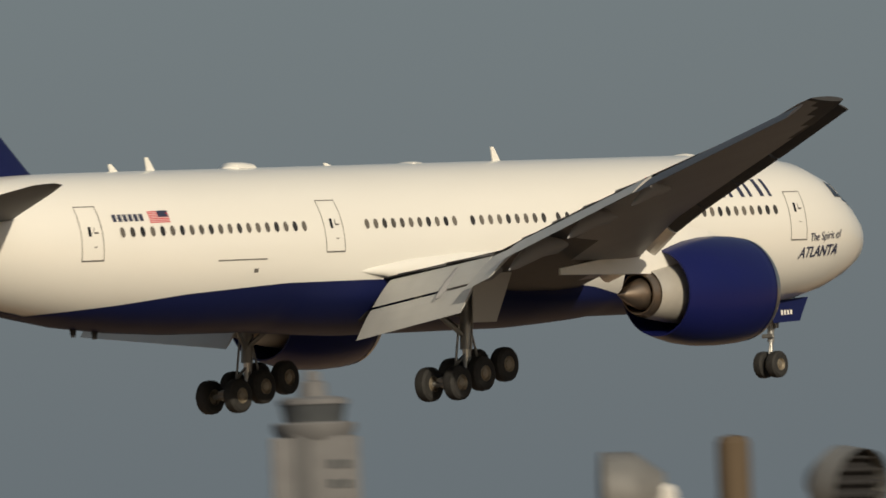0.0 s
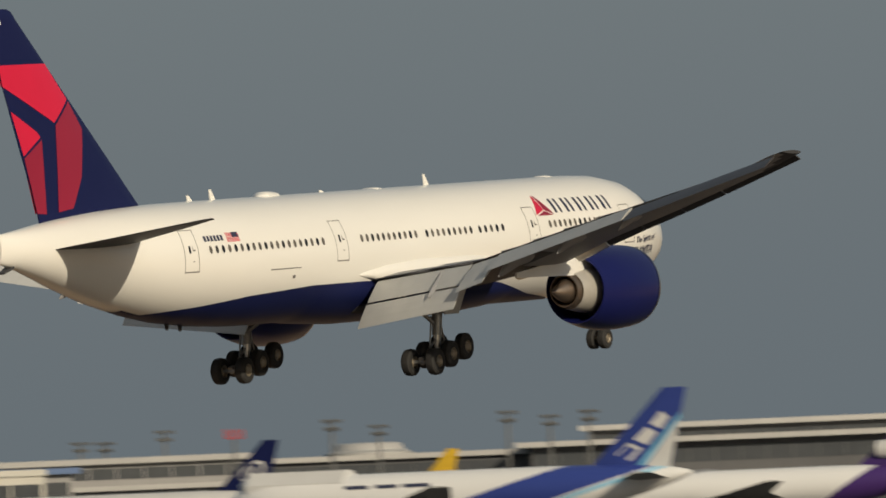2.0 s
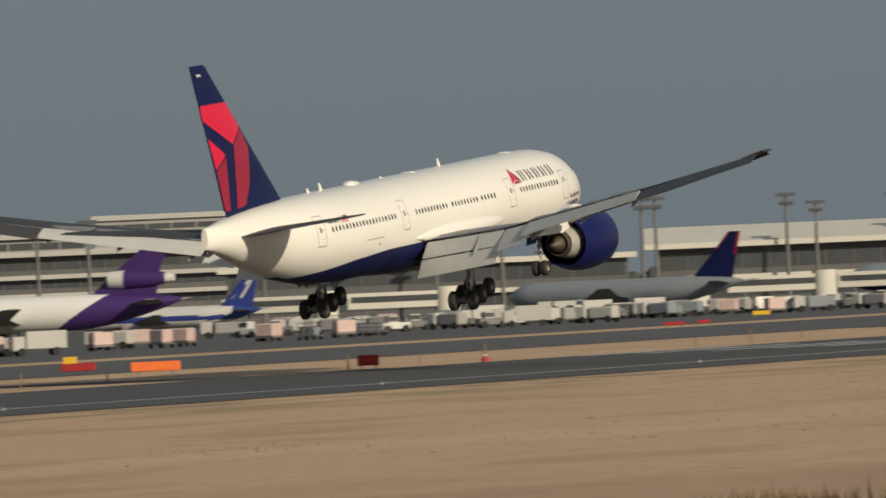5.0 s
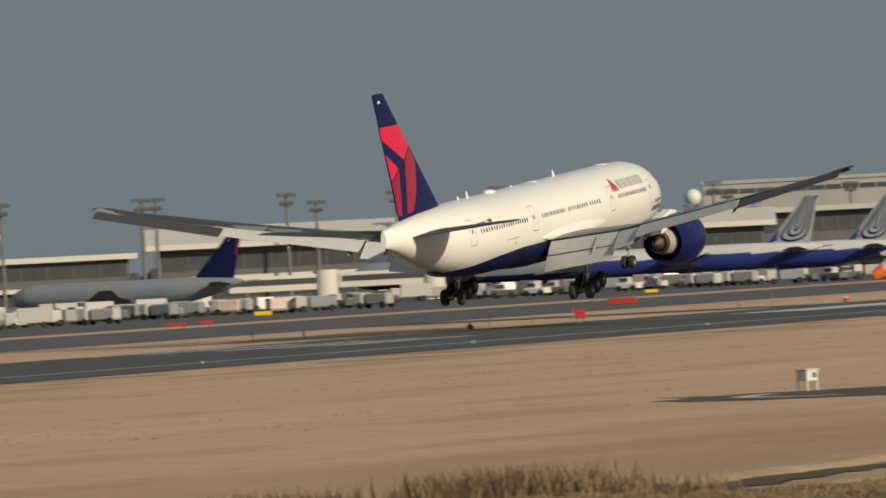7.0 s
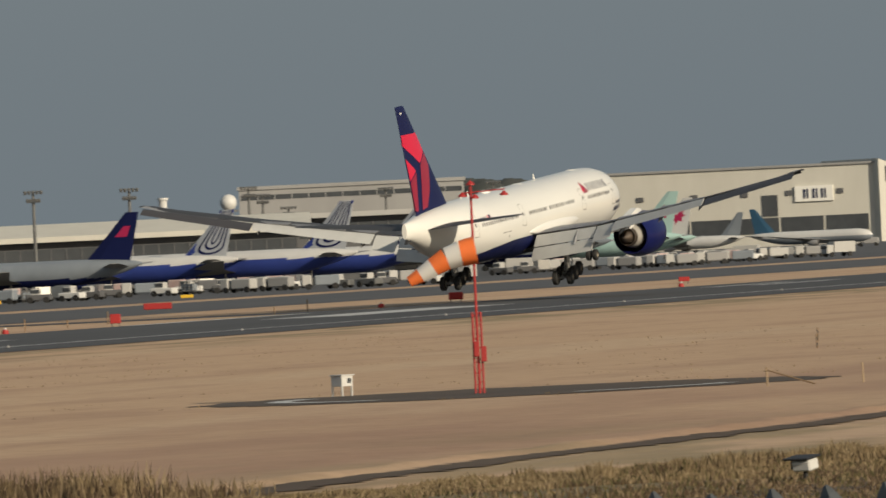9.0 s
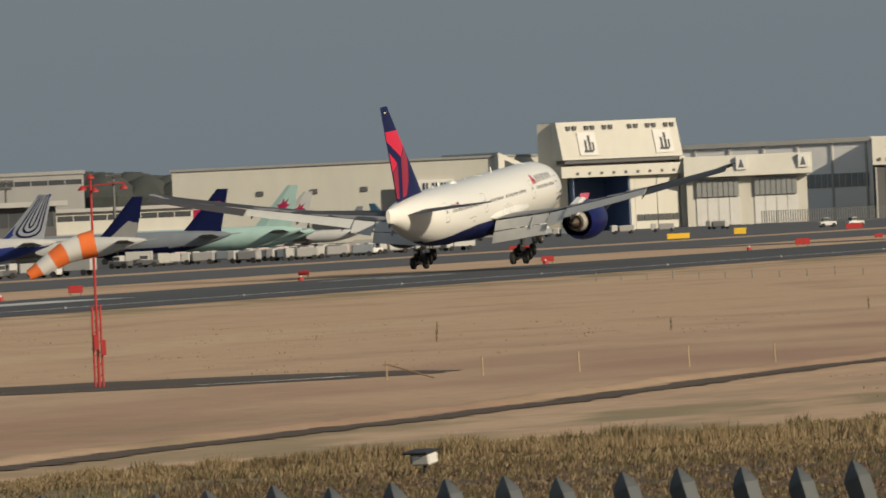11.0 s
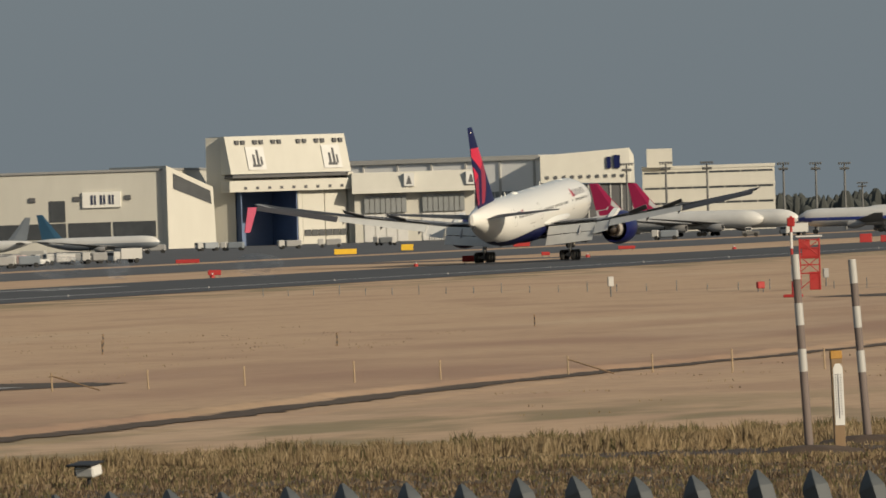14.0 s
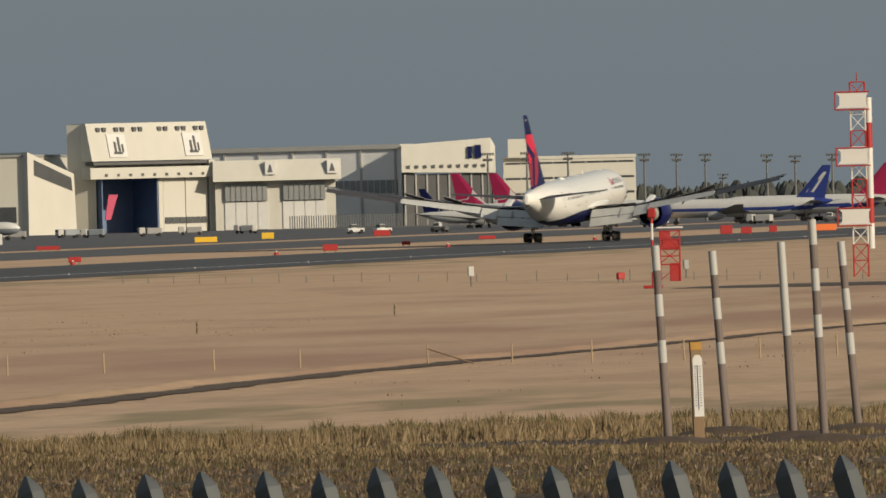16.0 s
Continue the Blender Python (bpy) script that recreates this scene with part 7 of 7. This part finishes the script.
# lights, signs and barriers along the runway and taxiway
def marker_box(x, y, w, h, d, mat, label, name="marker_board", group="", rot=12):
    ob = thing(name, label, "marker board", pose(x, y, 0, 0, 0, rot), group)
    bm = bmesh.new()
    box(bm, (0, 0, 0.25 + h / 2), (w, d, h), bevel=min(0.05, h * 0.1))
    part("board", bm, mat, ob, smooth=False)
    for s in (-0.35, 0.35):
        bm = bmesh.new()
        tube(bm, (s * w, 0, 0), (s * w, 0, 0.3), 0.05, n=8)
        part("leg", bm, POLE, ob)
    return ob


for x, y, w, h in ((-266, 735, 1.5, 0.75), (-266, 912, 0.9, 0.8), (-318, 1106, 2.9, 0.65), (-363, 1096, 2.2, 0.35), (-366, 1115, 1.4, 0.35), (-266, 1395, 1.9, 0.8), (-253, 1640, 1.8, 1.3), (-250, 1640, 1.6, 1.0), (-252, 1680, 1.2, 1.0), (-360, 1660, 3.6, 0.6), (-368, 1980, 3.0, 1.0), (-296, 1680, 2.6, 0.5), (-268, 1035, 1.4, 0.7), (-268, 1250, 1.5, 0.6), (-280, 1180, 1.2, 0.5), (-281, 1530, 1.2, 0.5), (-310, 792, 2.6, 0.6)):
    marker_box(x, y, w, h, 0.3, MASTRED, "red guidance board beside the runway", group="red boards beside the runway")
for x, y, w, h in ((-352, 846, 2.8, 0.45), (-293, 764, 3.6, 0.7), (-246, 1690, 4.4, 1.0)):
    marker_box(x, y, w, h, 0.5, ORANGE, "orange barrier board beside the taxiway", group="orange barriers")
for x, y, w, h in ((-324, 826, 1.1, 0.9), (-428, 1410, 2.4, 0.5), (-382, 1342, 1.6, 0.4), (-374, 1850, 3.8, 0.9), (-385, 1960, 2.2, 1.1), (-400, 1240, 2.0, 0.5)):
    marker_box(x, y, w, h, 0.4, YELLOW, "yellow guidance board beside the taxiway", group="yellow boards beside the taxiway")
for i in range(9):
    x, y = RUNWAY_X - 9.5, 640 + i * 120
    ob = thing("runway_light", "small red-based runway edge lamp", "runway light", pose(x, y, 0), "runway edge lights")
    bm = bmesh.new()
    spin(bm, [(0, 0.28), (0.2, 0.3), (0.34, 0.24), (0.4, 0.06), (0.4, 0.01)], (0, 0, 0), "Z", 12)
    part("lamp_body", bm, MASTRED, ob)
    bm = bmesh.new()
    spin(bm, [(0.38, 0.11), (0.5, 0.11), (0.55, 0.02)], (0, 0, 0), "Z", 10)
    part("lens", bm, OFFWHITE, ob)
for i in range(24):
    ob = thing("edge_lamp", "small white lamp on the near runway edge", "runway light", pose(RUNWAY_X + 33.0, 560 + i * 60, 0.03), "near edge lights")
    bm = bmesh.new()
    spin(bm, [(0, 0.12), (0.08, 0.12), (0.14, 0.07), (0.18, 0.02)], (0, 0, 0), "Z", 10)
    part("lamp_body", bm, GREYWALL, ob)
for i in range(14):
    stake(RUNWAY_X - 12 - (i % 3) * 4, 660 + i * 26, 1.1 if i % 2 else 0.7, WOOD, 0.06, 0.0, "short brown post beside the runway", "brown posts beside the runway")


# ---- ground equipment on the aprons ----
def dolly(kind):
    names = {"cage": ("cargo_dolly", "grey caged cargo dolly on small wheels"), "wrap": ("wrapped_pallet", "wrapped pinkish cargo pallet on a dolly"), "ulv": ("air_container", "dull silver air cargo container on a dolly")}
    nm, lab = names[kind]
    ob = thing(nm, lab, "cargo dolly", None, "cargo dollies on the apron")
    bm = bmesh.new()
    box(bm, (0, 0, 0.45), (2.6, 1.6, 0.14), bevel=0.03)
    part("bed", bm, POLE, ob, smooth=False)
    for x in (-0.95, 0.95):
        for y in (-0.65, 0.65):
            bm = bmesh.new()
            spin(bm, [(-0.1, 0.02), (-0.1, 0.22), (0.1, 0.22), (0.1, 0.02)], (x, y, 0.22), "Y", 12)
            part("wheel", bm, TYRE, ob)
    if kind == "cage":
        bm = bmesh.new()
        for x in (-1.2, -0.4, 0.4, 1.2):
            for y in (-0.7, 0.7):
                tube(bm, (x, y, 0.5), (x, y, 1.9), 0.05, n=6)
        for z in (1.0, 1.45, 1.9):
            for y in (-0.7, 0.7):
                tube(bm, (-1.2, y, z), (1.2, y, z), 0.04, n=6)
        tagged(part("cage", bm, POLE, ob), kind="stuff")
        bm = bmesh.new()
        box(bm, (-0.1, 0, 1.0), (2.0, 1.2, 0.9), bevel=0.1)
        part("load", bm, GREYBLUE, ob, smooth=False)
    elif kind == "wrap":
        bm = bmesh.new()
        box(bm, (0, 0, 1.25), (2.3, 1.5, 1.45), bevel=0.14)
        part("load", bm, bpy.data.materials.get("pink_wrap") or material("pink_wrap", (0.45, 0.30, 0.28), 0.5, grain=0.7, scale=1.0, second=(0.55, 0.50, 0.46)), ob, smooth=False)
    else:
        bm = bmesh.new()
        rings(bm, [[Vector((x, y, z)) for x, y in ((-1.1 * f, -0.75), (1.1, -0.75), (1.1, 0.75), (-1.1 * f, 0.75))] for z, f in ((0.52, 0.7), (0.95, 1.0), (2.0, 1.0))])
        part("container", bm, STEEL, ob, smooth=False)
    return ob


def truck_kind(kind, paint=None):
    ob = thing({"box": "catering_truck", "tug": "tow_tractor", "van": "service_van"}[kind], {"box": "pale high-bodied service truck on the apron", "tug": "low dark grey tow tractor on the apron", "van": "pale service van on the apron"}[kind], "vehicle", None, "service vehicles on the apron")
    bm = bmesh.new()
    if kind == "box":
        box(bm, (0.6, 0, 1.6), (4.2, 2.0, 1.8), bevel=0.05)
    elif kind == "van":
        box(bm, (0.5, 0, 1.2), (3.4, 1.7, 1.4), bevel=0.15)
    else:
        box(bm, (0, 0, 0.75), (3.4, 1.8, 0.8), bevel=0.1)
    part("body", bm, paint or (POLE if kind == "tug" else ROOF if kind == "box" else GREYBLUE), ob, smooth=False)
    bm = bmesh.new()
    box(bm, (-2.3, 0, 1.25), (1.4, 2.0, 1.5), bevel=0.15) if kind != "tug" else box(bm, (-0.4, 0, 1.5), (1.2, 1.5, 0.9), bevel=0.1)
    cab = part("cab", bm, ROOF, ob, smooth=False)
    bm = bmesh.new()
    box(bm, (-2.75, 0, 1.6), (0.55, 1.8, 0.55), bevel=0.03) if kind != "tug" else box(bm, (-0.45, 0, 1.55), (1.24, 1.54, 0.5))
    part("windscreen", bm, PANE, cab, smooth=False)
    for x in (-2.0, 1.6) if kind != "tug" else (-1.1, 1.1):
        for y in (-0.9, 0.9):
            bm = bmesh.new()
            spin(bm, [(-0.14, 0.02), (-0.14, 0.42), (0.14, 0.42), (0.14, 0.02)], (x, y, 0.42), "Y", 14)
            part("wheel", bm, TYRE, ob)
    return ob


rnd = random.Random(21)
kinds = [dolly("cage"), dolly("wrap"), dolly("ulv")]
firsts = set()


def scatter(kinds, spots):
    for x, y in spots:
        k = rnd.choice(kinds)
        m = pose(x, y, 0.02, 0, 0, rnd.uniform(-30, 50))
        if k.name in firsts:
            copy_thing(k, m)
        else:
            firsts.add(k.name)
            k.matrix_world = m


scatter(kinds, [(-432 - 40 * i / 90 + rnd.uniform(-12, 3), 868 + 225 * i / 90 + rnd.uniform(-5, 5)) for i in range(90)])
scatter(kinds[:2], [(-425 + rnd.uniform(-12, 8), 1010 + i * 8) for i in range(22)])
cars = [truck_kind("box"), truck_kind("van", ROOF), truck_kind("tug"), truck_kind("van"), truck_kind("tug", DARKWALL), truck_kind("van", GREYWALL), truck_kind("tug", OFFWHITE)]
spots = []
for b0, b1, dd, n in ((26.0, 21.0, 1170, 20), (20.6, 18.6, 1330, 18), (19.4, 17.2, 1420, 24), (17.2, 14.4, 1540, 24), (14.3, 13.0, 1760, 16), (13.6, 12.5, 1880, 14), (10.8, 8.0, 2250, 8), (12.4, 11.0, 2500, 6)):
    for i in range(n):
        q = site(b0 + (b1 - b0) * (i + rnd.uniform(-0.4, 0.4)) / n, dd + rnd.uniform(-35, 35))
        spots.append((q.x, q.y))
scatter(cars, spots)
spots = []
for b0, b1, dd, n in ((20.6, 17.6, 1400, 26), (17.2, 14.4, 1580, 24), (14.2, 13.0, 1800, 10)):
    for i in range(n):
        q = site(rnd.uniform(b1, b0), dd + rnd.uniform(-30, 40))
        spots.append((q.x, q.y))
scatter(kinds, spots)
for i in range(12):
    x, y = -424 - i * 2.8 + rnd.uniform(-5, 4), 872 + i * 18 + rnd.uniform(-9, 9)
    ob = thing("tipped_post", "white post with an orange-red tip on the apron", "post", pose(x, y, 0), "tipped posts by the dollies")
    bm = bmesh.new()
    tube(bm, (0, 0, 0), (0, 0, 1.7), 0.09, n=8)
    part("shaft", bm, OFFWHITE, ob)
    bm = bmesh.new()
    tube(bm, (0, 0, 1.7), (0, 0, 2.3), 0.15, 0.1, n=8)
    part("tip", bm, MASTRED, ob)

p = site(25.99, 1000)
sg = thing("direction_board", "red board with a white arrow on a grey stand", "sign", pose(p.x, p.y, 0.02, 0, 0, 26))
bm = bmesh.new()
box(bm, (0, 0, 2.6), (2.1, 0.12, 1.1), bevel=0.03)
bd = part("board", bm, MASTRED, sg, smooth=False)
bm = bmesh.new()
prism(bm, [Vector((x_, -0.09, 2.6 + z_)) for x_, z_ in ((-0.7, -0.12), (0.15, -0.12), (0.15, -0.38), (0.75, 0.0), (0.15, 0.38), (0.15, 0.12), (-0.7, 0.12))], (0, 0.02, 0))
part("arrow", bm, OFFWHITE, bd, smooth=False)
for x_ in (-0.8, 0.8):
    bm = bmesh.new()
    tube(bm, (x_, 0.1, 0), (x_, 0.1, 2.9), 0.08, n=8)
    part("stand_leg", bm, POLE, sg)
p = site(9.315, 800)
marker_box(p.x, p.y, 0.55, 0.5, 0.4, MASTRED, "small red box on legs in the dry grass", "equipment_box", rot=30)

# tyre smoke: thin lumpy puffs that leave the wheels at touchdown
SMOKE = bpy.data.materials.new("tyre_smoke")
SMOKE.use_nodes = True
nt = SMOKE.node_tree
nt.nodes.clear()
sm_out, sm_mix, sm_body = nt.nodes.new("ShaderNodeOutputMaterial"), nt.nodes.new("ShaderNodeMixShader"), nt.nodes.new("ShaderNodeMixShader")
sm_clear, sm_face, sm_glow = nt.nodes.new("ShaderNodeBsdfTransparent"), nt.nodes.new("ShaderNodeBsdfDiffuse"), nt.nodes.new("ShaderNodeBsdfTranslucent")
for nd in (sm_face, sm_glow):
    nd.inputs[0].default_value = (0.42, 0.47, 0.54, 1)
tcn, nzn, mrn = nt.nodes.new("ShaderNodeTexCoord"), nt.nodes.new("ShaderNodeTexNoise"), nt.nodes.new("ShaderNodeMapRange")
nzn.inputs["Scale"].default_value = 0.8
nzn.inputs["Detail"].default_value = 5
mrn.inputs[1].default_value, mrn.inputs[2].default_value, mrn.inputs[3].default_value, mrn.inputs[4].default_value = 0.36, 0.72, 0.0, 0.25
sm_body.inputs[0].default_value = 0.5
nt.links.new(tcn.outputs["Object"], nzn.inputs[0])
nt.links.new(nzn.outputs[0], mrn.inputs[0])
nt.links.new(mrn.outputs[0], sm_mix.inputs[0])
nt.links.new(sm_clear.outputs[0], sm_mix.inputs[1])
nt.links.new(sm_face.outputs[0], sm_body.inputs[1])
nt.links.new(sm_glow.outputs[0], sm_body.inputs[2])
nt.links.new(sm_body.outputs[0], sm_mix.inputs[2])
nt.links.new(sm_mix.outputs[0], sm_out.inputs[0])
puffs = []
rnd = random.Random(8)
for i in range(15):
    bm = bmesh.new()
    bmesh.ops.create_icosphere(bm, subdivisions=3, radius=1.0)
    sx, sy, sz = rnd.uniform(1.0, 1.6), rnd.uniform(3.2, 5.2), rnd.uniform(0.9, 1.4)
    for v in bm.verts:
        q = 1 + 0.45 * noise.noise(v.co * 1.3 + Vector((i * 3.1, 0, 0))) + 0.2 * noise.noise(v.co * 3.1 + Vector((0, i * 2.0, 0)))
        v.co = Vector((v.co.x * sx, v.co.y * sy, v.co.z * sz)) * q
    ob = part("smoke_puff", bm, SMOKE)
    ob.visible_shadow = False
    tagged(ob, "thin bluish puff of tyre smoke behind the wheels", "smoke", "puffs of tyre smoke")
    puffs.append((ob, -1 if i < 11 else 1, rnd.random(), rnd.uniform(-1, 1), rnd.random()))


# ---- what moves ----
def motions():
    walk(airliner, [(t, pose(*r)) for t, *r in FLIGHT])
    for sp, at, lift in spoilers:
        flat, up = Matrix.Translation(at) @ pose(0, 0, 0, 6), Matrix.Translation(at) @ pose(0, 0, 0, lift)
        walk(sp, [(0, flat), (11.9, flat), (12.5, up), (16, up)])
    # the wings settle once they stop lifting
    for wing, side in wings:
        root = Vector((side * 2.4, 0, 4.4))
        low = Matrix.Translation(root) @ pose(0, 0, 0, 0, side * 1.5, 0) @ Matrix.Translation(-root)
        walk(wing, [(0, Matrix()), (11.9, Matrix()), (13.0, low), (16, low)])
    for truck, at in trucks:
        tilted, level = Matrix.Translation(at) @ pose(0, 0, 0, 12), Matrix.Translation(at) @ pose(0, 0, 0, -3.3)
        walk(truck, [(0, tilted), (11.8, tilted), (12.4, level), (16, level)])
    # each puff rides in the wheel bay, leaves at touchdown, and drifts apart behind the gear
    for ob, side, a, b, c in puffs:
        rows = [(t, pose(x, y, z + 6.0, 0, 0, -3.3)) for t, x, y, z, *_ in FLIGHT if t < 11.8]
        x0, y0 = RUNWAY_X + side * 5.5, 1240.0 + 22.0 * a
        rows += [(12.0, pose(x0, 1232.0, 3.2, 0, 0, 20 * b)), (12.3, pose(x0 + b * 1.5, y0 - 24 * c, 1.1 + c, 0, 0, 50 * b)), (12.8, pose(x0 - 2 + b * 5, y0 + 12 - 44 * c, 1.6 + 3 * c, 0, 0, 70 * b)),
                 (13.6, pose(x0 - 9 + b * 14, y0 + 10 - 120 * c, 1.1 + 1.8 * c, 0, 0, 60 * b)), (14.4, pose(x0 - 14 + b * 18, y0 - 150 - 90 * c, 1.2 + 2.0 * c, 0, 0, 70 * b)), (16.0, pose(x0 - 30 + b * 30, y0 - 420 - 200 * c, 1.3 + 2.6 * c, 0, 0, 85 * b))]
        walk(ob, rows)


motions()
